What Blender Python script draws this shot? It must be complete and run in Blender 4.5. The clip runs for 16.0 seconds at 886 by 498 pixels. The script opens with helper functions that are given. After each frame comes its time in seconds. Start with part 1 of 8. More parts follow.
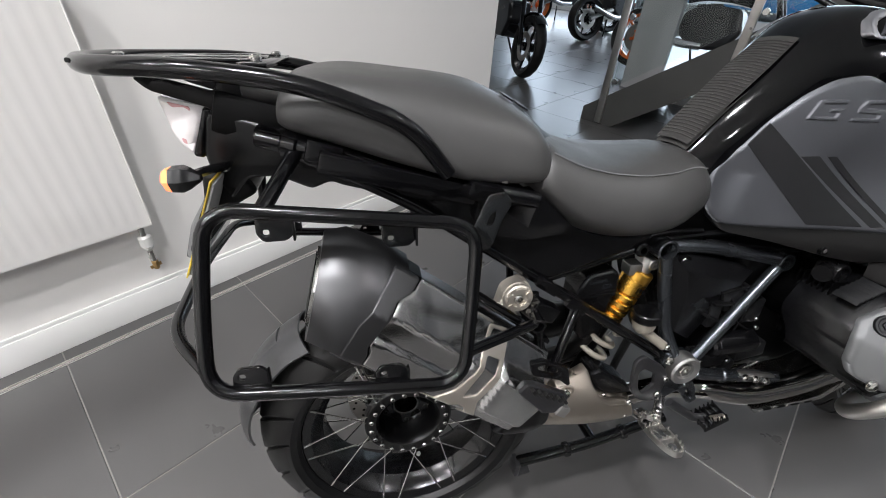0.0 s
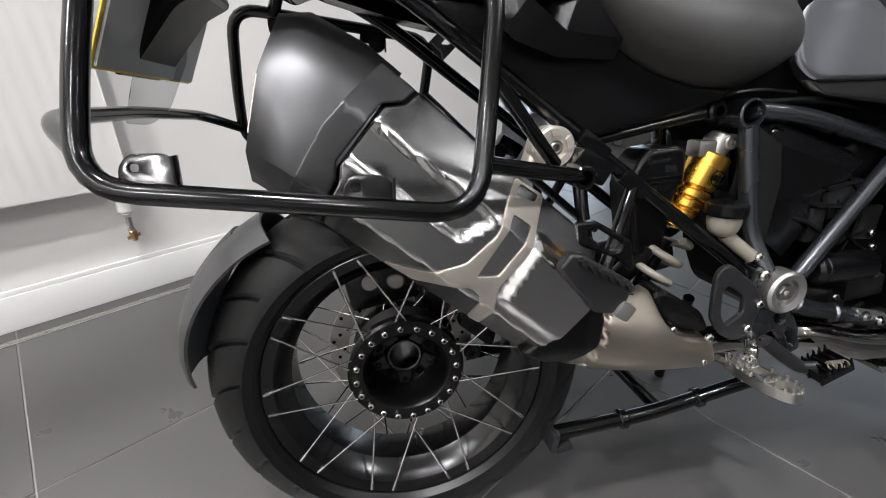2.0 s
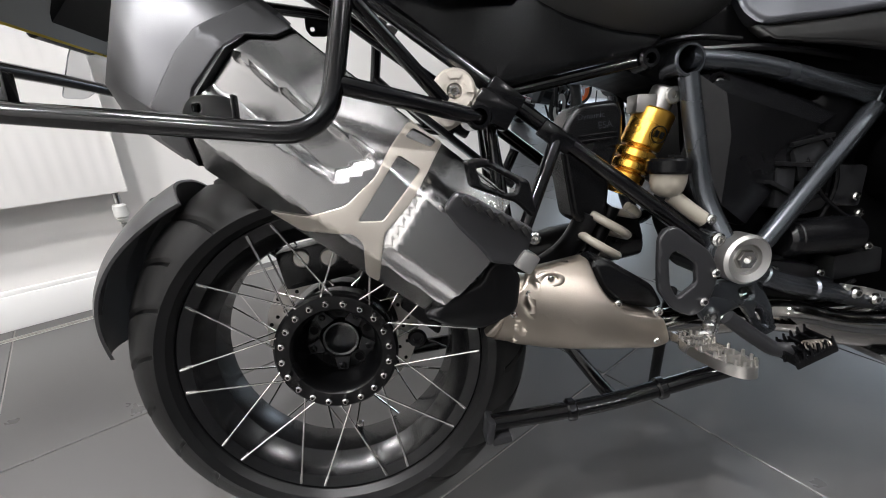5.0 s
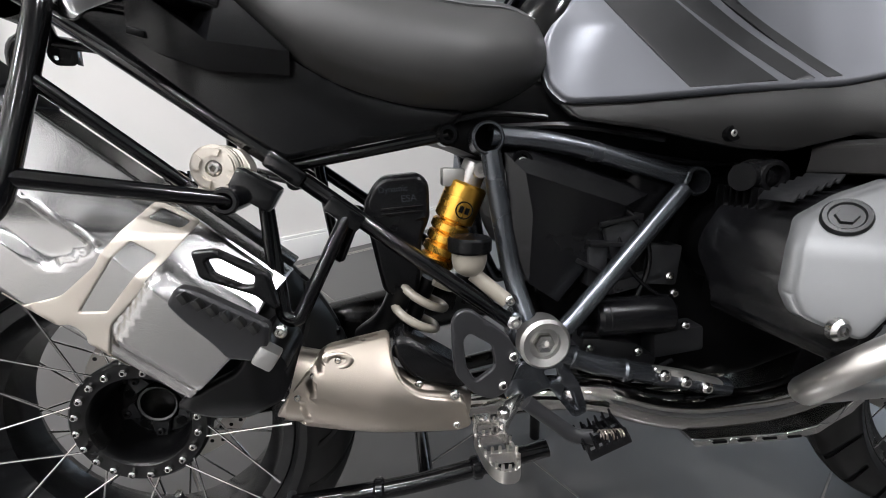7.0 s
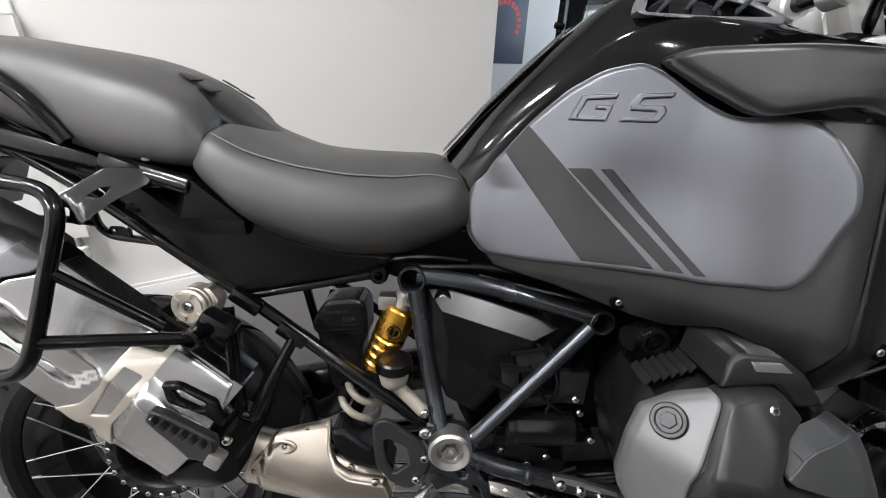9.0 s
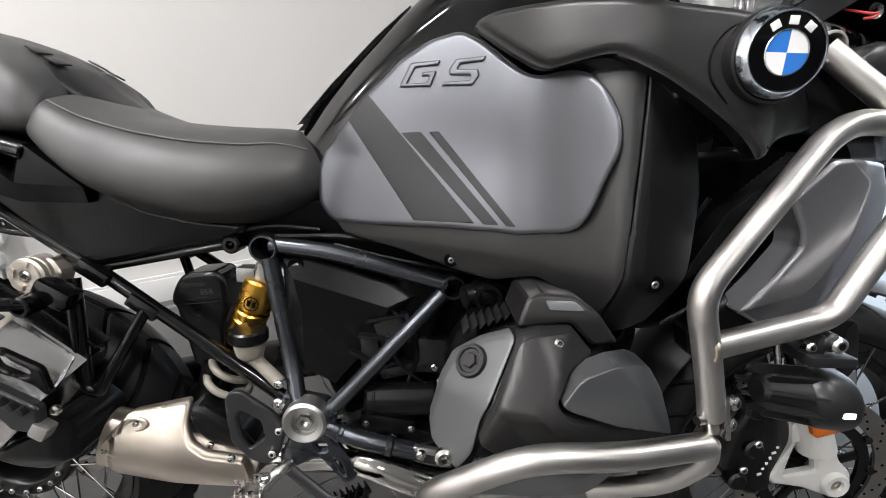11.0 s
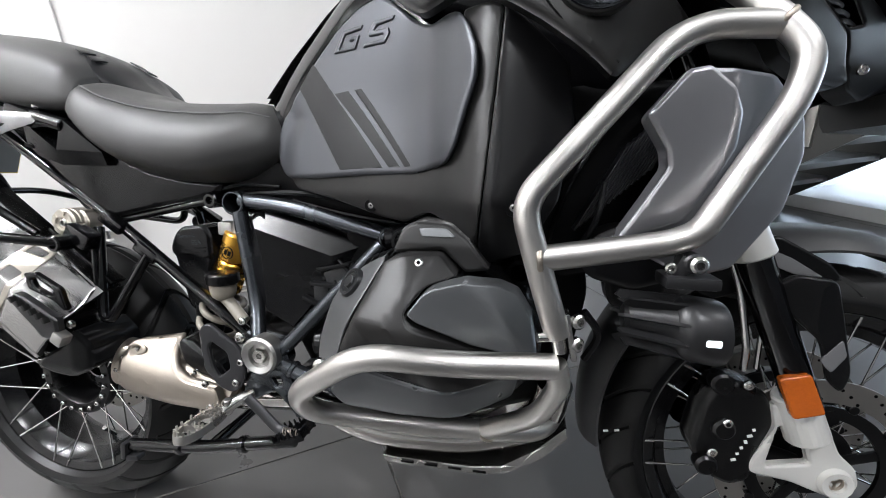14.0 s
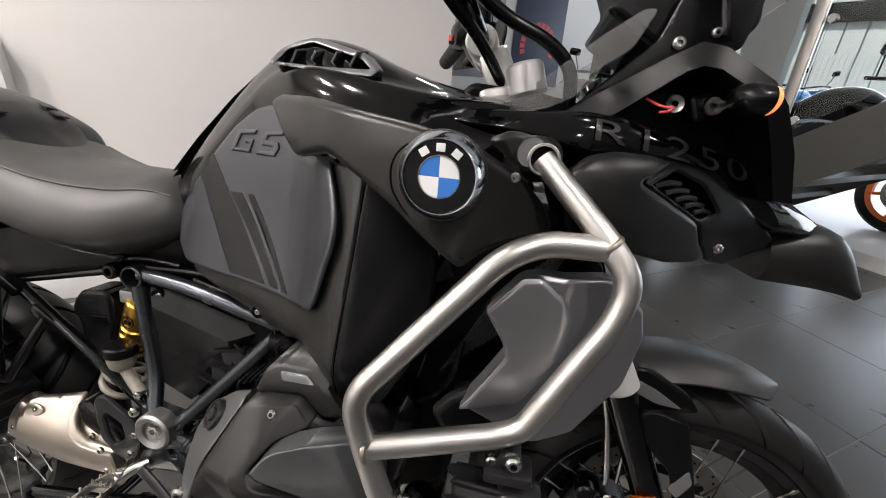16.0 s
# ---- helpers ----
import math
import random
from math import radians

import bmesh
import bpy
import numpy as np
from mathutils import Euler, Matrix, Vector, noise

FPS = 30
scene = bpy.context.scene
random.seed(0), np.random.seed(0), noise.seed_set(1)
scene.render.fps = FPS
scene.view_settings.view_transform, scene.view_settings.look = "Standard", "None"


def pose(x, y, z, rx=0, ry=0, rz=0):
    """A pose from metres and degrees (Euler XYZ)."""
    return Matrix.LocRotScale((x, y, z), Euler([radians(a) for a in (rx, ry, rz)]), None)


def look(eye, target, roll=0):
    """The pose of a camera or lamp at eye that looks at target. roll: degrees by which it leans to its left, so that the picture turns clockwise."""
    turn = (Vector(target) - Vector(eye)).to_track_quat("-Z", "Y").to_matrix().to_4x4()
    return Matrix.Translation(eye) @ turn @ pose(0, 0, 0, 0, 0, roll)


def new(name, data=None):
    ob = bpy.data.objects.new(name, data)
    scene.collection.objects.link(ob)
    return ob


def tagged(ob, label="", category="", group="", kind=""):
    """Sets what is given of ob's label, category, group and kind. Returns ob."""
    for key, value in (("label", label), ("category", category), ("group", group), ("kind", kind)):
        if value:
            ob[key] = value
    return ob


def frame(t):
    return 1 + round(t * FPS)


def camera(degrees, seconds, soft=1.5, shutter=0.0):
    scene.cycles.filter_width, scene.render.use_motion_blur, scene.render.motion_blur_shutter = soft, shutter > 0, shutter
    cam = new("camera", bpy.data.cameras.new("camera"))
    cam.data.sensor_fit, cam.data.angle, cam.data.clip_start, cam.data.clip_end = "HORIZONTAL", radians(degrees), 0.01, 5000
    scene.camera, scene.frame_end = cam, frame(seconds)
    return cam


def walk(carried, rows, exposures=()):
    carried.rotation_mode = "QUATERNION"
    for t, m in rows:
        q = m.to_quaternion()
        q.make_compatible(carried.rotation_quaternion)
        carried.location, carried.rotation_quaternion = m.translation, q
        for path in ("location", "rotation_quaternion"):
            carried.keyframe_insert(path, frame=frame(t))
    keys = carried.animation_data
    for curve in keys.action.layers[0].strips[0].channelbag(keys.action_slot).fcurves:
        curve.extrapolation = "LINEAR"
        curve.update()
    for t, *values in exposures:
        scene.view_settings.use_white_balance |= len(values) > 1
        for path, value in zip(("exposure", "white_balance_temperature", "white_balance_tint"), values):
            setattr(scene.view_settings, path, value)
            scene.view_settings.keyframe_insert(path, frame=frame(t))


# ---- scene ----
cam = camera(92.2, 16.0, 1.0)
METRES, EYE, TILT, LEAN, TURN = 2.45, 1.195, -35.8, -2.97, -11.9
ROWS = [
    (0.0, 0.0, 0.0, 0.0, -0.0, 0.0, -0.0),
    (0.5, -0.0075, 0.0338, -0.0194, -0.64, 2.34, 0.12),
    (1.0, -0.0001, 0.0489, -0.0455, -0.44, 4.69, 0.17),
    (1.5, 0.0066, 0.0634, -0.0804, 0.8, 7.23, 0.01),
    (2.0, 0.005, 0.0909, -0.1167, 2.26, 8.33, -0.3),
    (2.5, 0.0021, 0.1142, -0.1468, 4.13, 9.59, -1.21),
    (3.0, 0.0038, 0.132, -0.1673, 6.18, 10.17, -2.04),
    (5.5, 0.0967, 0.1139, -0.145, 7.02, 13.39, -0.49),
    (6.0, 0.1195, 0.1095, -0.134, 5.18, 13.79, 0.21),
    (6.5, 0.1388, 0.1091, -0.1198, 3.43, 14.14, -0.02),
    (7.0, 0.1722, 0.1309, -0.1132, 4.59, 14.34, -2.11),
    (7.5, 0.2119, 0.1364, -0.1032, 7.15, 14.28, -4.01),
    (8.0, 0.2309, 0.1216, -0.089, 10.04, 13.49, -5.58),
    (8.5, 0.2441, 0.1009, -0.06, 12.13, 11.35, -6.88),
    (9.0, 0.2492, 0.0802, -0.025, 11.4, 9.89, -7.39),
    (11.5, 0.3535, 0.1105, -0.0703, 9.1, 14.28, -5.74),
    (12.0, 0.3678, 0.1297, -0.093, 10.21, 14.56, -6.17),
    (12.5, 0.3835, 0.1475, -0.1125, 11.59, 15.01, -6.44),
    (13.0, 0.398, 0.1536, -0.1215, 15.98, 14.88, -7.71),
    (13.5, 0.423, 0.1486, -0.1094, 19.15, 14.6, -8.7),
    (14.0, 0.4381, 0.1201, -0.0829, 21.02, 14.28, -9.8),
    (14.5, 0.4414, 0.0859, -0.051, 20.96, 13.39, -10.65),
    (15.0, 0.4497, 0.068, -0.0231, 20.04, 11.45, -11.45),
    (15.5, 0.4649, 0.0815, -0.0007, 18.27, 10.86, -11.99),
    (16.0, 0.4845, 0.1103, 0.0139, 17.72, 10.86, -13.33),
]
walk(cam, [(t, pose(-0.083, -0.531, EYE, TILT, LEAN, TURN) @ pose(METRES * x, METRES * y, METRES * z, 90 + pitch, roll, yaw)) for t, x, y, z, yaw, pitch, roll in ROWS],
     [(0.0, 0.08, 6300, 10), (0.5, 0.1, 6300, 10), (2.0, 0.23, 6350, 10), (6.0, 0.45, 6300, 10), (7.0, 0.45, 6250, 10), (8.5, 0.42, 6300, 10), (9.0, 0.32, 6350, 10), (11.5, 0.36, 6450, 10), (12.5, 0.46, 6500, 11),
      (13.0, 0.52, 6350, 10), (14.0, 0.44, 6150, 9), (14.5, 0.32, 6150, 9), (15.0, 0.2, 6400, 10), (16.0, 0.07, 6800, 13)])

# ---- world, daylight and lamps ----
GRID = 33.9                      # the tiles' and walls' direction against the motorcycle's
GU = Vector((math.cos(radians(GRID)), math.sin(radians(GRID)), 0))
GV = Vector((-GU.y, GU.x, 0))


def at_uv(u, v, z=0.0):
    """A place given along the walls (u), across them (v) and upward."""
    return GU * u + GV * v + Vector((0, 0, z))


def room_pose(u, v, z=0.0, turn=0.0):
    p = at_uv(u, v, z)
    return pose(p.x, p.y, p.z, 0, 0, GRID + turn)


world = bpy.data.worlds.new("world")
scene.world = world
world.use_nodes = True
wn = world.node_tree.nodes
sky = wn.new("ShaderNodeTexSky")
sky.sky_type = "NISHITA"
sky.sun_disc = False
sky.sun_elevation, sky.sun_rotation = radians(47), radians(230)
wn["Background"].inputs[1].default_value = 0.12
world.node_tree.links.new(sky.outputs[0], wn["Background"].inputs[0])

sun_data = bpy.data.lights.new("sun", "SUN")
sun_data.energy, sun_data.angle, sun_data.color = 3.5, radians(3), (1.0, 0.95, 0.88)
sun = new("sun", sun_data)
sun.matrix_world = look((-24, -20, 34), (0, 0, 0))


def area_lamp(name, u, v, z, su, sv, watts, colour, tilt=0.0, turn=0.0):
    data = bpy.data.lights.new(name, "AREA")
    data.shape, data.size, data.size_y, data.energy, data.color = "RECTANGLE", su, sv, watts, colour
    ob = new(name, data)
    p = at_uv(u, v, z)
    ob.matrix_world = pose(p.x, p.y, p.z, tilt, 0, GRID + turn)
    return ob


CEIL = 3.1
WARM, COOL = (1.0, 0.975, 0.965), (0.76, 0.87, 1.0)
# round downlights, themselves unseen: along the walls, across them, watts
# the one at (-3.4, -1.7) is added only to brighten the west wall
SPOTS = [(-2.9, 0.1, 50), (-1.5, 0.1, 45), (-0.75, -0.35, 50), (1.3, -0.8, 2), (-1.8, -2.2, 20), (0.8, -2.06, 31), (2.6, -2.06, 12), (-3.4, -1.7, 64), (3.0, -1.9, 6), (-0.8, -4.2, 16), (1.4, -4.2, 8),
         (2.6, 3.0, 8), (3.2, 5.4, 14), (5.6, 5.0, 14), (1.2, 7.0, 14), (4.4, 8.0, 14)]
for u, v, watts in SPOTS:
    data = bpy.data.lights.new("downlight_lamp", "AREA")
    data.shape, data.size, data.energy, data.color = "DISK", 0.16, watts, WARM
    lamp_ob = new("downlight_lamp", data)
    lamp_ob.location = at_uv(u, v, CEIL - 0.012)
# daylight in the opening of the window wall
area_lamp("window_daylight", 10.05, 2.0, 1.55, 10.0, 2.6, 320, COOL, 90, 90)

# ---- materials ----
def mat(name, col, rough=0.5, metal=0.0, var=0.1, vscale=9.0, bump=0.06, bscale=420.0, rvar=0.12, coat=0.0, stretch=(1, 1, 1), spec=0.5, glow=0.0, trans=0.0, by_object=0.0):
    m = bpy.data.materials.new(name)
    m.use_nodes = True
    t = m.node_tree
    n, k = t.nodes, t.links
    b = n["Principled BSDF"]
    coord = n.new("ShaderNodeTexCoord")
    place = n.new("ShaderNodeMapping")
    place.inputs["Scale"].default_value = stretch
    k.new(coord.outputs["Object"], place.inputs["Vector"])
    big = n.new("ShaderNodeTexNoise")
    big.inputs["Scale"].default_value, big.inputs["Detail"].default_value = vscale, 5.0
    fine = n.new("ShaderNodeTexNoise")
    fine.inputs["Scale"].default_value, fine.inputs["Detail"].default_value = bscale, 3.0
    k.new(place.outputs[0], big.inputs["Vector"])
    k.new(place.outputs[0], fine.inputs["Vector"])
    mix = n.new("ShaderNodeMix")
    mix.data_type = "RGBA"
    lo, hi = [c * (1 - var) for c in col], [min(1.0, c * (1 + var)) for c in col]
    mix.inputs[6].default_value, mix.inputs[7].default_value = (*lo, 1), (*hi, 1)
    k.new(big.outputs["Fac"], mix.inputs[0])
    colour = mix.outputs[2]
    if by_object:
        info = n.new("ShaderNodeObjectInfo")
        span = n.new("ShaderNodeMapRange")
        span.inputs[3].default_value, span.inputs[4].default_value = 1 - by_object, 1 + by_object
        k.new(info.outputs["Random"], span.inputs[0])
        shade = n.new("ShaderNodeVectorMath")
        shade.operation = "SCALE"
        k.new(colour, shade.inputs[0])
        k.new(span.outputs[0], shade.inputs["Scale"])
        colour = shade.outputs[0]
    k.new(colour, b.inputs["Base Color"])
    r = n.new("ShaderNodeMapRange")
    r.inputs[1].default_value, r.inputs[2].default_value = 0.3, 0.7
    r.inputs[3].default_value, r.inputs[4].default_value = max(0.02, rough * (1 - rvar)), min(1.0, rough * (1 + rvar))
    k.new(big.outputs["Fac"], r.inputs[0])
    k.new(r.outputs[0], b.inputs["Roughness"])
    b.inputs["Metallic"].default_value = metal
    b.inputs["Specular IOR Level"].default_value = spec
    b.inputs["Coat Weight"].default_value, b.inputs["Coat Roughness"].default_value = coat, 0.04
    b.inputs["Transmission Weight"].default_value = trans
    if glow:
        b.inputs["Emission Color"].default_value, b.inputs["Emission Strength"].default_value = (*col, 1), glow
    if bump:
        bm_ = n.new("ShaderNodeBump")
        bm_.inputs["Strength"].default_value, bm_.inputs["Distance"].default_value = bump, 0.001
        k.new(fine.outputs["Fac"], bm_.inputs["Height"])
        k.new(bm_.outputs[0], b.inputs["Normal"])
    return m


M_WALL = mat("wall_paint", (0.70, 0.68, 0.655), 0.55, var=0.03, vscale=1.5, bump=0.08, bscale=160)
M_FARW = mat("light_grey_wall_paint", (0.42, 0.42, 0.42), 0.6, var=0.04, vscale=1.5)
M_CEIL = mat("ceiling_paint", (0.78, 0.78, 0.77), 0.7, var=0.03, vscale=2)
M_TILE = mat("porcelain_tile", (0.066, 0.064, 0.062), 0.28, var=0.06, vscale=4.5, bump=0.02, bscale=260, rvar=0.03, by_object=0.08, spec=1.0)
M_GROUT = mat("grout", (0.33, 0.31, 0.29), 0.85, var=0.12, vscale=20)
M_STRIP = mat("metal_strip", (0.62, 0.60, 0.57), 0.3, 1.0, var=0.06)
M_CLEARW = mat("white_board", (0.8, 0.8, 0.79), 0.35, var=0.02, vscale=3)
M_GREYP = mat("grey_board", (0.25, 0.25, 0.27), 0.5, var=0.04)
M_SKIRT = mat("skirting_paint", (0.76, 0.75, 0.73), 0.35, var=0.03, vscale=3)
M_RAD = mat("radiator_enamel", (0.62, 0.605, 0.585), 0.45, var=0.02)
M_BLACK = mat("black_plastic", (0.0030, 0.0030, 0.0033), 0.25, var=0.2, bump=0.06, bscale=900, spec=0.25)
M_GRAIN = mat("grained_black_plastic", (0.0036, 0.0036, 0.0039), 0.34, var=0.15, bump=0.14, bscale=1100, spec=0.22)
M_GLOSSB = mat("gloss_black_paint", (0.0015, 0.0015, 0.0018), 0.08, var=0.1, bump=0.0, rvar=0.3, spec=0.5)
M_TUBE = mat("black_powder_coat", (0.002, 0.002, 0.0023), 0.14, var=0.15, bump=0.04, bscale=700, spec=0.45)
M_GREY = mat("matt_grey_metallic_paint", (0.082, 0.085, 0.094), 0.40, 0.75, var=0.05, vscale=5, bump=0.03, bscale=1500)
M_FAIR = mat("dark_grey_moulded_plastic", (0.0112, 0.0110, 0.0108), 0.34, var=0.1, bump=0.12, bscale=1200, spec=0.38)
M_WING = mat("silver_metallic_paint", (0.30, 0.30, 0.315), 0.34, 0.8, var=0.06, vscale=6, bump=0.03, bscale=1500)
# satin chrome whose blue tone puts a bluish reflection into the colour
M_RING = mat("blue_toned_chrome_ring", (0.72, 0.78, 0.86), 0.16, 1.0, var=0.03)
M_LAMPB = mat("black_anodised_lamp_body", (0.020, 0.020, 0.021), 0.33, 0.4, var=0.1, bump=0.08, bscale=900, spec=0.45)
M_HEADS = mat("silver_engine_paint", (0.138, 0.143, 0.147), 0.40, 0.7, var=0.07, bump=0.05, bscale=900)
M_XCOV = mat("dark_brown_grey_cover_paint", (0.0125, 0.0120, 0.0118), 0.40, 0.2, var=0.08, vscale=10, bump=0.10, bscale=1300, spec=0.4)
M_STRIPE = mat("dark_decal", (0.012, 0.012, 0.013), 0.36, 0.2, var=0.06, spec=0.3)
M_COVER = mat("black_moulded_cover", (0.0028, 0.0028, 0.0032), 0.25, var=0.12, bump=0.07, bscale=1100, spec=0.32)
M_PLATE = mat("satin_steel_plate", (0.13, 0.13, 0.13), 0.20, 1.0, var=0.1, vscale=20, bump=0.1, bscale=700)
M_PBACK = mat("grey_plate_back", (0.30, 0.30, 0.29), 0.4, var=0.08)
M_FARD = mat("mid_grey_wall_paint", (0.14, 0.14, 0.145), 0.6, var=0.06, vscale=1.5)
M_YOKE = mat("silver_yoke_paint", (0.55, 0.55, 0.54), 0.34, 0.6, var=0.05, bump=0.05)
M_DECAL = mat("grey_decal", (0.2, 0.2, 0.205), 0.4, 0.3, var=0.05)
M_FRAME = mat("graphite_frame_paint", (0.088, 0.095, 0.105), 0.26, 0.9, var=0.08, bump=0.04, bscale=600)
M_SEAT = mat("seat_vinyl", (0.042, 0.0412, 0.040), 0.44, var=0.10, vscale=14, bump=0.22, bscale=1300, spec=0.5)
M_SEATD = mat("dark_seat_vinyl", (0.006, 0.006, 0.007), 0.40, var=0.12, vscale=14, bump=0.2, bscale=900, spec=0.5)
M_THREAD = mat("seam_thread", (0.13, 0.13, 0.13), 0.7, var=0.1)
M_RUBBER = mat("tyre_rubber", (0.0105, 0.0103, 0.0100), 0.46, var=0.25, vscale=22, bump=0.12, bscale=500, spec=0.2)
M_SIDEW = mat("smooth_sidewall_rubber", (0.0050, 0.0050, 0.0052), 0.36, var=0.2, vscale=18, bump=0.05, bscale=500, spec=0.25)
M_RIM = mat("satin_black_rim", (0.0035, 0.0035, 0.0039), 0.22, var=0.15, spec=0.5)
M_HUB = mat("black_cast_hub", (0.0026, 0.0026, 0.0028), 0.28, var=0.2, bump=0.10, bscale=500, spec=0.35)
M_STEEL = mat("polished_steel", (0.62, 0.61, 0.59), 0.2, 1.0, var=0.06, bscale=500)
M_BRUSH = mat("brushed_stainless_tube", (0.55, 0.535, 0.51), 0.36, 1.0, var=0.08, vscale=14, bump=0.12, bscale=500, rvar=0.2)
M_SIL = mat("satin_steel_silencer", (0.50, 0.495, 0.49), 0.22, 1.0, var=0.08, vscale=7, bump=0.10, bscale=800, rvar=0.25)
M_STRAP = mat("bead_blasted_steel", (0.62, 0.575, 0.51), 0.50, 1.0, var=0.06, bump=0.1, bscale=900)
M_CAT = mat("heat_tinted_stainless", (0.42, 0.375, 0.32), 0.40, 1.0, var=0.1, vscale=10, bump=0.1, bscale=900)
M_CAP = mat("dark_grey_cast_cover", (0.030, 0.030, 0.032), 0.33, 0.5, var=0.1, vscale=10, bump=0.10, bscale=1300, spec=0.5)
M_ENDC = mat("matt_grey_metal_end_cover", (0.095, 0.095, 0.098), 0.40, 1.0, var=0.08, vscale=8, bump=0.08, bscale=1300)
M_GUARD = mat("grey_spray_guard_plastic", (0.045, 0.045, 0.046), 0.42, var=0.1, bump=0.12, bscale=1100, spec=0.4)
M_CHROME = mat("chromed_header", (0.46, 0.445, 0.42), 0.07, 1.0, var=0.08, vscale=18)
M_ALU = mat("cast_aluminium", (0.42, 0.415, 0.40), 0.42, 1.0, var=0.08, bump=0.15, bscale=700)
M_ALUP = mat("machined_aluminium", (0.62, 0.60, 0.57), 0.28, 1.0, var=0.05)
M_GOLD = mat("gold_anodised", (0.75, 0.42, 0.07), 0.26, 1.0, var=0.06)
M_WHITE = mat("white_powder_coat", (0.52, 0.515, 0.49), 0.32, var=0.04, bump=0.05)
M_RESV = mat("milky_plastic", (0.22, 0.20, 0.165), 0.36, var=0.05)
# the silver engine paint darkened, to tone down light on the rear cover
M_ENG = mat("toned_down_engine_paint", (0.100, 0.102, 0.104), 0.46, 0.6, var=0.08, bump=0.06, bscale=900)
M_ENGD = mat("dark_engine_paint", (0.017, 0.0173, 0.0185), 0.30, 0.4, var=0.1, bump=0.06, bscale=900, spec=0.5)
# for black engine parts, and as colour for shade in grooves and holes
M_DARK = mat("engine_and_shade_black", (0.0010, 0.0010, 0.0011), 0.40, var=0.3, vscale=25, bump=0.15, bscale=200, spec=0.10)
M_DISC = mat("brake_disc_steel", (0.42, 0.40, 0.37), 0.38, 1.0, var=0.1, vscale=30, bump=0.1, bscale=700)
M_AMBER = mat("amber_lens", (0.46, 0.10, 0.008), 0.18, var=0.14, vscale=200, bump=0.4, bscale=350, coat=0.5)
M_REDL = mat("lit_red_orange_lens", (1.0, 0.22, 0.08), 0.25, glow=1.6, bump=0.0)
M_LED = mat("white_led", (0.9, 0.97, 1.0), 0.3, glow=1.6, bump=0.0)
M_LAMPW = mat("clear_lens", (0.75, 0.72, 0.72), 0.12, var=0.15, vscale=40, bump=0.3, bscale=300, coat=0.6)
M_LENSR = mat("faded_red_lens", (0.55, 0.30, 0.31), 0.15, var=0.2, bump=0.2, coat=0.6)
M_YEL = mat("yellow_plate", (0.75, 0.55, 0.07), 0.4, var=0.05)
M_ORANGE = mat("orange_paint", (0.75, 0.16, 0.02), 0.3, var=0.06, coat=0.4)
M_BLUE = mat("emblem_blue", (0.03, 0.17, 0.55), 0.25, var=0.02, coat=0.8, bump=0)
M_EMW = mat("emblem_white", (0.78, 0.78, 0.78), 0.25, var=0.02, coat=0.8, bump=0)
M_CARB = mat("ribbed_pad", (0.03, 0.029, 0.028), 0.4, var=0.08, bump=0.1)
M_BRASS = mat("brass", (0.42, 0.27, 0.12), 0.35, 1.0)
M_POSTER = mat("poster_navy", (0.03, 0.04, 0.08), 0.45, var=0.05)
M_POSTRED = mat("poster_red", (0.65, 0.06, 0.06), 0.45, var=0.05)
M_CARBLUE = mat("blue_car_paint", (0.05, 0.22, 0.5), 0.25, 0.3, coat=0.8, var=0.05)
M_STAIR = mat("dark_stair_steel", (0.055, 0.055, 0.052), 0.38, var=0.10, spec=0.5)
M_ASPH = mat("asphalt", (0.06, 0.06, 0.062), 0.85, var=0.2, vscale=3, bump=0.5, bscale=120)
M_CLAD = mat("white_cladding", (0.7, 0.72, 0.74), 0.5, var=0.05, vscale=2)


def glass_mat(name, col, rough, strength):
    m = bpy.data.materials.new(name)
    m.use_nodes = True
    n, k = m.node_tree.nodes, m.node_tree.links
    n.remove(n["Principled BSDF"])
    clear, gloss, mix, fres = n.new("ShaderNodeBsdfTransparent"), n.new("ShaderNodeBsdfGlossy"), n.new("ShaderNodeMixShader"), n.new("ShaderNodeFresnel")
    clear.inputs[0].default_value = (*col, 1)
    gloss.inputs["Roughness"].default_value = rough
    fres.inputs[0].default_value = strength
    k.new(fres.outputs[0], mix.inputs[0])
    k.new(clear.outputs[0], mix.inputs[1])
    k.new(gloss.outputs[0], mix.inputs[2])
    k.new(mix.outputs[0], n["Material Output"].inputs[0])
    return m


M_GLASS = glass_mat("clear_glass", (0.93, 0.96, 0.95), 0.02, 1.5)
M_CLEARP = glass_mat("clear_deflector_plastic", (0.86, 0.86, 0.85), 0.12, 1.7)
nn, kk = M_CLEARP.node_tree.nodes, M_CLEARP.node_tree.links
haze, veil = nn.new("ShaderNodeBsdfDiffuse"), nn.new("ShaderNodeMixShader")
haze.inputs[0].default_value = (0.6, 0.6, 0.6, 1)
veil.inputs[0].default_value = 0.16
kk.new(nn["Mix Shader"].outputs[0], veil.inputs[1])
kk.new(haze.outputs[0], veil.inputs[2])
kk.new(veil.outputs[0], nn["Material Output"].inputs[0])
M_SMOKE = glass_mat("smoked_screen", (0.55, 0.56, 0.57), 0.06, 1.6)

# ---- building helpers ----
from mathutils.geometry import delaunay_2d_cdt


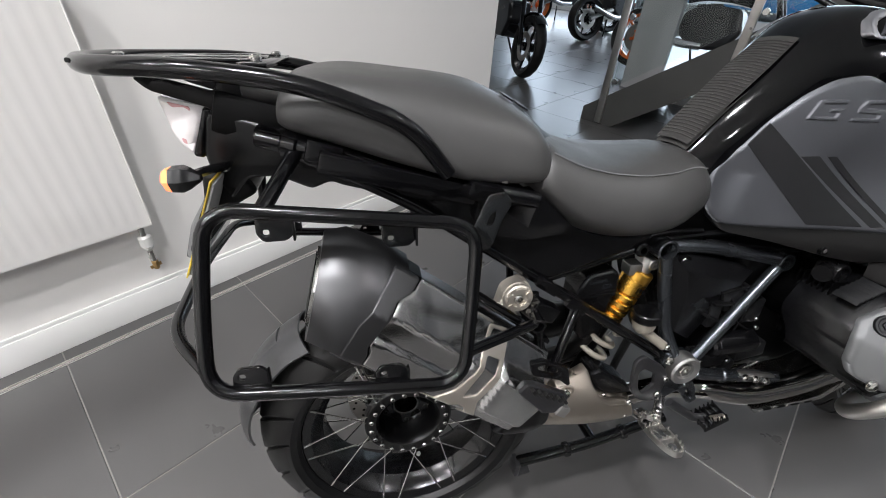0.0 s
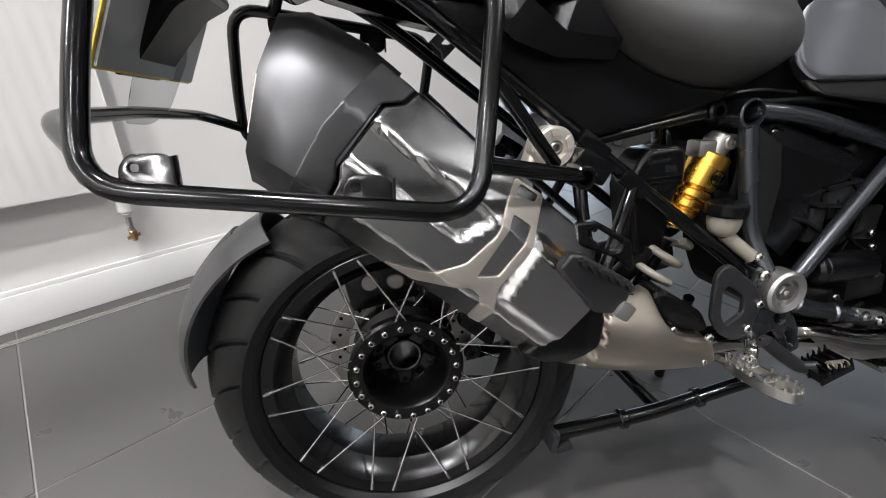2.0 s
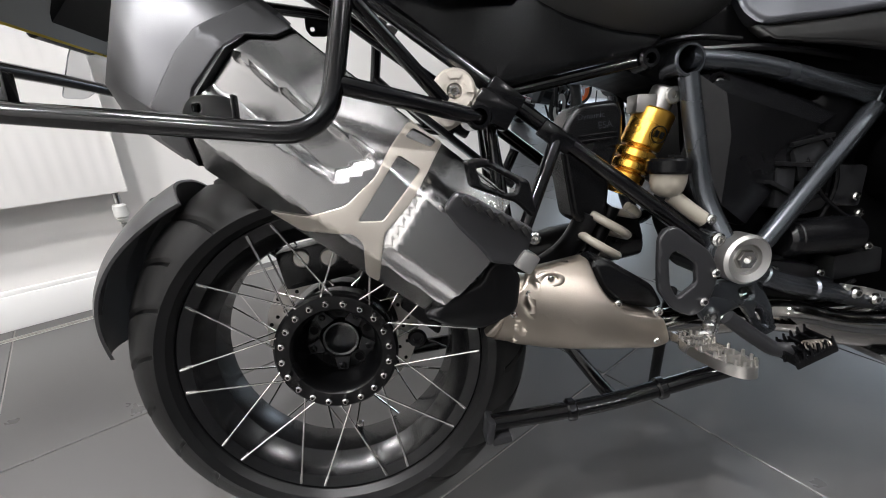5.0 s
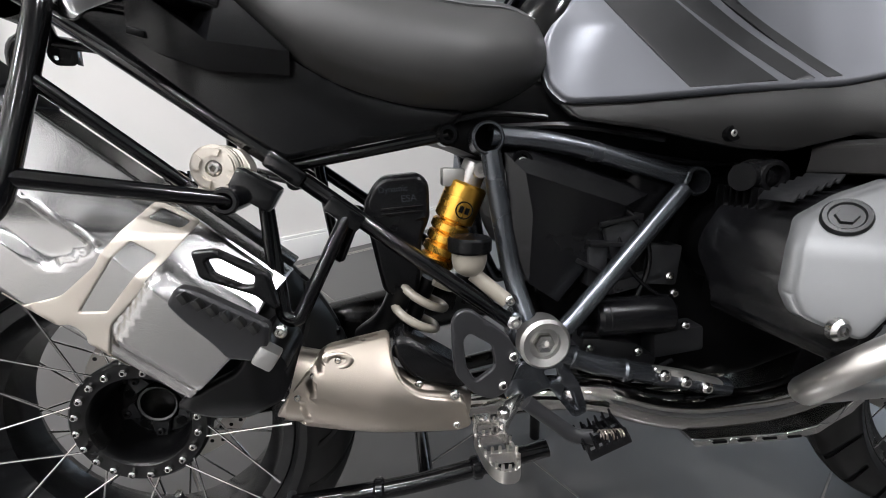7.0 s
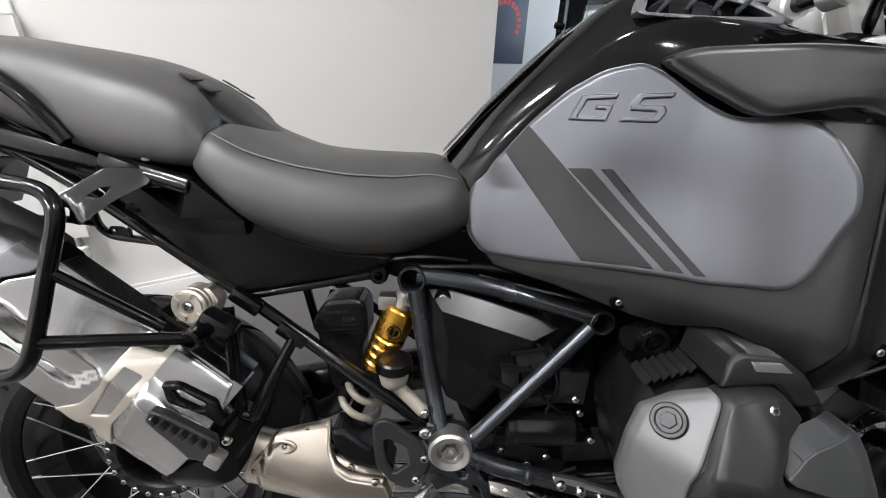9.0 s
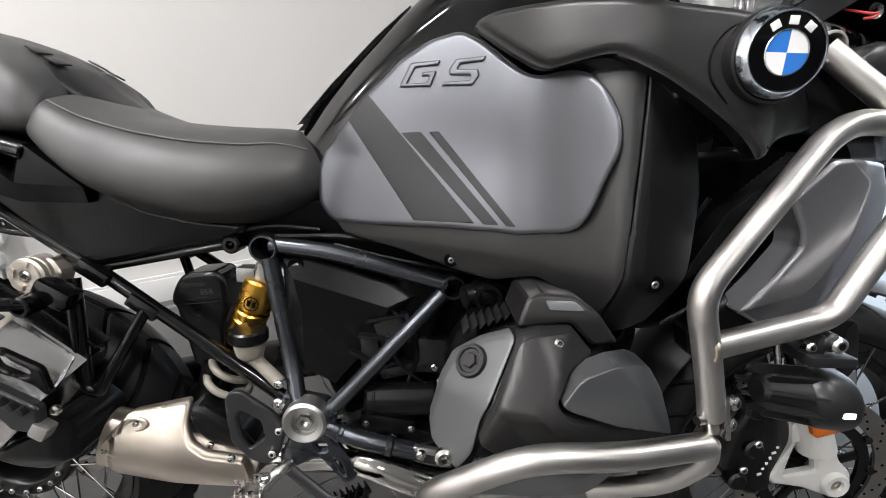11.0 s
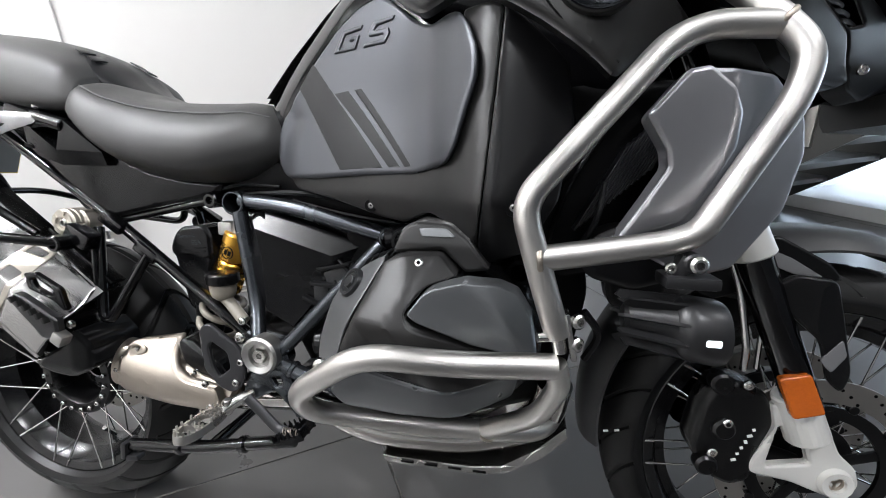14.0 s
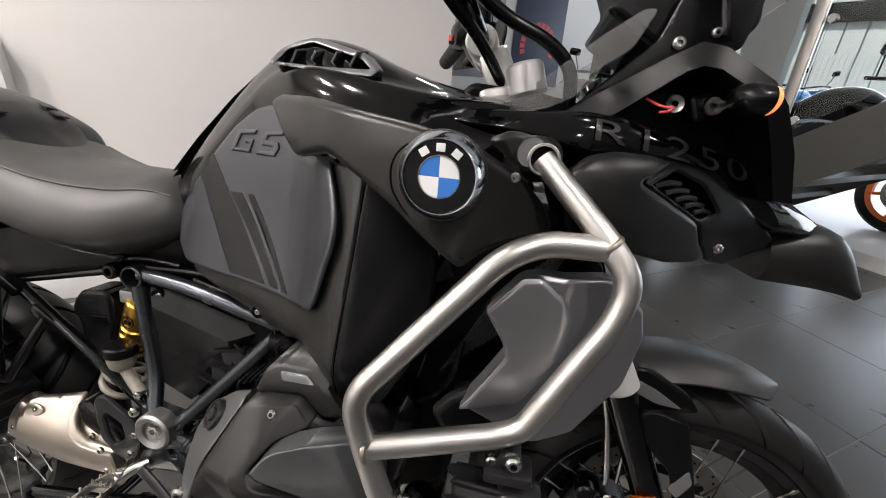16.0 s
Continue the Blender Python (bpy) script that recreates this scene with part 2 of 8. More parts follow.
def part(name, bm, material, parent=None, label="", sharp=38.0):
    """One mesh object under a thing, a part or nothing."""
    bmesh.ops.recalc_face_normals(bm, faces=bm.faces)
    me = bpy.data.meshes.new(name)
    bm.to_mesh(me)
    bm.free()
    me.polygons.foreach_set("use_smooth", [True] * len(me.polygons))
    given = me.attributes.get("skin_normal")
    if given:
        own = [Vector(d.vector) for d in given.data]
        loops = [None] * len(me.loops)
        for poly in me.polygons:
            fn = poly.normal
            for li in poly.loop_indices:
                n = own[me.loops[li].vertex_index]
                best = max((n, Vector((n.x, -n.y, n.z)), -n, Vector((-n.x, n.y, -n.z))), key=lambda q: q.dot(fn))
                loops[li] = best if n.length > 0.5 and best.dot(fn) > 0.3 else fn.copy()
        me.attributes.remove(given)
        me.normals_split_custom_set([tuple(n) for n in loops])
    else:
        me.set_sharp_from_angle(angle=radians(sharp))
    me.materials.append(material)
    ob = new(name, me)
    if parent:
        ob.parent = parent
    if label:
        tagged(ob, label)
    return ob


def each(name, bm, material, parent=None, label="", sharp=38.0):
    """Every connected piece of bm as an object of its own."""
    bmesh.ops.recalc_face_normals(bm, faces=bm.faces)
    bm.verts.index_update()
    left, made = set(bm.verts), []
    while left:
        stack, island = [left.pop()], []
        while stack:
            v = stack.pop()
            island.append(v)
            for e in v.link_edges:
                w = e.other_vert(v)
                if w in left:
                    left.remove(w)
                    stack.append(w)
        own = set(island)
        faces = {f for v in own for f in v.link_faces}
        sub = bmesh.new()
        got = {v: sub.verts.new(v.co) for v in island}
        for f in faces:
            sub.faces.new([got[v] for v in f.verts])
        made.append(part(name, sub, material, parent, label, sharp))
    bm.free()
    return made


def share(name, me, material, parent, m):
    """One more object on a mesh that is already there."""
    ob = new(name, me)
    ob.parent = parent
    ob.matrix_basis = m
    return ob


def empty(name, m=None):
    ob = new(name)
    ob.empty_display_size = 0.1
    if m is not None:
        ob.matrix_world = m
    return ob


def box(bm, c, s, rot=None, bevel=0.0):
    """A box round c with sides s, its edges bevelled."""
    made = bmesh.ops.create_cube(bm, size=1.0)["verts"]
    m = Matrix.Translation(c) @ (rot or Matrix()) @ Matrix.Diagonal((*s, 1))
    bmesh.ops.transform(bm, matrix=m, verts=made)
    if bevel:
        edges = {e for v in made for e in v.link_edges}
        bmesh.ops.bevel(bm, geom=list(edges), offset=bevel, segments=2, affect="EDGES", profile=0.6)
    return bm


def ring_faces(bm, rings, closed=True, caps=True):
    for a, b in zip(rings, rings[1:]):
        n = len(a)
        for i in range(n if closed else n - 1):
            j = (i + 1) % n
            bm.faces.new((a[i], a[j], b[j], b[i]))
    if caps and closed:
        bm.faces.new(rings[0])
        bm.faces.new(rings[-1][::-1])


def frame_of(d):
    d = Vector(d).normalized()
    side = d.cross(Vector((0, 0, 1)) if abs(d.z) < 0.9 else Vector((1, 0, 0))).normalized()
    return side, side.cross(d).normalized()


def cyl(bm, p, q, r, r2=None, seg=16, bevel=0.0, hollow=0.0):
    """A round bar from p to q; with hollow, a bore of that radius at the p end."""
    p, q = Vector(p), Vector(q)
    r2 = r if r2 is None else r2
    d = (q - p).normalized()
    s, u = frame_of(d)
    L = (q - p).length
    prof = []
    if hollow:
        prof += [(min(L * 0.8, hollow * 4), hollow), (0.0, hollow)]
    b = min(bevel, r * 0.6, L * 0.4)
    prof += [(0.0, r - b), (b, r)] if b else [(0.0, r)]
    b2 = min(bevel, r2 * 0.6, L * 0.4)
    prof += [(L - b2, r2), (L, r2 - b2)] if b2 else [(L, r2)]
    rings = [[bm.verts.new(p + d * a + (s * math.cos(w) + u * math.sin(w)) * rad) for w in [2 * math.pi * i / seg for i in range(seg)]] for a, rad in prof]
    ring_faces(bm, rings)
    return bm


def fillet(pts, bend, closed=False, n=6):
    """A path with its corners rounded."""
    pts = [Vector(p) for p in pts]
    out = []
    N = len(pts)
    for i, p in enumerate(pts):
        if not closed and i in (0, N - 1):
            out.append(p)
            continue
        a, c = pts[i - 1], pts[(i + 1) % N]
        la, lc = (a - p).length, (c - p).length
        b = min(bend, la * 0.48, lc * 0.48)
        s, e = p + (a - p) / la * b, p + (c - p) / lc * b
        for k in range(n + 1):
            t = k / n
            out.append(s * (1 - t) ** 2 + p * 2 * t * (1 - t) + e * t * t)
    return out


def tube(bm, pts, r, bend=0.04, seg=14, closed=False, flat=1.0, hollow=0.0):
    """A bent tube along pts; hollow: the bore that shows at both ends."""
    path = fillet(pts, bend, closed)
    n = len(path)
    d0 = (path[1] - path[0]).normalized()
    side, up = frame_of(d0)
    rings = []
    for i, p in enumerate(path):
        if closed:
            d = (path[(i + 1) % n] - path[i - 1]).normalized()
        else:
            d = (path[min(i + 1, n - 1)] - path[max(i - 1, 0)]).normalized()
        side = (side - d * side.dot(d)).normalized()
        up = side.cross(d).normalized()
        rings.append([bm.verts.new(p + (side * math.cos(w) + up * math.sin(w) * flat) * r) for w in [2 * math.pi * k / seg for k in range(seg)]])
        if hollow and i in (0, n - 1):
            pass
    if closed:
        rings.append(rings[0])
        ring_faces(bm, rings, caps=False)
    elif hollow:
        def bore(ring, inward):
            c = sum((v.co for v in ring), Vector()) / seg
            a = [bm.verts.new(c + (v.co - c) * (hollow / r)) for v in ring]
            b = [bm.verts.new(v.co + inward * hollow * 3) for v in a]
            return [b, a, ring]
        first = bore(rings[0], d0)
        last = bore(rings[-1], (path[-2] - path[-1]).normalized())
        ring_faces(bm, first[:2] + rings + last[1::-1])
    else:
        ring_faces(bm, rings)
    return bm


def lathe(bm, prof, c=(0, 0, 0), seg=64, closed=False):
    """A profile of (radius, y) turned about the y axis through c."""
    rings = []
    for rad, y in prof:
        rings.append([bm.verts.new((c[0] + rad * math.cos(w), c[1] + y, c[2] + rad * math.sin(w))) for w in [2 * math.pi * i / seg for i in range(seg)]])
    if closed:
        rings.append(rings[0])
    ring_faces(bm, rings, caps=not closed)
    return bm


def round_outline(pts, rr, n=4):
    path = fillet([(x, z, 0) for x, z in pts], rr, True, n)
    return [(p.x, p.y) for p in path]


def seg_dist(p, a, b):
    ax, az = a
    dx, dz = b[0] - ax, b[1] - az
    t = max(0, min(1, ((p[0] - ax) * dx + (p[1] - az) * dz) / (dx * dx + dz * dz + 1e-12)))
    return math.hypot(p[0] - ax - t * dx, p[1] - az - t * dz)


def inside(p, poly):
    hit = False
    for (x1, z1), (x2, z2) in zip(poly, poly[1:] + poly[:1]):
        if (z1 > p[1]) != (z2 > p[1]) and p[0] < (x2 - x1) * (p[1] - z1) / (z2 - z1) + x1:
            hit = not hit
    return hit


def panel(bm, pts, f, thick=0.012, edge=0.006, res=0.02, rr=0.012, holes=(), sign=1.0):
    """A moulded plate: an outline (x, z) on the surface y = f(x, z), its rim rounded off by edge, thick deep towards the middle plane."""
    if not callable(f):
        level = f
        f = lambda x, z: level
    outer = round_outline(pts, rr)
    loops = [outer] + [round_outline(h, rr * 0.6, 3) for h in holes]
    verts, edges = [], []
    lines = [(lp[i], lp[(i + 1) % len(lp)]) for lp in loops for i in range(len(lp))]

    def finer(lp):
        out = []
        for a, b in zip(lp, lp[1:] + lp[:1]):
            n = max(1, int(math.hypot(b[0] - a[0], b[1] - a[1]) / (res * 0.7)))
            out += [(a[0] + (b[0] - a[0]) * k / n, a[1] + (b[1] - a[1]) * k / n) for k in range(n)]
        return out
    loops = [finer(lp) for lp in loops]
    for lp in loops:
        b = len(verts)
        verts += lp
        edges += [(b + i, b + (i + 1) % len(lp)) for i in range(len(lp))]
    nb = len(verts)

    def dist(p):
        return min(seg_dist(p, a, b) for a, b in lines)
    first = outer, [round_outline(h, rr * 0.6, 3) for h in holes]
    inner_ok = lambda p: inside(p, first[0]) and not any(inside(p, h) for h in first[1])
    # rings that carry the rounded rim
    for step in (0.35, 1.0):
        for lp in loops:
            for i in range(len(lp)):
                a, c = Vector(lp[i - 1]), Vector(lp[(i + 1) % len(lp)])
                t = c - a
                if t.length < 1e-9:
                    continue
                nrm = Vector((-t.y, t.x)).normalized() * edge * step
                for sgn in (1, -1):
                    q = (lp[i][0] + nrm.x * sgn, lp[i][1] + nrm.y * sgn)
                    if inner_ok(q) and dist(q) > edge * step * 0.9:
                        verts.append(q)
    xs, zs = [p[0] for p in outer], [p[1] for p in outer]
    x = min(xs) + res * 0.5
    while x < max(xs):
        z = min(zs) + res * 0.5
        while z < max(zs):
            if inner_ok((x, z)) and dist((x, z)) > edge * 1.3:
                verts.append((x, z))
            z += res
        x += res
    got = delaunay_2d_cdt([Vector(v) for v in verts], edges, [], 0, 1e-6)
    vs, tris = got[0], got[2]
    made = []
    skin = bm.verts.layers.float_vector.get("skin_normal") or bm.verts.layers.float_vector.new("skin_normal")

    def level_at(x, z):
        k = min(1.0, max(0.0, 1 - dist((x, z)) / edge)) if edge else 0.0
        return f(x, z) + edge * (1 - math.sqrt(max(0.0, 1 - k * k)))
    for v in vs:
        d = dist((v.x, v.y))
        k = max(0.0, 1 - d / edge) if edge else 0.0
        drop = edge * (1 - math.sqrt(max(0.0, 1 - k * k)))
        new_v = bm.verts.new((v.x, (f(v.x, v.y) + drop) * sign, v.y))
        h = 0.0015
        if edge and d < edge * 1.05:
            e = min(h, edge * 0.3)
            gx, gz = (level_at(v.x + e, v.y) - level_at(v.x - e, v.y)) / (2 * e), (level_at(v.x, v.y + e) - level_at(v.x, v.y - e)) / (2 * e)
            if d < edge * 0.1:
                gx, gz = gx * 1.6, gz * 1.6
        else:
            gx, gz = (f(v.x + h, v.y) - f(v.x - h, v.y)) / (2 * h), (f(v.x, v.y + h) - f(v.x, v.y - h)) / (2 * h)
        new_v[skin] = Vector((gx, -1.0 * sign, gz)).normalized()
        made.append(new_v)
    rim = {}
    for t in tris:
        c = sum((vs[i] for i in t), Vector((0, 0))) / len(t)
        if not inner_ok((c.x, c.y)):
            continue
        bm.faces.new([made[i] for i in t])
        for i, j in zip(t, t[1:] + t[:1]):
            rim[(min(i, j), max(i, j))] = rim.get((min(i, j), max(i, j)), 0) + 1
    back = {}

    def behind(i):
        if i not in back:
            v = vs[i]
            back[i] = bm.verts.new((v.x, (f(v.x, v.y) + max(thick, edge + 0.001)) * sign, v.y))
        return back[i]
    for (i, j), cnt in rim.items():
        if cnt == 1:
            bm.faces.new((made[i], made[j], behind(j), behind(i)))
    for v in [v for v in made if not v.link_faces]:
        bm.verts.remove(v)
    return bm


def spline(pts, n):
    """Points through pts, n to a span, smooth."""
    P = [Vector(p) for p in pts]
    out = []
    for i in range(len(P) - 1):
        a, b, c, d = P[max(i - 1, 0)], P[i], P[i + 1], P[min(i + 2, len(P) - 1)]
        for k in range(n):
            t = k / n
            out.append(0.5 * ((2 * b) + (c - a) * t + (2 * a - 5 * b + 4 * c - d) * t * t + (3 * b - a - 3 * c + d) * t ** 3))
    out.append(P[-1])
    return out


def loft(bm, stations, nx=4, ns=4, both=True):
    """A skin over cross-sections (x, [(y, z), ...]) given for one side from the top's middle downward, mirrored."""
    cols = [spline([(x, y, z) for y, z in sec], ns) for x, sec in stations]
    m = len(cols[0])
    lines = [spline([c[i] for c in cols], nx) for i in range(m)]
    rings = []
    for j in range(len(lines[0])):
        right = [Vector((lines[i][j].x, -abs(lines[i][j].y), lines[i][j].z)) for i in range(m)]
        left = [Vector((p.x, -p.y, p.z)) for p in right]
        ring = left[::-1] + right[1:] if abs(right[0].y) < 1e-6 else left[::-1] + right
        rings.append([bm.verts.new(p) for p in ring])
    ring_faces(bm, rings)
    return bm


def bolt(bm, c, r=0.006, h=0.004, axis=(0, -1, 0)):
    """A round-headed socket screw whose head stands proud along axis."""
    a, c = Vector(axis).normalized(), Vector(c)
    cyl(bm, c + a * h, c - a * 0.004, r, seg=14, bevel=r * 0.3, hollow=r * 0.45)
    return bm


def nb():
    return bmesh.new()


def words(name, text, size, m, material, parent, depth=0.0006, bold=0.0, spacing=1.0):
    """Raised lettering in the built-in font, as a mesh."""
    cu = bpy.data.curves.new(name, "FONT")
    cu.body, cu.size, cu.extrude, cu.align_x, cu.align_y = text, size, depth, "CENTER", "CENTER"
    cu.offset, cu.space_character = bold, spacing
    tmp = new(name + "_source", cu)
    dg = bpy.context.evaluated_depsgraph_get()
    me = bpy.data.meshes.new_from_object(tmp.evaluated_get(dg))
    bpy.data.objects.remove(tmp)
    bpy.data.curves.remove(cu)
    me.materials.clear()
    me.materials.append(material)
    ob = new(name, me)
    ob.parent = parent
    ob.matrix_basis = m
    return ob


def facing(x, y, z, turn=0.0, slant=0.0):
    """The pose of lettering on a side that looks towards -y; turn tips it in its plane, slant turns it about the upright."""
    return pose(x, y, z) @ pose(0, 0, 0, 0, 0, slant) @ pose(0, 0, 0, 90, 0, 0) @ pose(0, 0, 0, 0, 0, turn)

# ---- the showroom ----
def slab(name, u0, u1, v0, v1, z0, z1, material, label, category, kind="structure", parent=None, bevel=0.0):
    bm = nb()
    box(bm, (0, 0, (z1 - z0) / 2), (u1 - u0, v1 - v0, z1 - z0), bevel=bevel)
    ob = part(name, bm, material, parent, label)
    ob.matrix_world = room_pose((u0 + u1) / 2, (v0 + v1) / 2, z0)
    tagged(ob, category=category if not parent else "", kind=kind if not parent else "")
    return ob


U0, U1, V0, V1 = -4.2, 10.2, -8.0, 11.0
WALL_V, WALL_END = 1.18, 1.69
slab("wall_north", U0, WALL_END, WALL_V, WALL_V + 0.16, 0, CEIL, M_WALL, "plain white painted plaster wall that ends in the open room", "wall")
# unseen west and south walls, their tones set to shape what the motorcycle reflects
slab("wall_west", U0 - 0.16, U0, V0 - 0.16, V1 + 0.16, 0, CEIL, M_WALL, "unseen side wall, white for the reflections it gives", "wall")
slab("wall_south", U0, U1, V0 - 0.16, V0, 0, CEIL, M_FARD, "unseen rear wall, grey to keep reflections dim", "wall")
slab("wall_far", U0, U1, V1, V1 + 0.16, 0, CEIL, M_WALL, "white painted far showroom wall with posters", "wall")
slab("ceiling", U0 - 0.16, U1 + 0.16, V0 - 0.16, V1 + 0.16, CEIL, CEIL + 0.15, M_CEIL, "unseen white ceiling that closes the room and carries the downlights", "ceiling")
# skirting board of the wall and the dark tile strip in front of it
bm = nb()
for c, s in (((0, 0, 0.055), (WALL_END - U0, 0.016, 0.11)), ((0, 0.001, 0.118), (WALL_END - U0, 0.010, 0.016))):
    box(bm, c, s, bevel=0.003)
sk = part("baseboard", bm, M_SKIRT)
sk.matrix_world = room_pose((U0 + WALL_END) / 2, WALL_V - 0.0095, 0.0)
tagged(sk, "white painted skirting board along the wall", "baseboard", kind="structure")

for u, v, watts in SPOTS:
    lamp = empty("ceiling_light", room_pose(u, v, CEIL - 0.01))
    tagged(lamp, "round white recessed downlight in the unseen ceiling", "ceiling light", "ceiling lights")
    bm = nb()
    rings = [[bm.verts.new((r * math.cos(w), r * math.sin(w), z)) for w in [2 * math.pi * i / 32 for i in range(32)]] for r, z in ((0.082, 0.006), (0.086, -0.004), (0.105, -0.004), (0.11, 0.002), (0.11, 0.012), (0.082, 0.012))]
    rings.append(rings[0])
    ring_faces(bm, rings, caps=False)
    part("trim_ring", bm, M_WHITE, lamp)

# radiator
RAD_U0, RAD_U1, RAD_Z0, RAD_Z1, RAD_V = -2.0, -0.155, 0.385, 1.085, 1.112
rad = empty("radiator", room_pose((RAD_U0 + RAD_U1) / 2, RAD_V, RAD_Z0))
tagged(rad, "white enamelled panel radiator hung low on the wall", "radiator")
RW, RH = RAD_U1 - RAD_U0, RAD_Z1 - RAD_Z0
bm = nb()
n = int(RW / 0.0333)
zs = [(0.0, 0.0), (0.022, 0.0), (0.045, 1.0), (RH - 0.05, 1.0), (RH - 0.025, 0.0), (RH, 0.0)]
grid = []
for z, k in zs:
    row = []
    for i in range(n * 4 + 1):
        x = -RW / 2 + RW * i / (n * 4)
        dent = (0.0, 0.55, 1.0, 0.55)[i % 4] * 0.0015 * k
        row.append(bm.verts.new((x, -0.012 + dent, z)))
    grid.append(row)
for a, b in zip(grid, grid[1:]):
    for i in range(len(a) - 1):
        bm.faces.new((a[i], a[i + 1], b[i + 1], b[i]))
box(bm, (0, 0.004, RH / 2), (RW, 0.006, RH), bevel=0.002)
part("front_panel", bm, M_RAD, rad)
bm = nb()
box(bm, (0, 0.055, RH / 2), (RW, 0.014, RH), bevel=0.004)
part("back_panel", bm, M_RAD, rad)
bm = nb()
for i in range(int(RW / 0.025)):
    box(bm, (-RW / 2 + 0.02 + i * 0.025, 0.028, RH / 2), (0.002, 0.042, RH - 0.05))
part("convector_fins", bm, M_RAD, rad)
for sx in (-1, 1):
    bm = nb()
    box(bm, (sx * (RW / 2 + 0.002), 0.022, RH / 2), (0.004, 0.075, RH), bevel=0.0015)
    part("end_cover", bm, M_RAD, rad)
bm = nb()
box(bm, (0, 0.022, RH + 0.004), (RW, 0.07, 0.006), bevel=0.002)
part("top_grille", bm, M_RAD, rad)
val = empty("radiator_valve", room_pose(RAD_U1 - 0.03, RAD_V + 0.01, 0.0))
tagged(val, "white thermostatic valve with a brass pipe joint under the radiator", "valve")
bm = nb()
cyl(bm, (0, 0, 0.345), (0, 0, 0.30), 0.019, 0.021, seg=20, bevel=0.006)
cyl(bm, (0, 0, 0.30), (0, 0, 0.285), 0.017, 0.012, seg=20, bevel=0.003)
part("thermostat_head", bm, M_WHITE, val)
bm = nb()
cyl(bm, (0, 0, 0.285), (0, 0, 0.24), 0.009, seg=14, bevel=0.002)
cyl(bm, (0, 0, 0.262), (0, 0.028, 0.262), 0.008, seg=12)
cyl(bm, (0, 0, 0.385), (0, 0, 0.34), 0.010, seg=14)
each("valve_body", bm, M_STEEL, val)
bm = nb()
cyl(bm, (0, 0, 0.24), (0, 0, 0.205), 0.012, 0.009, seg=6, bevel=0.002)
cyl(bm, (-0.018, 0, 0.215), (0.018, 0, 0.222), 0.006, seg=8)
part("brass_nut", bm, M_BRASS, val, "worn brass union nut")
bm = nb()
cyl(bm, (0, 0.004, 0.222), (0, 0.085, 0.222), 0.007, seg=12)
part("pipe", bm, M_WHITE, val)
bm = nb()
tube(bm, [(0, 0, 0.98), (-0.012, 0, 1.6), (-0.03, 0, CEIL)], 0.006, 0.2, seg=8)
cb = part("cable_duct", bm, M_WALL)
cb.matrix_world = room_pose(-0.16, WALL_V - 0.005)
tagged(cb, "thin white cable duct up the wall", "cable duct")

# poster wall pieces beyond the end of the wall
def poster(u, v, z, w, h, turn, label, red):
    ob = empty("poster", room_pose(u, v, z, turn))
    tagged(ob, label, "poster")
    bm = nb()
    box(bm, (0, 0, 0), (w, 0.012, h), bevel=0.002)
    part("board", bm, M_POSTER if red else M_GREYP, ob)
    if red:
        bm = nb()
        ro, ri = w * 0.36, w * 0.27
        for i in range(14):
            a0, a1 = radians(-30 + i * 17), radians(-30 + i * 17 + 13)
            vs = [bm.verts.new((r * math.cos(a), y, r * math.sin(a) - h * 0.05)) for y in (-0.0085, -0.006) for r, a in ((ri, a0), (ro, a0), (ro, a1), (ri, a1))]
            for f in ((0, 1, 2, 3), (7, 6, 5, 4), (0, 4, 5, 1), (1, 5, 6, 2), (2, 6, 7, 3), (3, 7, 4, 0)):
                bm.faces.new([vs[i] for i in f])
        part("printed_ring", bm, M_POSTRED, ob, "broken red ring printed on the board")
    else:
        bm = nb()
        box(bm, (0, -0.008, h * 0.2), (w * 0.5, 0.004, h * 0.03))
        part("printed_line", bm, M_WHITE, ob)
    return ob


poster(4.95, 5.09, 1.45, 0.92, 1.3, 0, "navy poster board with a broken red ring on it", True)
poster(3.85, 5.09, 1.55, 0.9, 1.3, 0, "grey notice board with one white line", False)
bm = nb()
box(bm, (0, 0, 1.25), (3.6, 0.10, 2.5), bevel=0.004)
scr = part("partition", bm, M_WALL)
scr.matrix_world = room_pose(4.3, 5.15)
tagged(scr, "white free-standing partition that carries posters", "partition", kind="structure")

# staircase: steel stringers, dark treads, steel posts with glass between them
ST_U, ST_V, SLOPE = 3.18, 1.28, 0.72
stair = empty("staircase", room_pose(ST_U, ST_V))
tagged(stair, "dark steel staircase with glass balustrade and steel posts", "staircase")
LEN = 4.2


def stair_z(d):
    return 0.08 + SLOPE * d


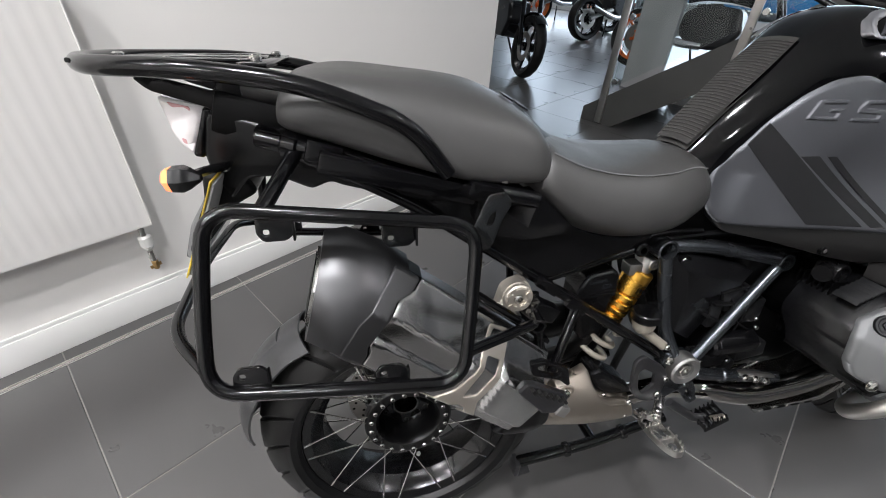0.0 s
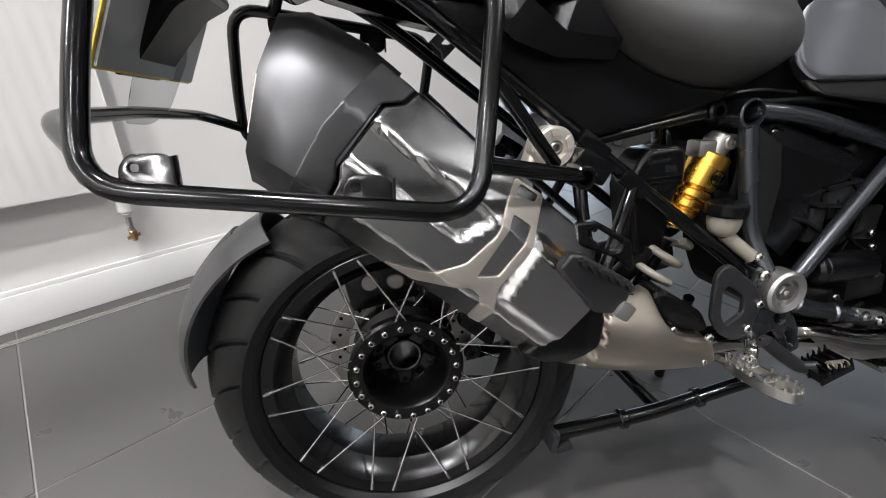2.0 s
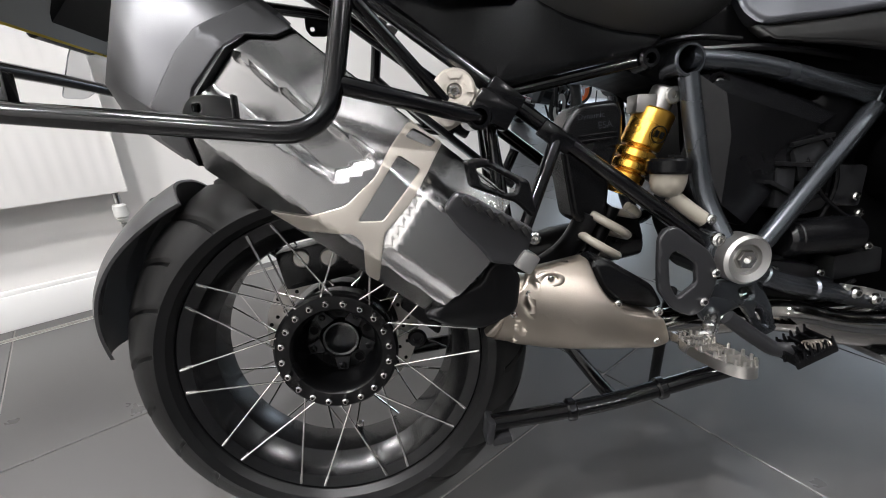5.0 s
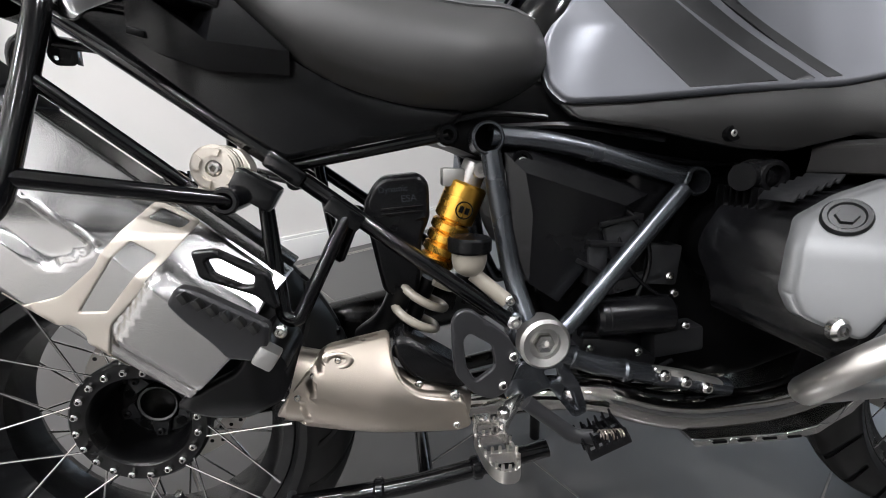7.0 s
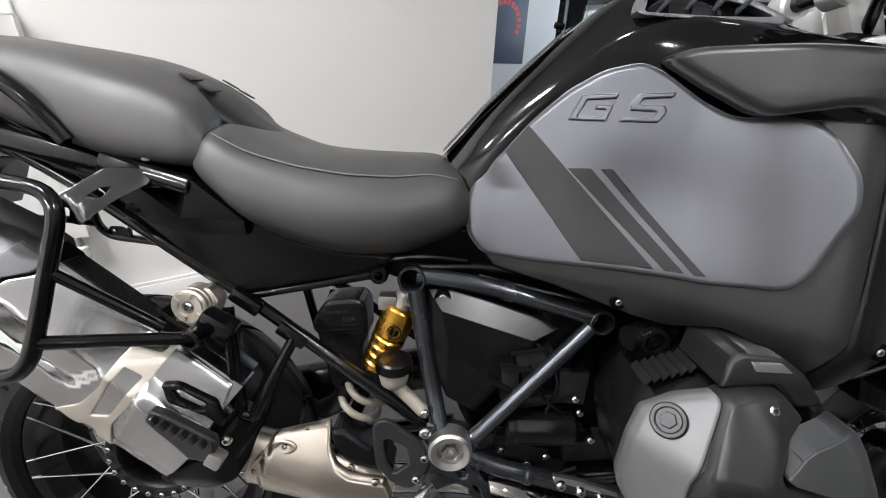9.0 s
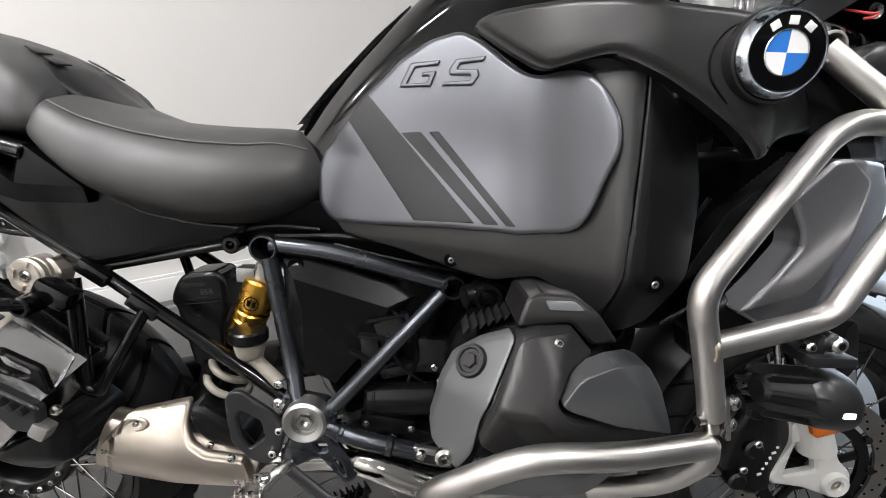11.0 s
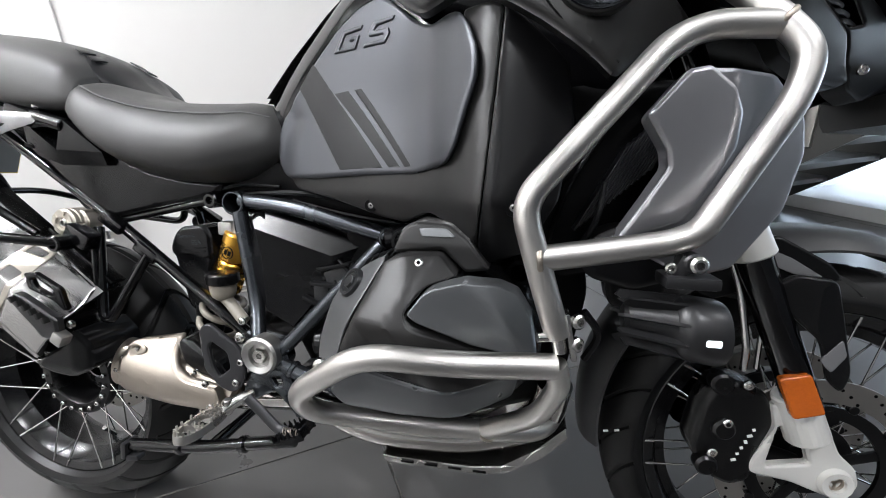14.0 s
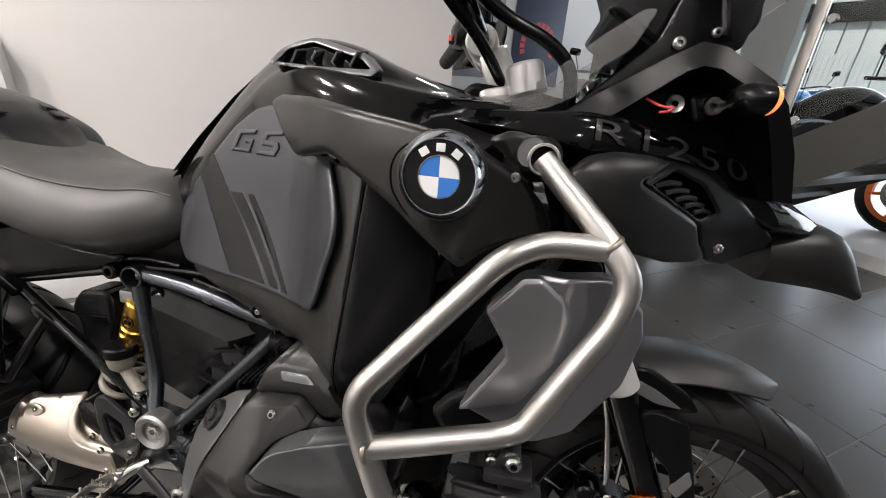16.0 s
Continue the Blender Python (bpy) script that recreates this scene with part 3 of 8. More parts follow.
for w in (0.0, 1.05):
    bm = nb()
    prof = [(0.0, 0.0), (0.0, stair_z(0.0) + 0.03), (LEN, stair_z(LEN)), (LEN, stair_z(LEN) - 0.27), (0.27, 0.0)]
    a = [bm.verts.new((w, -d, z)) for d, z in prof]
    b = [bm.verts.new((w + 0.014, -d, z)) for d, z in prof]
    ring_faces(bm, [a, b])
    part("stringer", bm, M_STAIR, stair)
for i in range(1, 17):
    bm = nb()
    box(bm, (0.53, -i * 0.25, stair_z(i * 0.25) - 0.16), (1.03, 0.27, 0.035), bevel=0.004)
    part("tread", bm, M_STAIR, stair)
for i, d in enumerate((0.16, 0.98, 1.8, 2.62, 3.44)):
    bm = nb()
    box(bm, (-0.012, -d, stair_z(d) + 0.42), (0.022, 0.055, 1.2), bevel=0.003)
    post = part("post", bm, M_STRIP, stair, "flat brushed steel post")
    for h in (0.16, 0.62):
        bm = nb()
        cyl(bm, (-0.002, -d - 0.05, stair_z(d) + h), (0.022, -d - 0.05, stair_z(d) + h), 0.022, seg=18, bevel=0.004)
        part("glass_clamp", bm, M_STEEL, post)
for d0, d1 in ((0.2, 0.94), (1.02, 1.76), (1.84, 2.58), (2.66, 3.4)):
    bm = nb()
    prof = [(d0, stair_z(d0) + 0.08), (d1, stair_z(d1) + 0.08), (d1, stair_z(d1) + 0.84), (d0, stair_z(d0) + 0.84)]
    a = [bm.verts.new((0.004, -d, z)) for d, z in prof]
    b = [bm.verts.new((0.014, -d, z)) for d, z in prof]
    ring_faces(bm, [a, b])
    g = part("glass_panel", bm, M_GLASS, stair, "clear glass balustrade panel")
    g.visible_shadow = False
bm = nb()
cyl(bm, (-0.03, -0.05, stair_z(0.05) + 1.0), (-0.03, -LEN, stair_z(LEN) + 1.0), 0.021, seg=18)
part("handrail", bm, M_STEEL, stair)

# low display plinth beyond the stairs
slab("display_plinth", 4.36, 6.4, -2.0, 0.96, 0.0, 0.10, M_CLEARW, "low white display plinth under an orange motorcycle", "plinth", kind="", bevel=0.004)
# board beside the orange motorcycle
slab("display_board", 4.55, 4.63, 1.18, 1.56, 0.0, 2.25, M_FARW, "tall pale grey display board beside the plinth", "display board", kind="", bevel=0.004)

# window wall
win = empty("window_1", room_pose(U1, 0))
tagged(win, "tall showroom window wall with slim grey frames", "window", kind="structure")
slab("wall_east_sill", U1, U1 + 0.2, V0, V1, 0, 0.28, M_WALL, "low white wall under the showroom windows", "wall")
slab("wall_east_head", U1, U1 + 0.2, V0, V1, 2.85, CEIL, M_WALL, "white wall band over the showroom windows", "wall")
BAYS = 9
for i in range(BAYS + 1):
    v = V0 + (V1 - V0) * i / BAYS
    bm = nb()
    box(bm, (0.06, v, 1.565), (0.1, 0.06, 2.57), bevel=0.004)
    part("mullion", bm, M_CLAD, win)
    if i < BAYS:
        bm = nb()
        box(bm, (0.07, v + (V1 - V0) / BAYS / 2, 1.565), (0.012, (V1 - V0) / BAYS - 0.06, 2.57))
        p = part("pane", bm, M_GLASS, win)
        p.visible_shadow = False

# outside: ground, fence, white hall
slab("ground", U1 + 0.2, U1 + 150, -120, 120, -0.25, -0.05, M_ASPH, "grey asphalt yard outside the showroom", "ground")
hall = empty("industrial_hall", room_pose(U1 + 20, 0))
tagged(hall, "white clad industrial hall across the yard", "building")
bm = nb()
for i in range(80):
    box(bm, (0, -40 + i, 3.2), (0.5, 0.93, 6.6), bevel=0.05)
part("cladding", bm, M_CLAD, hall)
bm = nb()
box(bm, (-0.4, 0, 4.6), (0.4, 60, 0.9))
part("window_band", bm, M_DARK, hall)
fence = empty("palisade_fence", room_pose(U1 + 6.5, 0, -0.05))
tagged(fence, "pale steel palisade fence across the yard", "fence")
bm = nb()
for i in range(160):
    box(bm, (0, -12 + i * 0.15, 1.0), (0.02, 0.075, 2.0))
first = part("pales", bm, M_CLAD, fence)
tagged(first, kind="stuff")
bm = nb()
for z in (0.4, 1.6):
    box(bm, (0.03, 0, z), (0.03, 24, 0.05))
part("rails", bm, M_CLAD, fence)


def far_car(u, v, turn):
    car = empty("car", room_pose(u, v, -0.05, turn))
    tagged(car, "blue hatchback car parked outside the window", "car")
    secs = [(-1.95, 0.55, 0.75), (-1.8, 0.8, 0.98), (-1.2, 0.86, 1.42), (0.0, 0.86, 1.48), (0.6, 0.86, 1.15), (1.0, 0.84, 0.98), (1.75, 0.8, 0.85), (1.98, 0.6, 0.6)]
    bm = nb()
    loft(bm, [(x, [(0, top), (w * 0.72, top - 0.02), (w * 0.85, top * 0.6 + 0.3), (w, 0.75 if top > 0.8 else top * 0.9), (w, 0.45), (w * 0.92, 0.25)]) for x, w, top in secs], 3, 2)
    part("body", bm, M_CARBLUE, car)
    for y in (-0.872, 0.872):
        bm = nb()
        panel(bm, [(-1.35, 0.95), (-1.05, 1.33), (0.05, 1.38), (0.75, 0.98)], -0.80, 0.02, 0.01, 0.2, 0.05, sign=1 if y < 0 else -1)
        part("side_window", bm, M_GLOSSB, car)
    for x in (-1.25, 1.25):
        for y in (-0.8, 0.8):
            bm = nb()
            lathe(bm, [(0.2, -0.09), (0.29, -0.1), (0.315, -0.06), (0.315, 0.06), (0.29, 0.1), (0.2, 0.09)], (x, y, 0.315), 28)
            wheel = part("wheel", bm, M_RUBBER, car)
            bm = nb()
            for k in range(5):
                a = radians(72 * k + 90)
                cyl(bm, (x, y * 1.12, 0.315), (x + 0.19 * math.cos(a), y * 1.12, 0.315 + 0.19 * math.sin(a)), 0.03, seg=8)
            part("rim", bm, M_ALU, wheel)
    return car


far_car(U1 + 4.3, 2.2, 90)

# floor: tiles on a grout bed, and the steel strip along the wall
slab("floor", U0, U1, V0, V1, -0.15, -0.0035, M_GROUT, "dark grey square porcelain floor tiles with pale joints", "floor")
floor = bpy.data.objects["floor"]


def tile_mesh(name, w, d):
    bm = nb()
    t = 0.0012
    lo = [bm.verts.new((x, y, -0.0035)) for x, y in ((-w / 2, -d / 2), (w / 2, -d / 2), (w / 2, d / 2), (-w / 2, d / 2))]
    mid = [bm.verts.new((v.co.x, v.co.y, -t)) for v in lo]
    hi = [bm.verts.new((v.co.x * (1 - 2 * t / w), v.co.y * (1 - 2 * t / d), 0)) for v in lo]
    ring_faces(bm, [mid, hi], caps=False)
    ring_faces(bm, [lo, mid], caps=False)
    bm.faces.new(hi)
    bmesh.ops.recalc_face_normals(bm, faces=bm.faces)
    me = bpy.data.meshes.new(name)
    bm.to_mesh(me)
    bm.free()
    me.materials.append(M_TILE)
    return me


strip = empty("floor_strip", room_pose(0, 1.10))
tagged(strip, "pair of thin steel strips let into the floor", "floor strip", kind="structure")
for dv in (-0.009, 0.009):
    bm = nb()
    box(bm, ((U0 + WALL_END) / 2, dv, -0.0005), (WALL_END - U0, 0.0035, 0.004))
    part("steel_strip", bm, M_STRIP, strip)

# ---- the motorcycle: x forward from the rear axle, y to its left, z up from the ground, leaning on its stand ----
BIKE = pose(0, 0, 0, -9.94, 0, 0)
bike = empty("motorcycle", BIKE)
tagged(bike, "grey and black adventure motorcycle leaning on its side stand", "motorcycle")
AX, FX, AZ, FZ = 0.0, 1.491, 0.315, 0.325


def P(name, bm, material, parent=None, label="", sharp=38.0):
    return part(name, bm, material, parent or bike, label, sharp)


def both(name, material, build, label="", parent=None, sharp=38.0, split=False):
    """A part of the right side and its twin of the left side."""
    out = []
    for s in (1.0, -1.0):
        bm = nb()
        build(bm)
        if s < 0:
            bmesh.ops.scale(bm, vec=(1, -1, 1), verts=bm.verts)
        if split:
            out += each(name, bm, material, bike, label, sharp)
        else:
            out.append(P(name, bm, material, parent if s > 0 else None, label, sharp))
    return out[0]


def tread_tyre(bm, c, R, half, crown, lugs, depth, rim_r, rim_half):
    """A tyre with slanted grooves cut into its crown."""
    seg, ns = lugs * 24, 30
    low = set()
    rc = R - crown
    prof = []
    for i in range(ns + 1):
        a = radians(-78 + 156 * i / ns)
        prof.append((rc + crown * math.cos(a), half / math.sin(radians(78)) * math.sin(a), math.sin(a)))
    side = [(rim_r + 0.003, -rim_half - 0.001), (rim_r + 0.010, -half * 0.93)]
    rings = []

    def turned(s):
        return -2 * math.pi / lugs * 1.0 * abs(s) ** 1.4

    def ring(f):
        return [bm.verts.new(f(2 * math.pi * k / seg)) for k in range(seg)]
    for r, y in side:
        rings.append(ring(lambda w, r=r, y=y: (c[0] + r * math.cos(w + turned(0.978)), c[1] + y, c[2] + r * math.sin(w + turned(0.978)))))
    for r, y, s in prof:
        def place(w, r=r, y=y, s=s):
            k = (w / (2 * math.pi) * lugs) % 1.0
            reach = 0.975 if int(w / (2 * math.pi) * lugs + 0.01) % 3 else 0.92
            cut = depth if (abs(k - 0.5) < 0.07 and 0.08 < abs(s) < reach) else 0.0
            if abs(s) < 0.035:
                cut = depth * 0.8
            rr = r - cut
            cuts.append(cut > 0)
            return (c[0] + rr * math.cos(w + turned(s)), c[1] + y, c[2] + rr * math.sin(w + turned(s)))
        cuts = []
        rings.append(ring(place))
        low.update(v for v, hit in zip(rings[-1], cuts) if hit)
    for r, y in side[::-1]:
        rings.append(ring(lambda w, r=r, y=y: (c[0] + r * math.cos(w + turned(0.978)), c[1] - y, c[2] + r * math.sin(w + turned(0.978)))))
    rings.append(rings[0])
    ring_faces(bm, rings, caps=False)
    # groove floors get near-black: their shade is put into the colour
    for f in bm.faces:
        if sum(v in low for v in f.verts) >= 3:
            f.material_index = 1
        elif abs(f.calc_center_median().y - c[1]) > half * 0.985 or math.hypot(f.calc_center_median().x - c[0], f.calc_center_median().z - c[2]) < R - crown * 0.74:
            f.material_index = 2
    return bm


def spoked_wheel(name, c, R, half, crown, rim_r, rim_half, hub_r, hub_y, n, lugs, label):
    """A wheel on wire spokes that meet the rim at its edges."""
    wheel = empty(name, None)
    wheel.parent = bike
    tagged(wheel, label)
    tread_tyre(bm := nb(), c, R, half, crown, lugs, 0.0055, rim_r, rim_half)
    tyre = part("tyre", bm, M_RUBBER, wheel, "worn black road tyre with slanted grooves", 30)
    # near-black that stands for the shade in the grooves
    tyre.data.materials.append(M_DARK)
    tyre.data.materials.append(M_SIDEW)
    h, r = rim_half, rim_r
    prof = [(r, -h), (r + 0.004, -h + 0.002), (r + 0.004, -h + 0.006), (r - 0.010, -h + 0.012), (r - 0.016, -h + 0.02), (r - 0.030, -h * 0.5), (r - 0.034, 0),
            (r - 0.030, h * 0.5), (r - 0.016, h - 0.02), (r - 0.010, h - 0.012), (r + 0.004, h - 0.006), (r + 0.004, h - 0.002), (r, h),
            (r - 0.006, h - 0.002), (r - 0.016, h - 0.006), (r - 0.024, h - 0.022), (r - 0.040, h * 0.45), (r - 0.042, 0), (r - 0.040, -h * 0.45), (r - 0.024, -h + 0.022), (r - 0.016, -h + 0.006), (r - 0.006, -h + 0.002)]
    lathe(bm := nb(), prof, c, 96, closed=True)
    part("rim", bm, M_RIM, wheel, "satin black spoked rim")
    # spokes
    for side in (-1, 1):
        for hand in (-1, 1):
            bm = nb()
            a = radians(21) * hand
            p = Vector((hub_r * math.cos(a), side * hub_y, hub_r * math.sin(a)))
            q = Vector(((r - 0.004), side * (h - 0.002), 0))
            cyl(bm, p, q, 0.0017, seg=8)
            cyl(bm, q + (q - p).normalized() * 0.003, q - (q - p).normalized() * 0.012, 0.0028, seg=8, bevel=0.0006)
            first = part("spoke", bm, M_STEEL, wheel)
            me = first.data
            off = 0.5 * (hand > 0) * 0.55 + (0.25 if side > 0 else 0)
            for k in range(n):
                m = pose(*c) @ Matrix.Rotation(-2 * math.pi * (k + off) / n, 4, "Y")
                if k == 0:
                    first.matrix_basis = m
                else:
                    share("spoke", me, M_STEEL, wheel, m)
    return wheel


# rear wheel
rear = spoked_wheel("rear_wheel", (AX, 0, AZ), 0.3165, 0.084, 0.086, 0.226, 0.066, 0.088, 0.036, 10, 22, "rear wheel with black rim and bright wire spokes")
bm = nb()
lathe(bm, [(0.030, 0.030), (0.036, 0.021), (0.056, 0.021), (0.060, 0.016), (0.066, -0.018), (0.069, -0.036), (0.073, -0.040), (0.094, -0.040), (0.098, -0.036), (0.098, -0.022), (0.090, -0.016),
           (0.072, 0.03), (0.086, 0.036), (0.090, 0.05), (0.05, 0.07), (0.030, 0.07)], (AX, 0, AZ), 72, closed=True)
hub = part("hub", bm, M_HUB, rear, "black cast hub with a ring of screws")
bm = nb()
for k in range(20):
    a = radians(18 * k + 6)
    bolt(bm, (AX + 0.084 * math.cos(a), -0.040, AZ + 0.084 * math.sin(a)), 0.0056, 0.009)
each("hub_screw", bm, M_STEEL, rear)
bm = nb()
lathe(bm, [(0.0265, 0.012), (0.030, 0.011), (0.031, 0.014), (0.031, 0.10), (0.0265, 0.10)], (AX, 0, AZ), 48, closed=True)
lathe(bm, [(0.0001, 0.07), (0.027, 0.07), (0.027, 0.08), (0.0001, 0.08)], (AX, 0, AZ), 48)
part("axle_tube", bm, M_PLATE, rear, "grey hollow axle tube")
for k in range(5):
    a = radians(72 * k + 54)
    d, s = Vector((math.cos(a), 0, math.sin(a))), Vector((-math.sin(a), 0, math.cos(a)))
    bm = nb()
    pr = [d * 0.033 + s * 0.013, d * 0.057 + s * 0.008, d * 0.057 - s * 0.008, d * 0.033 - s * 0.013]
    ring_faces(bm, [[bm.verts.new(Vector((AX, y, AZ)) + p) for p in pr] for y in (0.012, 0.03)])
    # lighter paint than the hub's puts the webs' highlights into their colour
    part("hub_web", bm, M_ENGD, rear)
    bm = nb()
    bolt(bm, Vector((AX, 0.012, AZ)) + d * 0.049, 0.0060, 0.004)
    part("wheel_bolt", bm, M_HUB, rear)
    e = Vector((math.cos(a + radians(36)), 0, math.sin(a + radians(36))))
    # dark disc on the face for the shade in each hole
    bm = nb()
    cyl(bm, Vector((AX, 0.0195, AZ)) + e * 0.047, Vector((AX, 0.024, AZ)) + e * 0.047, 0.0075, seg=14)
    part("hub_hole", bm, M_DARK, rear)
bm = nb()
cyl(bm, (AX + 0.02, 0.02, AZ - 0.19), (AX + 0.024, -0.004, AZ - 0.158), 0.0045, seg=10)
cyl(bm, (AX + 0.024, -0.004, AZ - 0.158), (AX + 0.0255, -0.012, AZ - 0.148), 0.006, seg=10, bevel=0.001)
part("valve", bm, M_STEEL, rear, "bright tyre valve")
bm = nb()
lathe(bm, [(0.098, 0.052), (0.1325, 0.052), (0.1325, 0.057), (0.098, 0.057)], (AX, 0, AZ), 72, closed=True)
rdisc = part("brake_disc", bm, M_DISC, rear, "drilled rear brake disc")
# dark plugs stand for the shade in the drilled holes
bm = nb()
for k in range(48):
    a, r = radians(7.5 * k), (0.106, 0.116, 0.125)[k % 3]
    cyl(bm, (AX + r * math.cos(a), 0.0515, AZ + r * math.sin(a)), (AX + r * math.cos(a), 0.056, AZ + r * math.sin(a)), 0.0035, seg=10)
tagged(part("disc_drilling", bm, M_DARK, rdisc), kind="stuff")
bm = nb()
box(bm, (AX - 0.03, 0.055, AZ + 0.13), (0.13, 0.06, 0.07), pose(0, 0, 0, 0, -12, 0), 0.012)
box(bm, (AX + 0.07, 0.06, AZ + 0.10), (0.06, 0.05, 0.08), pose(0, 0, 0, 0, 30, 0), 0.01)
P("rear_caliper", bm, M_HUB, None, "black rear brake caliper")
bm = nb()
for x in (-0.055, -0.01):
    cyl(bm, (AX + x, 0.022, AZ + 0.14), (AX + x, 0.05, AZ + 0.14), 0.016, seg=18, bevel=0.003)
each("caliper_piston", bm, M_DISC, bike)
# single-sided swing arm with the final drive on the far side
bm = nb()
lathe(bm, [(0.0001, 0.07), (0.05, 0.072), (0.075, 0.085), (0.085, 0.12), (0.075, 0.16), (0.0001, 0.17)], (AX, 0, AZ), 40)
tube(bm, [(0.03, 0.12, 0.33), (0.3, 0.125, 0.40), (0.56, 0.11, 0.46)], 0.04, 0.1, flat=1.2)
tube(bm, [(0.10, 0.11, 0.24), (0.35, 0.115, 0.27), (0.58, 0.1, 0.33)], 0.014, 0.1)
P("swing_arm", bm, M_HUB, None, "black single-sided swing arm with shaft drive")
bm = nb()
panel(bm, [(0.10, 0.36), (0.17, 0.30), (0.18, 0.35), (0.13, 0.41)], 0.03, 0.02, 0.004, 0.03, 0.01)
bolt(bm, (0.13, 0.03, 0.30), 0.017, 0.006)
P("torque_plate", bm, M_HUB)

# rear mudguard that follows the tyre
def shell(bm, c, a0, a1, radius, width, drop, n=28, thick=0.004, m=12):
    """A bent sheet over a wheel: radius and half width by the share of the way from a0 to a1."""
    rows = []
    for off in (0.0, -thick):
        rows.append([])
        for i in range(n + 1):
            k = i / n
            a = radians(a0 + (a1 - a0) * k)
            r, w, d = radius(k), width(k), drop(k)
            row = []
            for j in range(m + 1):
                s = -1 + 2 * j / m
                rr = r + off - d * abs(s) ** 3
                row.append(bm.verts.new((c[0] + rr * math.cos(a), c[1] + s * (w + off * 0.5), c[2] + rr * math.sin(a))))
            rows[-1].append(row)
    for rowset in rows:
        for a, b in zip(rowset, rowset[1:]):
            for j in range(m):
                bm.faces.new((a[j], a[j + 1], b[j + 1], b[j]))
    A, B = rows
    for i in range(n):
        for j in (0, m):
            bm.faces.new((A[i][j], A[i + 1][j], B[i + 1][j], B[i][j]))
    for i in (0, n):
        for j in range(m):
            bm.faces.new((A[i][j], A[i][j + 1], B[i][j + 1], B[i][j]))
    return bm


bm = nb()
shell(bm, (AX, 0, AZ), 176.5, 127, lambda k: 0.344 + 0.014 * math.sin(math.pi * k), lambda k: 0.058 + 0.022 * math.sin(math.pi * min(1, k * 1.25)) + 0.010 * k, lambda k: 0.022 + 0.012 * k)
hug = P("rear_mudguard", bm, M_GUARD, None, "grey moulded spray guard behind the rear tyre")
bm = nb()
shell(bm, (AX, 0, AZ), 165, 135, lambda k: 0.361 - 0.006 * abs(2 * k - 1), lambda k: 0.05 - 0.018 * k, lambda k: 0.012)
part("guard_rib", bm, M_GUARD, hug)
bm = nb()
tube(bm, [(-0.20, 0.07, 0.55), (-0.12, 0.13, 0.44), (0.0, 0.15, 0.36)], 0.012, 0.05)
part("guard_arm", bm, M_HUB, hug)

# ---- silencer and exhaust ----
SIL_O, SIL_D, SIL_N = Vector((-0.05, 0, 0.69)), Vector((0.787, 0, -0.617)), Vector((0.617, 0, 0.787))
SECTION = [(-0.098, -0.160), (-0.058, -0.217), (0.028, -0.218), (0.088, -0.158), (0.090, -0.115), (0.05, -0.085), (-0.06, -0.085), (-0.098, -0.105)]


def sil_point(a, s, y):
    p = SIL_O + SIL_D * a + SIL_N * s
    return Vector((p.x, y, p.z))


def sil_loft(bm, stations, bevel=0.004):
    """Stations: the way along the axis at the middle, its slant over the height, the height's scale and shift, the depth's scale."""
    rings = []
    for a, slant, ks, ds, ky in stations:
        rings.append([bm.verts.new(sil_point(a + slant * (s * ks + ds), s * ks + ds, -0.15 + (y + 0.15) * ky)) for s, y in SECTION])
    ring_faces(bm, rings)
    if bevel:
        bmesh.ops.bevel(bm, geom=[e for e in bm.edges if e.calc_face_angle(0) > 0.2], offset=bevel, segments=3, affect="EDGES", profile=0.5)
    return bm


def f_sil(x, z):
    s = (x - SIL_O.x) * SIL_N.x + (z - SIL_O.z) * SIL_N.z
    return -0.218 + 0.95 * max(0.0, s - 0.028) + 1.35 * max(0.0, -s - 0.058)


sil = P("silencer", sil_loft(nb(), [(0.004, 0.0, 0.96, 0.0, 0.86), (0.15, 0.0, 0.96, 0.002, 0.86), (0.310, 0.04, 0.93, 0.005, 0.86)]), M_SIL, None, "satin steel silencer box", 25)
bm = nb()
sil_loft(bm, [(-0.016, 0.0, 1.03, 0.0, 1.06), (-0.055, -0.08, 1.03, 0.0, 1.05), (-0.100, -0.28, 0.97, -0.006, 1.0), (-0.122, -0.42, 0.86, -0.018, 0.86)], 0.006)
part("end_cover", bm, M_ENDC, sil, "matt grey metal end cover", 50)
bm = nb()
sil_loft(bm, [(-0.121, -0.42, 0.62, -0.018, 0.66), (-0.127, -0.42, 0.60, -0.018, 0.64)], 0)
part("outlet_rim", bm, M_STEEL, sil, "bright outlet rim")
# dark plate set on the rim in place of the outlet's inner shade
bm = nb()
sil_loft(bm, [(-0.1265, -0.42, 0.52, -0.018, 0.56), (-0.1285, -0.42, 0.52, -0.018, 0.56)], 0)
part("outlet_opening", bm, M_DARK, sil)
bm = nb()
sil_loft(bm, [(-0.020, 0.0, 0.985, 0.0, 0.86), (0.012, 0.0, 0.985, 0.0, 0.86)], 0)
part("cover_seam", bm, M_DARK, sil)


def sil_xz(a, s):
    p = sil_point(a, s, 0)
    return (p.x, p.z)


def ramp(k):
    k = max(0.0, min(1.0, k))
    return k * k * (3 - 2 * k)


def field(a, s, a0, a1, s0, s1, lean, width):
    """How far (0 to 1) a place lies inside a four-sided field with sloping rims; lean slants its two ends."""
    return ramp((a - a0 - lean * (s - s0)) / width) * ramp((a1 + lean * (s - s0) - a) / width) * ramp((s - s0) / width) * ramp((s1 - s) / width)


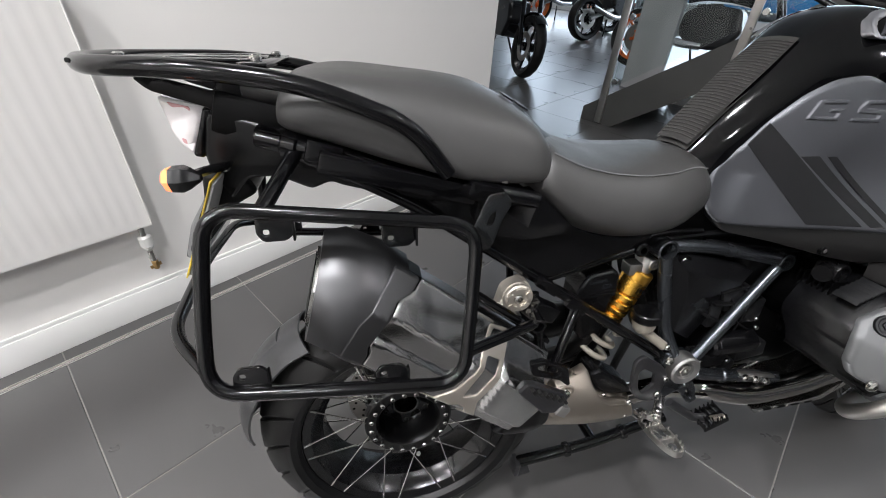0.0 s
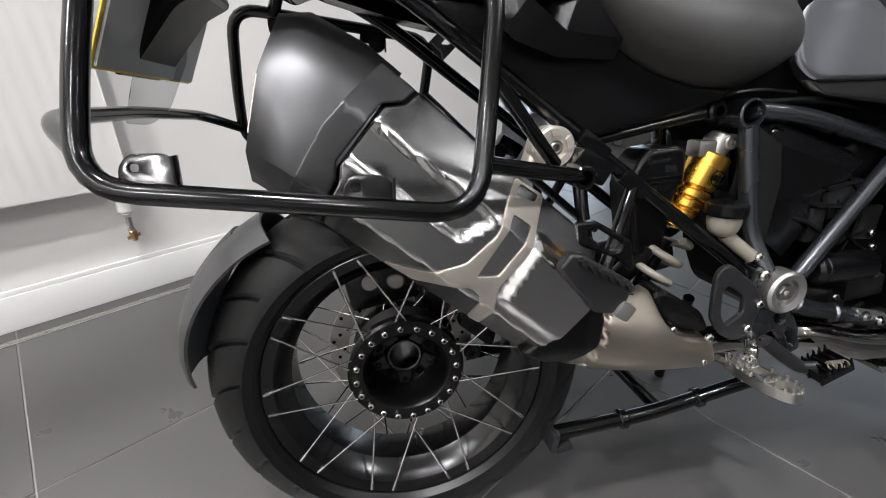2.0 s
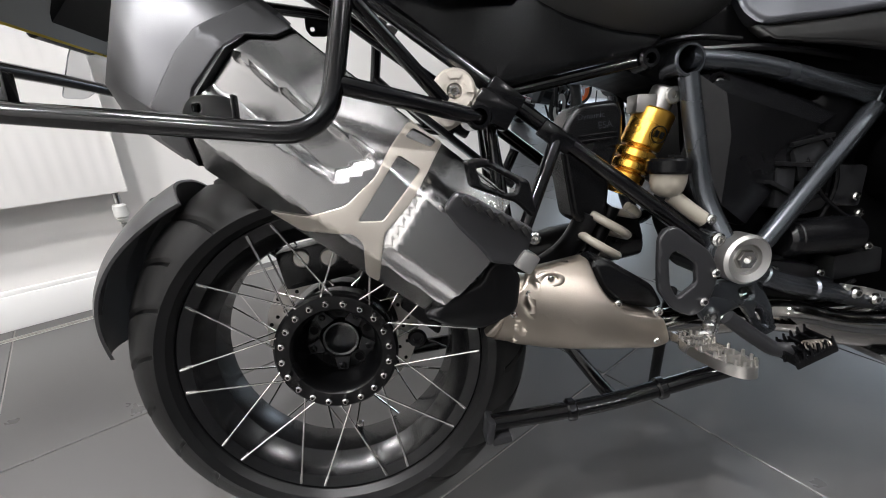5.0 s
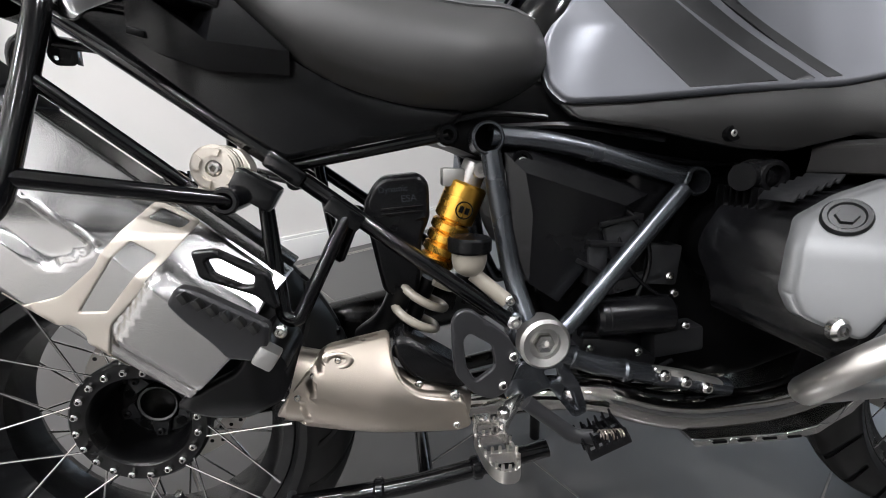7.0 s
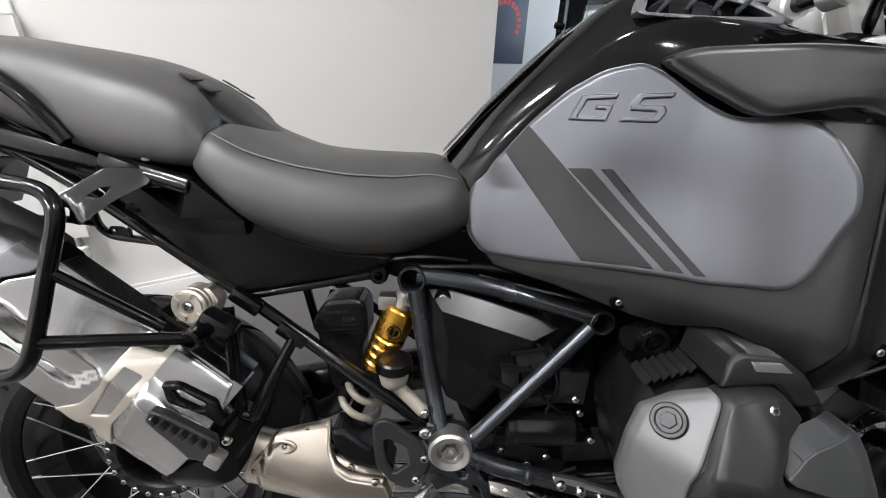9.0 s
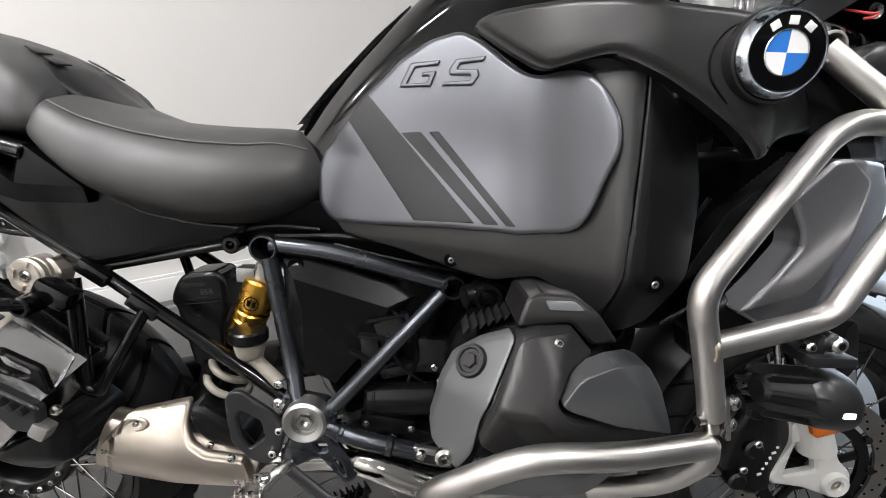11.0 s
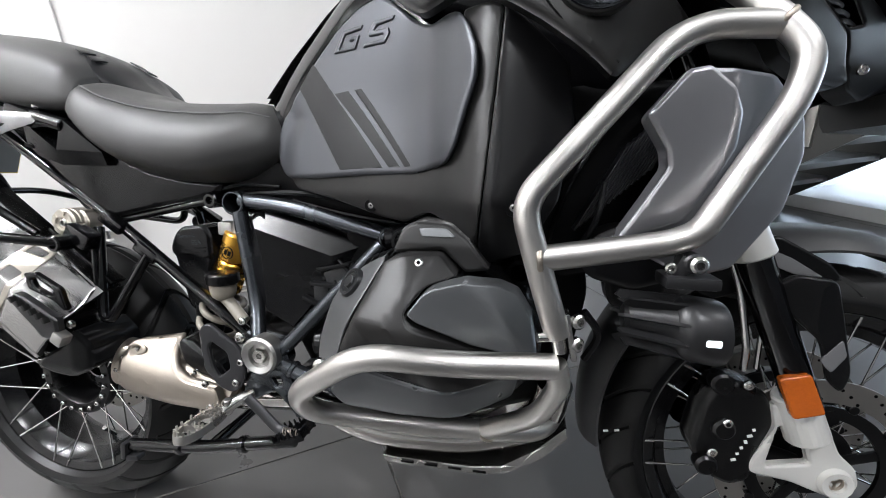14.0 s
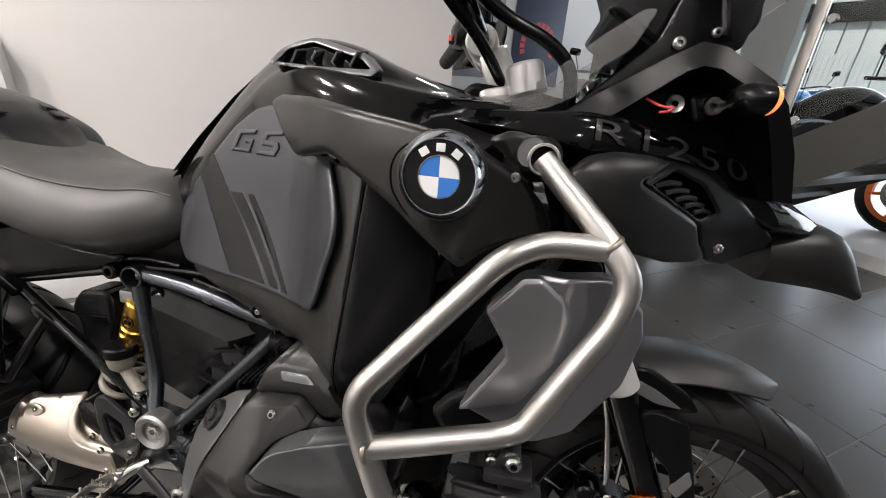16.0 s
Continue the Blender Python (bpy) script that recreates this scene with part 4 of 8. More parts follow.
def f_skin(x, z):
    a = (x - SIL_O.x) * SIL_D.x + (z - SIL_O.z) * SIL_D.z
    s = (x - SIL_O.x) * SIL_N.x + (z - SIL_O.z) * SIL_N.z
    sunk = field(a, s, -0.08, 0.158, -0.018, 0.034, 0.0, 0.010) * (1 - ramp((a + 0.55 * (0.03 - s) - 0.150) / 0.014))
    proud = field(a, s, 0.214, 0.40, -0.050, 0.052, -0.10, 0.014)
    return f_sil(x, z) - 0.0015 + 0.0085 * sunk - 0.0095 * proud


SEAM = [(0.010, 0.086), (0.005, 0.066), (-0.012, 0.050), (-0.015, -0.022), (-0.005, -0.038), (-0.002, -0.064), (0.009, -0.096)]
bm = nb()
panel(bm, [sil_xz(*q) for q in SEAM + [(0.10, -0.095), (0.22, -0.092), (0.308, -0.088), (0.316, -0.030), (0.320, 0.010), (0.312, 0.060), (0.300, 0.084), (0.15, 0.086)]], f_skin, 0.012, 0.0022, 0.0065, 0.003)
part("silencer_skin", bm, M_SIL, sil, "pressed satin steel side with a sunken field", 60)
bm = nb()
panel(bm, [sil_xz(*q) for q in [(a - 0.0045, s) for a, s in SEAM] + [(-0.04, -0.094), (-0.05, 0.0), (-0.04, 0.086)]], lambda x, z: f_sil(x, z) - 0.0065, 0.012, 0.0022, 0.008, 0.003)
part("cover_lip", bm, M_ENDC, sil, "stepped edge of the end cover", 60)
bm = nb()
panel(bm, [sil_xz(*q) for q in ((0.159, 0.083), (0.205, 0.088), (0.206, 0.071), (0.212, 0.016), (0.208, -0.030), (0.240, -0.090), (0.222, -0.092), (0.197, -0.052), (0.180, -0.050), (0.133, -0.090), (0.090, -0.094), (0.130, -0.066), (0.158, -0.030), (0.166, 0.014), (0.160, 0.049))],
      lambda x, z: f_sil(x, z) - 0.0042, 0.006, 0.0010, 0.007, 0.006, holes=([sil_xz(*q) for q in ((0.172, 0.046), (0.200, 0.048), (0.199, -0.020), (0.178, -0.036))], [sil_xz(*q) for q in ((0.168, 0.080), (0.198, 0.084), (0.196, 0.074), (0.166, 0.066))]))
part("clamp_strap", bm, M_STRAP, sil, "bead-blasted steel clamp strap", 25)
bm = nb()
panel(bm, [(0.133, 0.434), (0.160, 0.452), (0.184, 0.466), (0.203, 0.474), (0.209, 0.493), (0.230, 0.506), (0.254, 0.473), (0.250, 0.430), (0.207, 0.409), (0.165, 0.414)], lambda x, z: -0.206 + 0.35 * max(0.0, 0.43 - z) + 0.3 * max(0.0, x - 0.225), 0.10, 0.008, 0.012, 0.010)
part("heel_cover", bm, M_GRAIN, sil, "black moulded heel cover")
bm = nb()
for k in range(3):
    p = Vector(sil_point(0.20 + 0.03 * k, 0.10, -0.13))
    box(bm, p, (0.10, 0.03, 0.008), pose(0, 0, 0, 0, 38, 0), 0.002)
part("top_strip", bm, M_BLACK, sil, "black strip along the top")
bm = nb()
rings = []
for k in range(9):
    t = k / 8
    c = Vector((0.243, -0.122, 0.412)).lerp(Vector((0.475, -0.112, 0.356)), t)
    ru, rv = 0.050 - 0.022 * t ** 2, 0.036 - 0.010 * t
    d = Vector((0.232, 0.01, -0.056)).normalized()
    s, u = frame_of(d)
    rings.append([bm.verts.new(c + s * rv * math.cos(w) + u * ru * math.sin(w)) for w in [2 * math.pi * i / 28 for i in range(28)]])
ring_faces(bm, rings)
cat = P("catalyst", bm, M_CAT, None, "heat-tinted stainless exhaust pipe behind its shield")


def f_shield(x, z):
    return -0.170 + 8.0 * (z - (0.411 - 0.22 * (x - 0.29))) ** 2 + 0.10 * max(0.0, x - 0.36) + 0.012 * ramp((0.268 + 0.3 * (z - 0.40) - x) / 0.006)


bm = nb()
panel(bm, [(0.220, 0.369), (0.236, 0.398), (0.251, 0.423), (0.288, 0.467), (0.368, 0.474), (0.373, 0.445), (0.385, 0.422), (0.408, 0.405), (0.466, 0.392), (0.478, 0.355), (0.459, 0.347), (0.31, 0.353)], f_shield, 0.02, 0.003, 0.009, 0.008)
part("catalyst_cover", bm, M_CAT, cat, "heat-tinted stainless shield with a curved cut-out")
bm = nb()
lathe(bm, [(0.008, 0.0), (0.010, -0.0015), (0.014, -0.0015), (0.016, 0.0), (0.016, 0.003), (0.008, 0.003)], (0, 0, 0), 28, closed=True)
dim = part("shield_dimple", bm, M_CAT, cat)
dim.matrix_basis = pose(0.305, f_shield(0.305, 0.455) - 0.001, 0.455, -18, 0, 0) @ Matrix.Diagonal((1.2, 1, 0.7, 1))
bm = nb()
for x, z in ((0.305, 0.455), (0.247, 0.380), (0.456, 0.360), (0.275, 0.438), (0.255, 0.410)):
    bolt(bm, (x, f_shield(x, z), z), 0.0046, 0.0025)
bolt(bm, (0.408, -0.138, 0.409), 0.0058, 0.003)
each("shield_screw", bm, M_STEEL, bike)
bm = nb()
panel(bm, [(0.372, 0.470), (0.376, 0.448), (0.390, 0.424), (0.412, 0.408), (0.462, 0.395), (0.480, 0.400), (0.46, 0.432), (0.41, 0.462), (0.39, 0.474)], lambda x, z: -0.136 + 3.0 * (z - 0.43) ** 2, 0.05, 0.008, 0.014, 0.010)
P("exhaust_joint_cover", bm, M_BLACK)
bm = nb()
tube(bm, [(0.45, -0.09, 0.345), (0.60, -0.10, 0.365), (0.665, -0.13, 0.378), (0.735, -0.145, 0.357), (0.80, -0.15, 0.350), (0.93, -0.15, 0.356), (1.01, -0.15, 0.382), (1.05, -0.19, 0.43), (1.06, -0.21, 0.50)], 0.0255, 0.05, seg=24)
tube(bm, [(0.66, -0.06, 0.36), (0.8, -0.05, 0.335), (0.95, -0.03, 0.345), (1.05, 0.05, 0.40)], 0.021, 0.06, seg=20)
P("exhaust_header", bm, M_CHROME, None, "bright exhaust header pipes under the engine")
bm = nb()
panel(bm, [(0.790, 0.322), (0.800, 0.307), (0.94, 0.308), (0.994, 0.315), (1.046, 0.346), (1.088, 0.388), (1.086, 0.408), (1.040, 0.362), (0.99, 0.328), (0.94, 0.320), (0.81, 0.319)], -0.172, 0.34, 0.002, 0.05, 0.005)
sump = P("engine_guard_plate", bm, M_STEEL, None, "bent aluminium skid plate under the engine")
bm = nb()
for x in (0.835, 0.875, 0.915, 0.955):
    box(bm, (x, -0.1715, 0.3140), (0.022, 0.004, 0.0035), bevel=0.0012)
each("plate_slot", bm, M_DARK, sump)

# ---- frame ----
bm = nb()
tube(bm, [(-0.16, -0.105, 0.945), (0.0, -0.11, 0.862), (0.249, -0.11, 0.689), (0.53, -0.128, 0.490)], 0.0105, 0.05)
tube(bm, [(-0.16, 0.105, 0.945), (0.0, 0.11, 0.862), (0.249, 0.11, 0.689), (0.53, 0.128, 0.490)], 0.0105, 0.05)
P("rear_subframe", bm, M_TUBE, None, "black tubular rear subframe")
bm = nb()
tube(bm, [(0.24, -0.103, 0.690), (0.446, -0.092, 0.734)], 0.0075)
tube(bm, [(0.222, -0.125, 0.680), (0.246, -0.158, 0.516), (0.262, -0.158, 0.512), (0.318, -0.118, 0.632)], 0.009, 0.012)
tube(bm, [(0.225, -0.14, 0.67), (0.238, -0.158, 0.53)], 0.006)
tube(bm, [(0.255, 0.09, 0.69), (0.28, 0.12, 0.52), (0.32, 0.1, 0.62)], 0.009, 0.012)
each("subframe_brace", bm, M_TUBE, bike)
bm = nb()
for c in ((0.249, -0.122, 0.689), (0.316, -0.12, 0.636)):
    box(bm, c, (0.05, 0.014, 0.022), pose(0, 0, 0, 0, 35, 0), 0.004)
cyl(bm, (0.446, -0.106, 0.734), (0.446, -0.07, 0.734), 0.0145, seg=20, bevel=0.003, hollow=0.007)
each("frame_lug", bm, M_TUBE, bike)
bm = nb()
cyl(bm, (0.497, -0.112, 0.731), (0.497, 0.11, 0.731), 0.0215, seg=32, bevel=0.002, hollow=0.0175)
cyl(bm, (0.790, -0.118, 0.679), (0.790, 0.11, 0.679), 0.0200, seg=32, bevel=0.002, hollow=0.0155)
tube(bm, [(0.503, -0.10, 0.715), (0.515, -0.104, 0.650), (0.535, -0.112, 0.55), (0.552, -0.14, 0.495)], 0.0135, 0.05, seg=18)
tube(bm, [(0.505, -0.095, 0.735), (0.60, -0.10, 0.727), (0.78, -0.104, 0.683)], 0.0135, 0.06, seg=18)
tube(bm, [(0.775, -0.11, 0.668), (0.612, -0.14, 0.490), (0.59, -0.142, 0.47)], 0.0125, 0.03, seg=18)
tube(bm, [(0.585, -0.14, 0.455), (0.64, -0.142, 0.430), (0.78, -0.14, 0.398), (0.86, -0.14, 0.380)], 0.0140, 0.03, seg=18)
frame_ob = P("main_frame", bm, M_FRAME, None, "graphite painted tubular main frame")
bm = nb()
tube(bm, [(0.503, 0.10, 0.715), (0.535, 0.112, 0.55), (0.58, 0.14, 0.47), (0.78, 0.11, 0.67), (0.5, 0.095, 0.735)], 0.0135, 0.03)
tube(bm, [(0.78, 0, 0.70), (1.0, 0, 0.80), (1.15, 0, 0.95)], 0.03, 0.1)
part("far_frame_side", bm, M_FRAME, frame_ob)
bm = nb()
panel(bm, [(0.530, 0.512), (0.556, 0.500), (0.60, 0.492), (0.612, 0.455), (0.585, 0.425), (0.555, 0.44), (0.525, 0.47)], -0.148, 0.03, 0.006, 0.02, 0.012)
P("pivot_casting", bm, M_FRAME)
bm = nb()
cyl(bm, (0.690, -0.142, 0.4185), (0.702, -0.142, 0.416), 0.0165, seg=20, bevel=0.003)
cyl(bm, (0.612, -0.1405, 0.443), (0.622, -0.141, 0.438), 0.0165, seg=20, bevel=0.003)
each("frame_collar", bm, M_FRAME, frame_ob)
bm = nb()
for x, z in ((0.748, 0.413), (0.781, 0.402), (0.815, 0.391)):
    bolt(bm, (x, -0.156, z), 0.0085, 0.006)
each("frame_screw", bm, M_STEEL, frame_ob)
bm = nb()
panel(bm, [(0.735, 0.424), (0.785, 0.414), (0.845, 0.397), (0.850, 0.380), (0.790, 0.388), (0.738, 0.402)], -0.152, 0.010, 0.003, 0.02, 0.006)
part("frame_lug", bm, M_ALU, frame_ob)
bm = nb()
lathe(bm, [(0.021, -0.166), (0.030, -0.170), (0.034, -0.166), (0.034, -0.14), (0.021, -0.14)], (0.568, 0, 0.472), 48, closed=True)
lathe(bm, [(0.0001, -0.158), (0.0215, -0.158), (0.0215, -0.145), (0.0001, -0.145)], (0.568, 0, 0.472), 40)
pivot = P("pivot_cap", bm, M_ALU, None, "ring-shaped cast aluminium pivot cap")
bm = nb()
lathe(bm, [(0.006, -0.166), (0.0125, -0.167), (0.014, -0.164), (0.014, -0.155), (0.006, -0.155)], (0.568, 0, 0.472), 6, closed=True)
lathe(bm, [(0.0001, -0.160), (0.007, -0.160), (0.007, -0.155), (0.0001, -0.155)], (0.568, 0, 0.472), 6)
part("pivot_nut", bm, M_STEEL, pivot)
def facets(bm, pts, faces, loop, back):
    """Flat facets over named corners, closed round their outline towards the plane y = back."""
    vs = {k: bm.verts.new(p) for k, p in pts.items()}
    for f in faces:
        bm.faces.new([vs[k] for k in f])
    bk_ = {k: bm.verts.new((pts[k][0], back, pts[k][2])) for k in loop}
    for a, b in zip(loop, loop[1:] + loop[:1]):
        bm.faces.new((vs[a], vs[b], bk_[b], bk_[a]))
    bm.faces.new([bk_[k] for k in loop])
    inner = [e for e in bm.edges if len(e.link_faces) == 2 and e.calc_face_angle(0) > 0.12]
    bmesh.ops.recalc_face_normals(bm, faces=bm.faces)
    bmesh.ops.bevel(bm, geom=inner, offset=0.0022, segments=2, affect="EDGES", profile=0.6)
    return bm


bm = nb()
facets(bm, {"A": (0.522, -0.097, 0.714), "B": (0.560, -0.099, 0.717), "C": (0.742, -0.094, 0.664), "D": (0.687, -0.121, 0.646), "F": (0.545, -0.121, 0.688), "G": (0.557, -0.123, 0.634), "H": (0.614, -0.107, 0.604),
            "E": (0.686, -0.101, 0.607), "J": (0.604, -0.112, 0.510), "K": (0.558, -0.119, 0.540), "L": (0.531, -0.112, 0.600)},
       ["ABCDF", "CED", "FDHG", "DEH", "HEJ", "GHJK", "AFGKL"], list("ABCEJKL"), -0.03)
cover = P("airbox_cover", bm, M_COVER, None, "black moulded triangular side cover", 25)
bm = nb()
lathe(bm, [(0.0085, -0.1075), (0.0125, -0.1085), (0.0135, -0.1055), (0.0135, -0.09), (0.0085, -0.09)], (0.545, 0, 0.703), 24, closed=True)
part("screw_cup", bm, M_DARK, cover)
bm = nb()
bolt(bm, (0.545, -0.104, 0.703), 0.0075, 0.003)
part("cover_screw", bm, M_STEEL, cover)
for k in range(3):
    bm = nb()
    p, q = Vector((0.728, -0.092, 0.652)).lerp(Vector((0.655, -0.10, 0.53)), (k + 0.5) / 3), Vector((0.664, -0.11, 0.632)).lerp(Vector((0.622, -0.112, 0.556)), (k + 0.5) / 3)
    box(bm, (p + q) / 2, ((p - q).length, 0.03, 0.006), pose(0, 0, 0, 0, -math.degrees(math.atan2(p.z - q.z, p.x - q.x)), 0), 0.0015)
    part("cover_rib", bm, M_GRAIN, cover)
# near-black sheet fills the recess behind the ribs
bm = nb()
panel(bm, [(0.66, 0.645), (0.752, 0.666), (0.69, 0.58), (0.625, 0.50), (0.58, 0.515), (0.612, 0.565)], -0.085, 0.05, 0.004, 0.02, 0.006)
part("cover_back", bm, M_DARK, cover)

# dark filler mass for airbox, battery tray and wiring, added so gaps under seat and tank read dark
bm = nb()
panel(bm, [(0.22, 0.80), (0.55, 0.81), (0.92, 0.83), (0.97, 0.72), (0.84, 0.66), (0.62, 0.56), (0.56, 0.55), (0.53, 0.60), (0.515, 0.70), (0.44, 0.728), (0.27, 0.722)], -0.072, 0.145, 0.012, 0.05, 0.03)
P("inner_airbox", bm, M_DARK, None, "plain dark filler for airbox and wiring behind the frame tubes")
for pts, r in (([(0.60, -0.082, 0.735), (0.70, -0.09, 0.715), (0.82, -0.10, 0.70), (0.90, -0.13, 0.705)], 0.005), ([(0.50, -0.085, 0.745), (0.62, -0.088, 0.752), (0.75, -0.09, 0.735)], 0.006), ([(0.42, -0.08, 0.742), (0.50, -0.09, 0.765), (0.58, -0.09, 0.76)], 0.004)):
    bm = nb()
    tube(bm, pts, r, 0.05, seg=8)
    P("wiring_hose", bm, M_BLACK)

# engine mass behind the tubes, one plain dark lump that stops the view through
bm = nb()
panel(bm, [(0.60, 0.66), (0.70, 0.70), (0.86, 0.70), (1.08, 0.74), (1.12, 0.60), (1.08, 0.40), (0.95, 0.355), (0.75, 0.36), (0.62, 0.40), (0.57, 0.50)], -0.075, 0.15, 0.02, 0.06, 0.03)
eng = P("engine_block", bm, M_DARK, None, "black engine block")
bm = nb()
cyl(bm, (0.655, -0.118, 0.488), (0.770, -0.118, 0.492), 0.027, seg=32, bevel=0.005)
cyl(bm, (0.668, -0.118, 0.4885), (0.674, -0.118, 0.4887), 0.0282, seg=32, bevel=0.002)
box(bm, (0.66, -0.10, 0.457), (0.03, 0.02, 0.014), bevel=0.003)
part("starter_motor", bm, M_COVER, eng, "gloss black starter motor")
for i, (x, z, w, h) in enumerate(((0.70, 0.60, 0.06, 0.05), (0.76, 0.56, 0.05, 0.06), (0.72, 0.535, 0.09, 0.02), (0.69, 0.43, 0.09, 0.035), (0.80, 0.44, 0.08, 0.04), (0.74, 0.41, 0.05, 0.03), (0.66, 0.56, 0.03, 0.06), (0.63, 0.42, 0.04, 0.03))):
    bm = nb()
    box(bm, (x, -0.085, z), (w, 0.05, h), pose(0, 0, 0, 0, (i * 23) % 40 - 20, 0), 0.006)
    part("engine_boss", bm, M_ENGD, eng)
bm = nb()
for x, z in ((0.70, 0.575), (0.765, 0.545), (0.775, 0.52), (0.70, 0.415), (0.73, 0.432), (0.78, 0.395), (0.655, 0.44), (0.80, 0.47)):
    bolt(bm, (x, -0.117, z), 0.0065, 0.004)
each("engine_screw", bm, M_STEEL, eng)
for pts, r in (([(0.66, -0.10, 0.66), (0.72, -0.115, 0.62), (0.74, -0.11, 0.56), (0.72, -0.11, 0.51)], 0.004), ([(0.83, -0.13, 0.70), (0.90, -0.16, 0.71), (0.97, -0.18, 0.69)], 0.005),
               ([(0.63, -0.12, 0.40), (0.70, -0.13, 0.385), (0.78, -0.125, 0.42)], 0.0035), ([(0.68, -0.10, 0.63), (0.70, -0.12, 0.55), (0.78, -0.12, 0.50)], 0.003)):
    bm = nb()
    tube(bm, pts, r, 0.05, seg=8)
    P("hose", bm, M_BLACK)
bm = nb()
tube(bm, [(0.82, -0.17, 0.688), (0.85, -0.16, 0.69)], 0.021, seg=24, hollow=0.017)
lathe(bm, [(0.014, -0.19), (0.019, -0.19), (0.021, -0.186), (0.021, -0.15), (0.014, -0.15)], (0.835, 0, 0.688), 28, closed=True)
lathe(bm, [(0.012, -0.21), (0.017, -0.21), (0.019, -0.205), (0.019, -0.15), (0.012, -0.15)], (1.005, 0, 0.655), 28, closed=True)
each("hose_collar", bm, M_BLACK, bike)

# ---- cylinder on this side, and its twin ----
def soft(k, w=0.006):
    return 0.5 * (k + math.sqrt(k * k + w * w))


def f_head(x, z):
    crease = 0.817 + 0.46 * (z - 0.606)
    return -0.364 + 0.62 * soft(z - 0.625) + 1.15 * soft(crease - x, 0.004) + 0.62 * soft(x - 0.893 - 0.3 * (0.64 - z), 0.010) + 0.55 * soft(0.55 - z, 0.02)


def head_shell(bm):
    panel(bm, [(0.776, 0.590), (0.786, 0.620), (0.808, 0.648), (0.836, 0.672), (0.89, 0.690), (0.945, 0.676), (0.985, 0.657), (1.014, 0.628), (1.037, 0.590), (1.034, 0.545), (1.003, 0.516), (0.95, 0.500), (0.835, 0.498), (0.787, 0.520)], lambda x, z: f_head(x, z) + 0.006, 0.17, 0.014, 0.014, 0.014)


head = both("cylinder_head", M_COVER, head_shell, "gloss black cylinder head")


def head_left(bm):
    panel(bm, [(0.760, 0.560), (0.757, 0.580), (0.768, 0.623), (0.783, 0.650), (0.815, 0.674), (0.846, 0.691), (0.848, 0.684), (0.831, 0.650), (0.811, 0.610), (0.803, 0.575), (0.788, 0.548)], f_head, 0.016, 0.004, 0.010, 0.006)


# same paint as the insert, made darker against the light that strikes it
hl = both("valve_cover_rear", M_ENG, head_left, "silver grey rear cylinder cover")
CAPM = Matrix.Translation((0.803, f_head(0.803, 0.653), 0.653)) @ Vector((-1.0, -1.0, 0.95)).to_track_quat("-Y", "Z").to_matrix().to_4x4()
bm = nb()
lathe(bm, [(0.0001, -0.004), (0.013, -0.004), (0.0145, -0.006), (0.018, -0.006), (0.0195, -0.004), (0.0195, 0.012), (0.0001, 0.012)], (0, 0, 0), 36)
cap = P("oil_filler_cap", bm, M_ENGD, None, "dark oil filler cap")
cap.matrix_basis = CAPM
bm = nb()
lathe(bm, [(0.0001, -0.0075), (0.0085, -0.0075), (0.0095, -0.004), (0.0001, -0.004)], (0, 0, 0), 6)
part("cap_grip", bm, M_ENGD, cap)


def f_cross(x, z):
    ridge = 0.863 + (0.69 * (z - 0.629) if z > 0.629 else 1.2 * (0.629 - z))
    return f_head(x, z) - 0.0045 - 0.012 * max(0.0, min(1.0, 1 - (ridge - x) / 0.045))


def head_mid(bm):
    panel(bm, [(0.857, 0.690), (0.873, 0.696), (0.914, 0.697), (0.936, 0.672), (0.903, 0.664), (0.8845, 0.640), (0.892, 0.627), (0.957, 0.600), (1.031, 0.579), (1.028, 0.563), (1.007, 0.564), (0.981, 0.557), (0.933, 0.549), (0.833, 0.575), (0.808, 0.590), (0.814, 0.606), (0.833, 0.650), (0.850, 0.686)],
          f_cross, 0.04, 0.0025, 0.008, 0.006)


both("cylinder_cover", M_XCOV, head_mid, "dark grey cross-shaped cylinder cover", sharp=30)


def f_insert(x, z):
    rise = (x - 0.949) * 0.74 + (z - 0.673) * 0.67
    return -0.3715 + 0.30 * soft(x - 0.893 - 0.3 * (0.64 - z), 0.010) + 0.85 * soft(rise, 0.003)


def head_insert(bm):
    panel(bm, [(0.8885, 0.640), (0.904, 0.6605), (0.914, 0.667), (0.947, 0.674), (0.983, 0.666), (1.005, 0.654), (1.021, 0.629), (1.027, 0.600), (1.028, 0.5855), (0.957, 0.606), (0.899, 0.6315)], f_insert, 0.035, 0.0022, 0.010, 0.004)


both("cover_insert", M_HEADS, head_insert, "grey painted cover insert", sharp=30)


def head_low(bm):
    panel(bm, [(0.789, 0.532), (0.803, 0.509), (0.869, 0.502), (0.949, 0.505), (1.003, 0.522), (1.012, 0.557), (0.981, 0.552), (0.933, 0.544), (0.833, 0.570), (0.807, 0.566)], lambda x, z: f_head(x, z) - 0.001, 0.03, 0.004, 0.010, 0.006)


both("cylinder_underside", M_HEADS, head_low, "grey lower cylinder cover", sharp=30)


def head_box(bm):
    panel(bm, [(0.852, 0.692), (0.864, 0.724), (0.879, 0.731), (0.920, 0.729), (0.946, 0.711), (0.972, 0.677), (0.942, 0.672), (0.915, 0.699)], lambda x, z: -0.300 + 0.45 * soft(z - 0.705, 0.006), 0.09, 0.005, 0.010, 0.006)


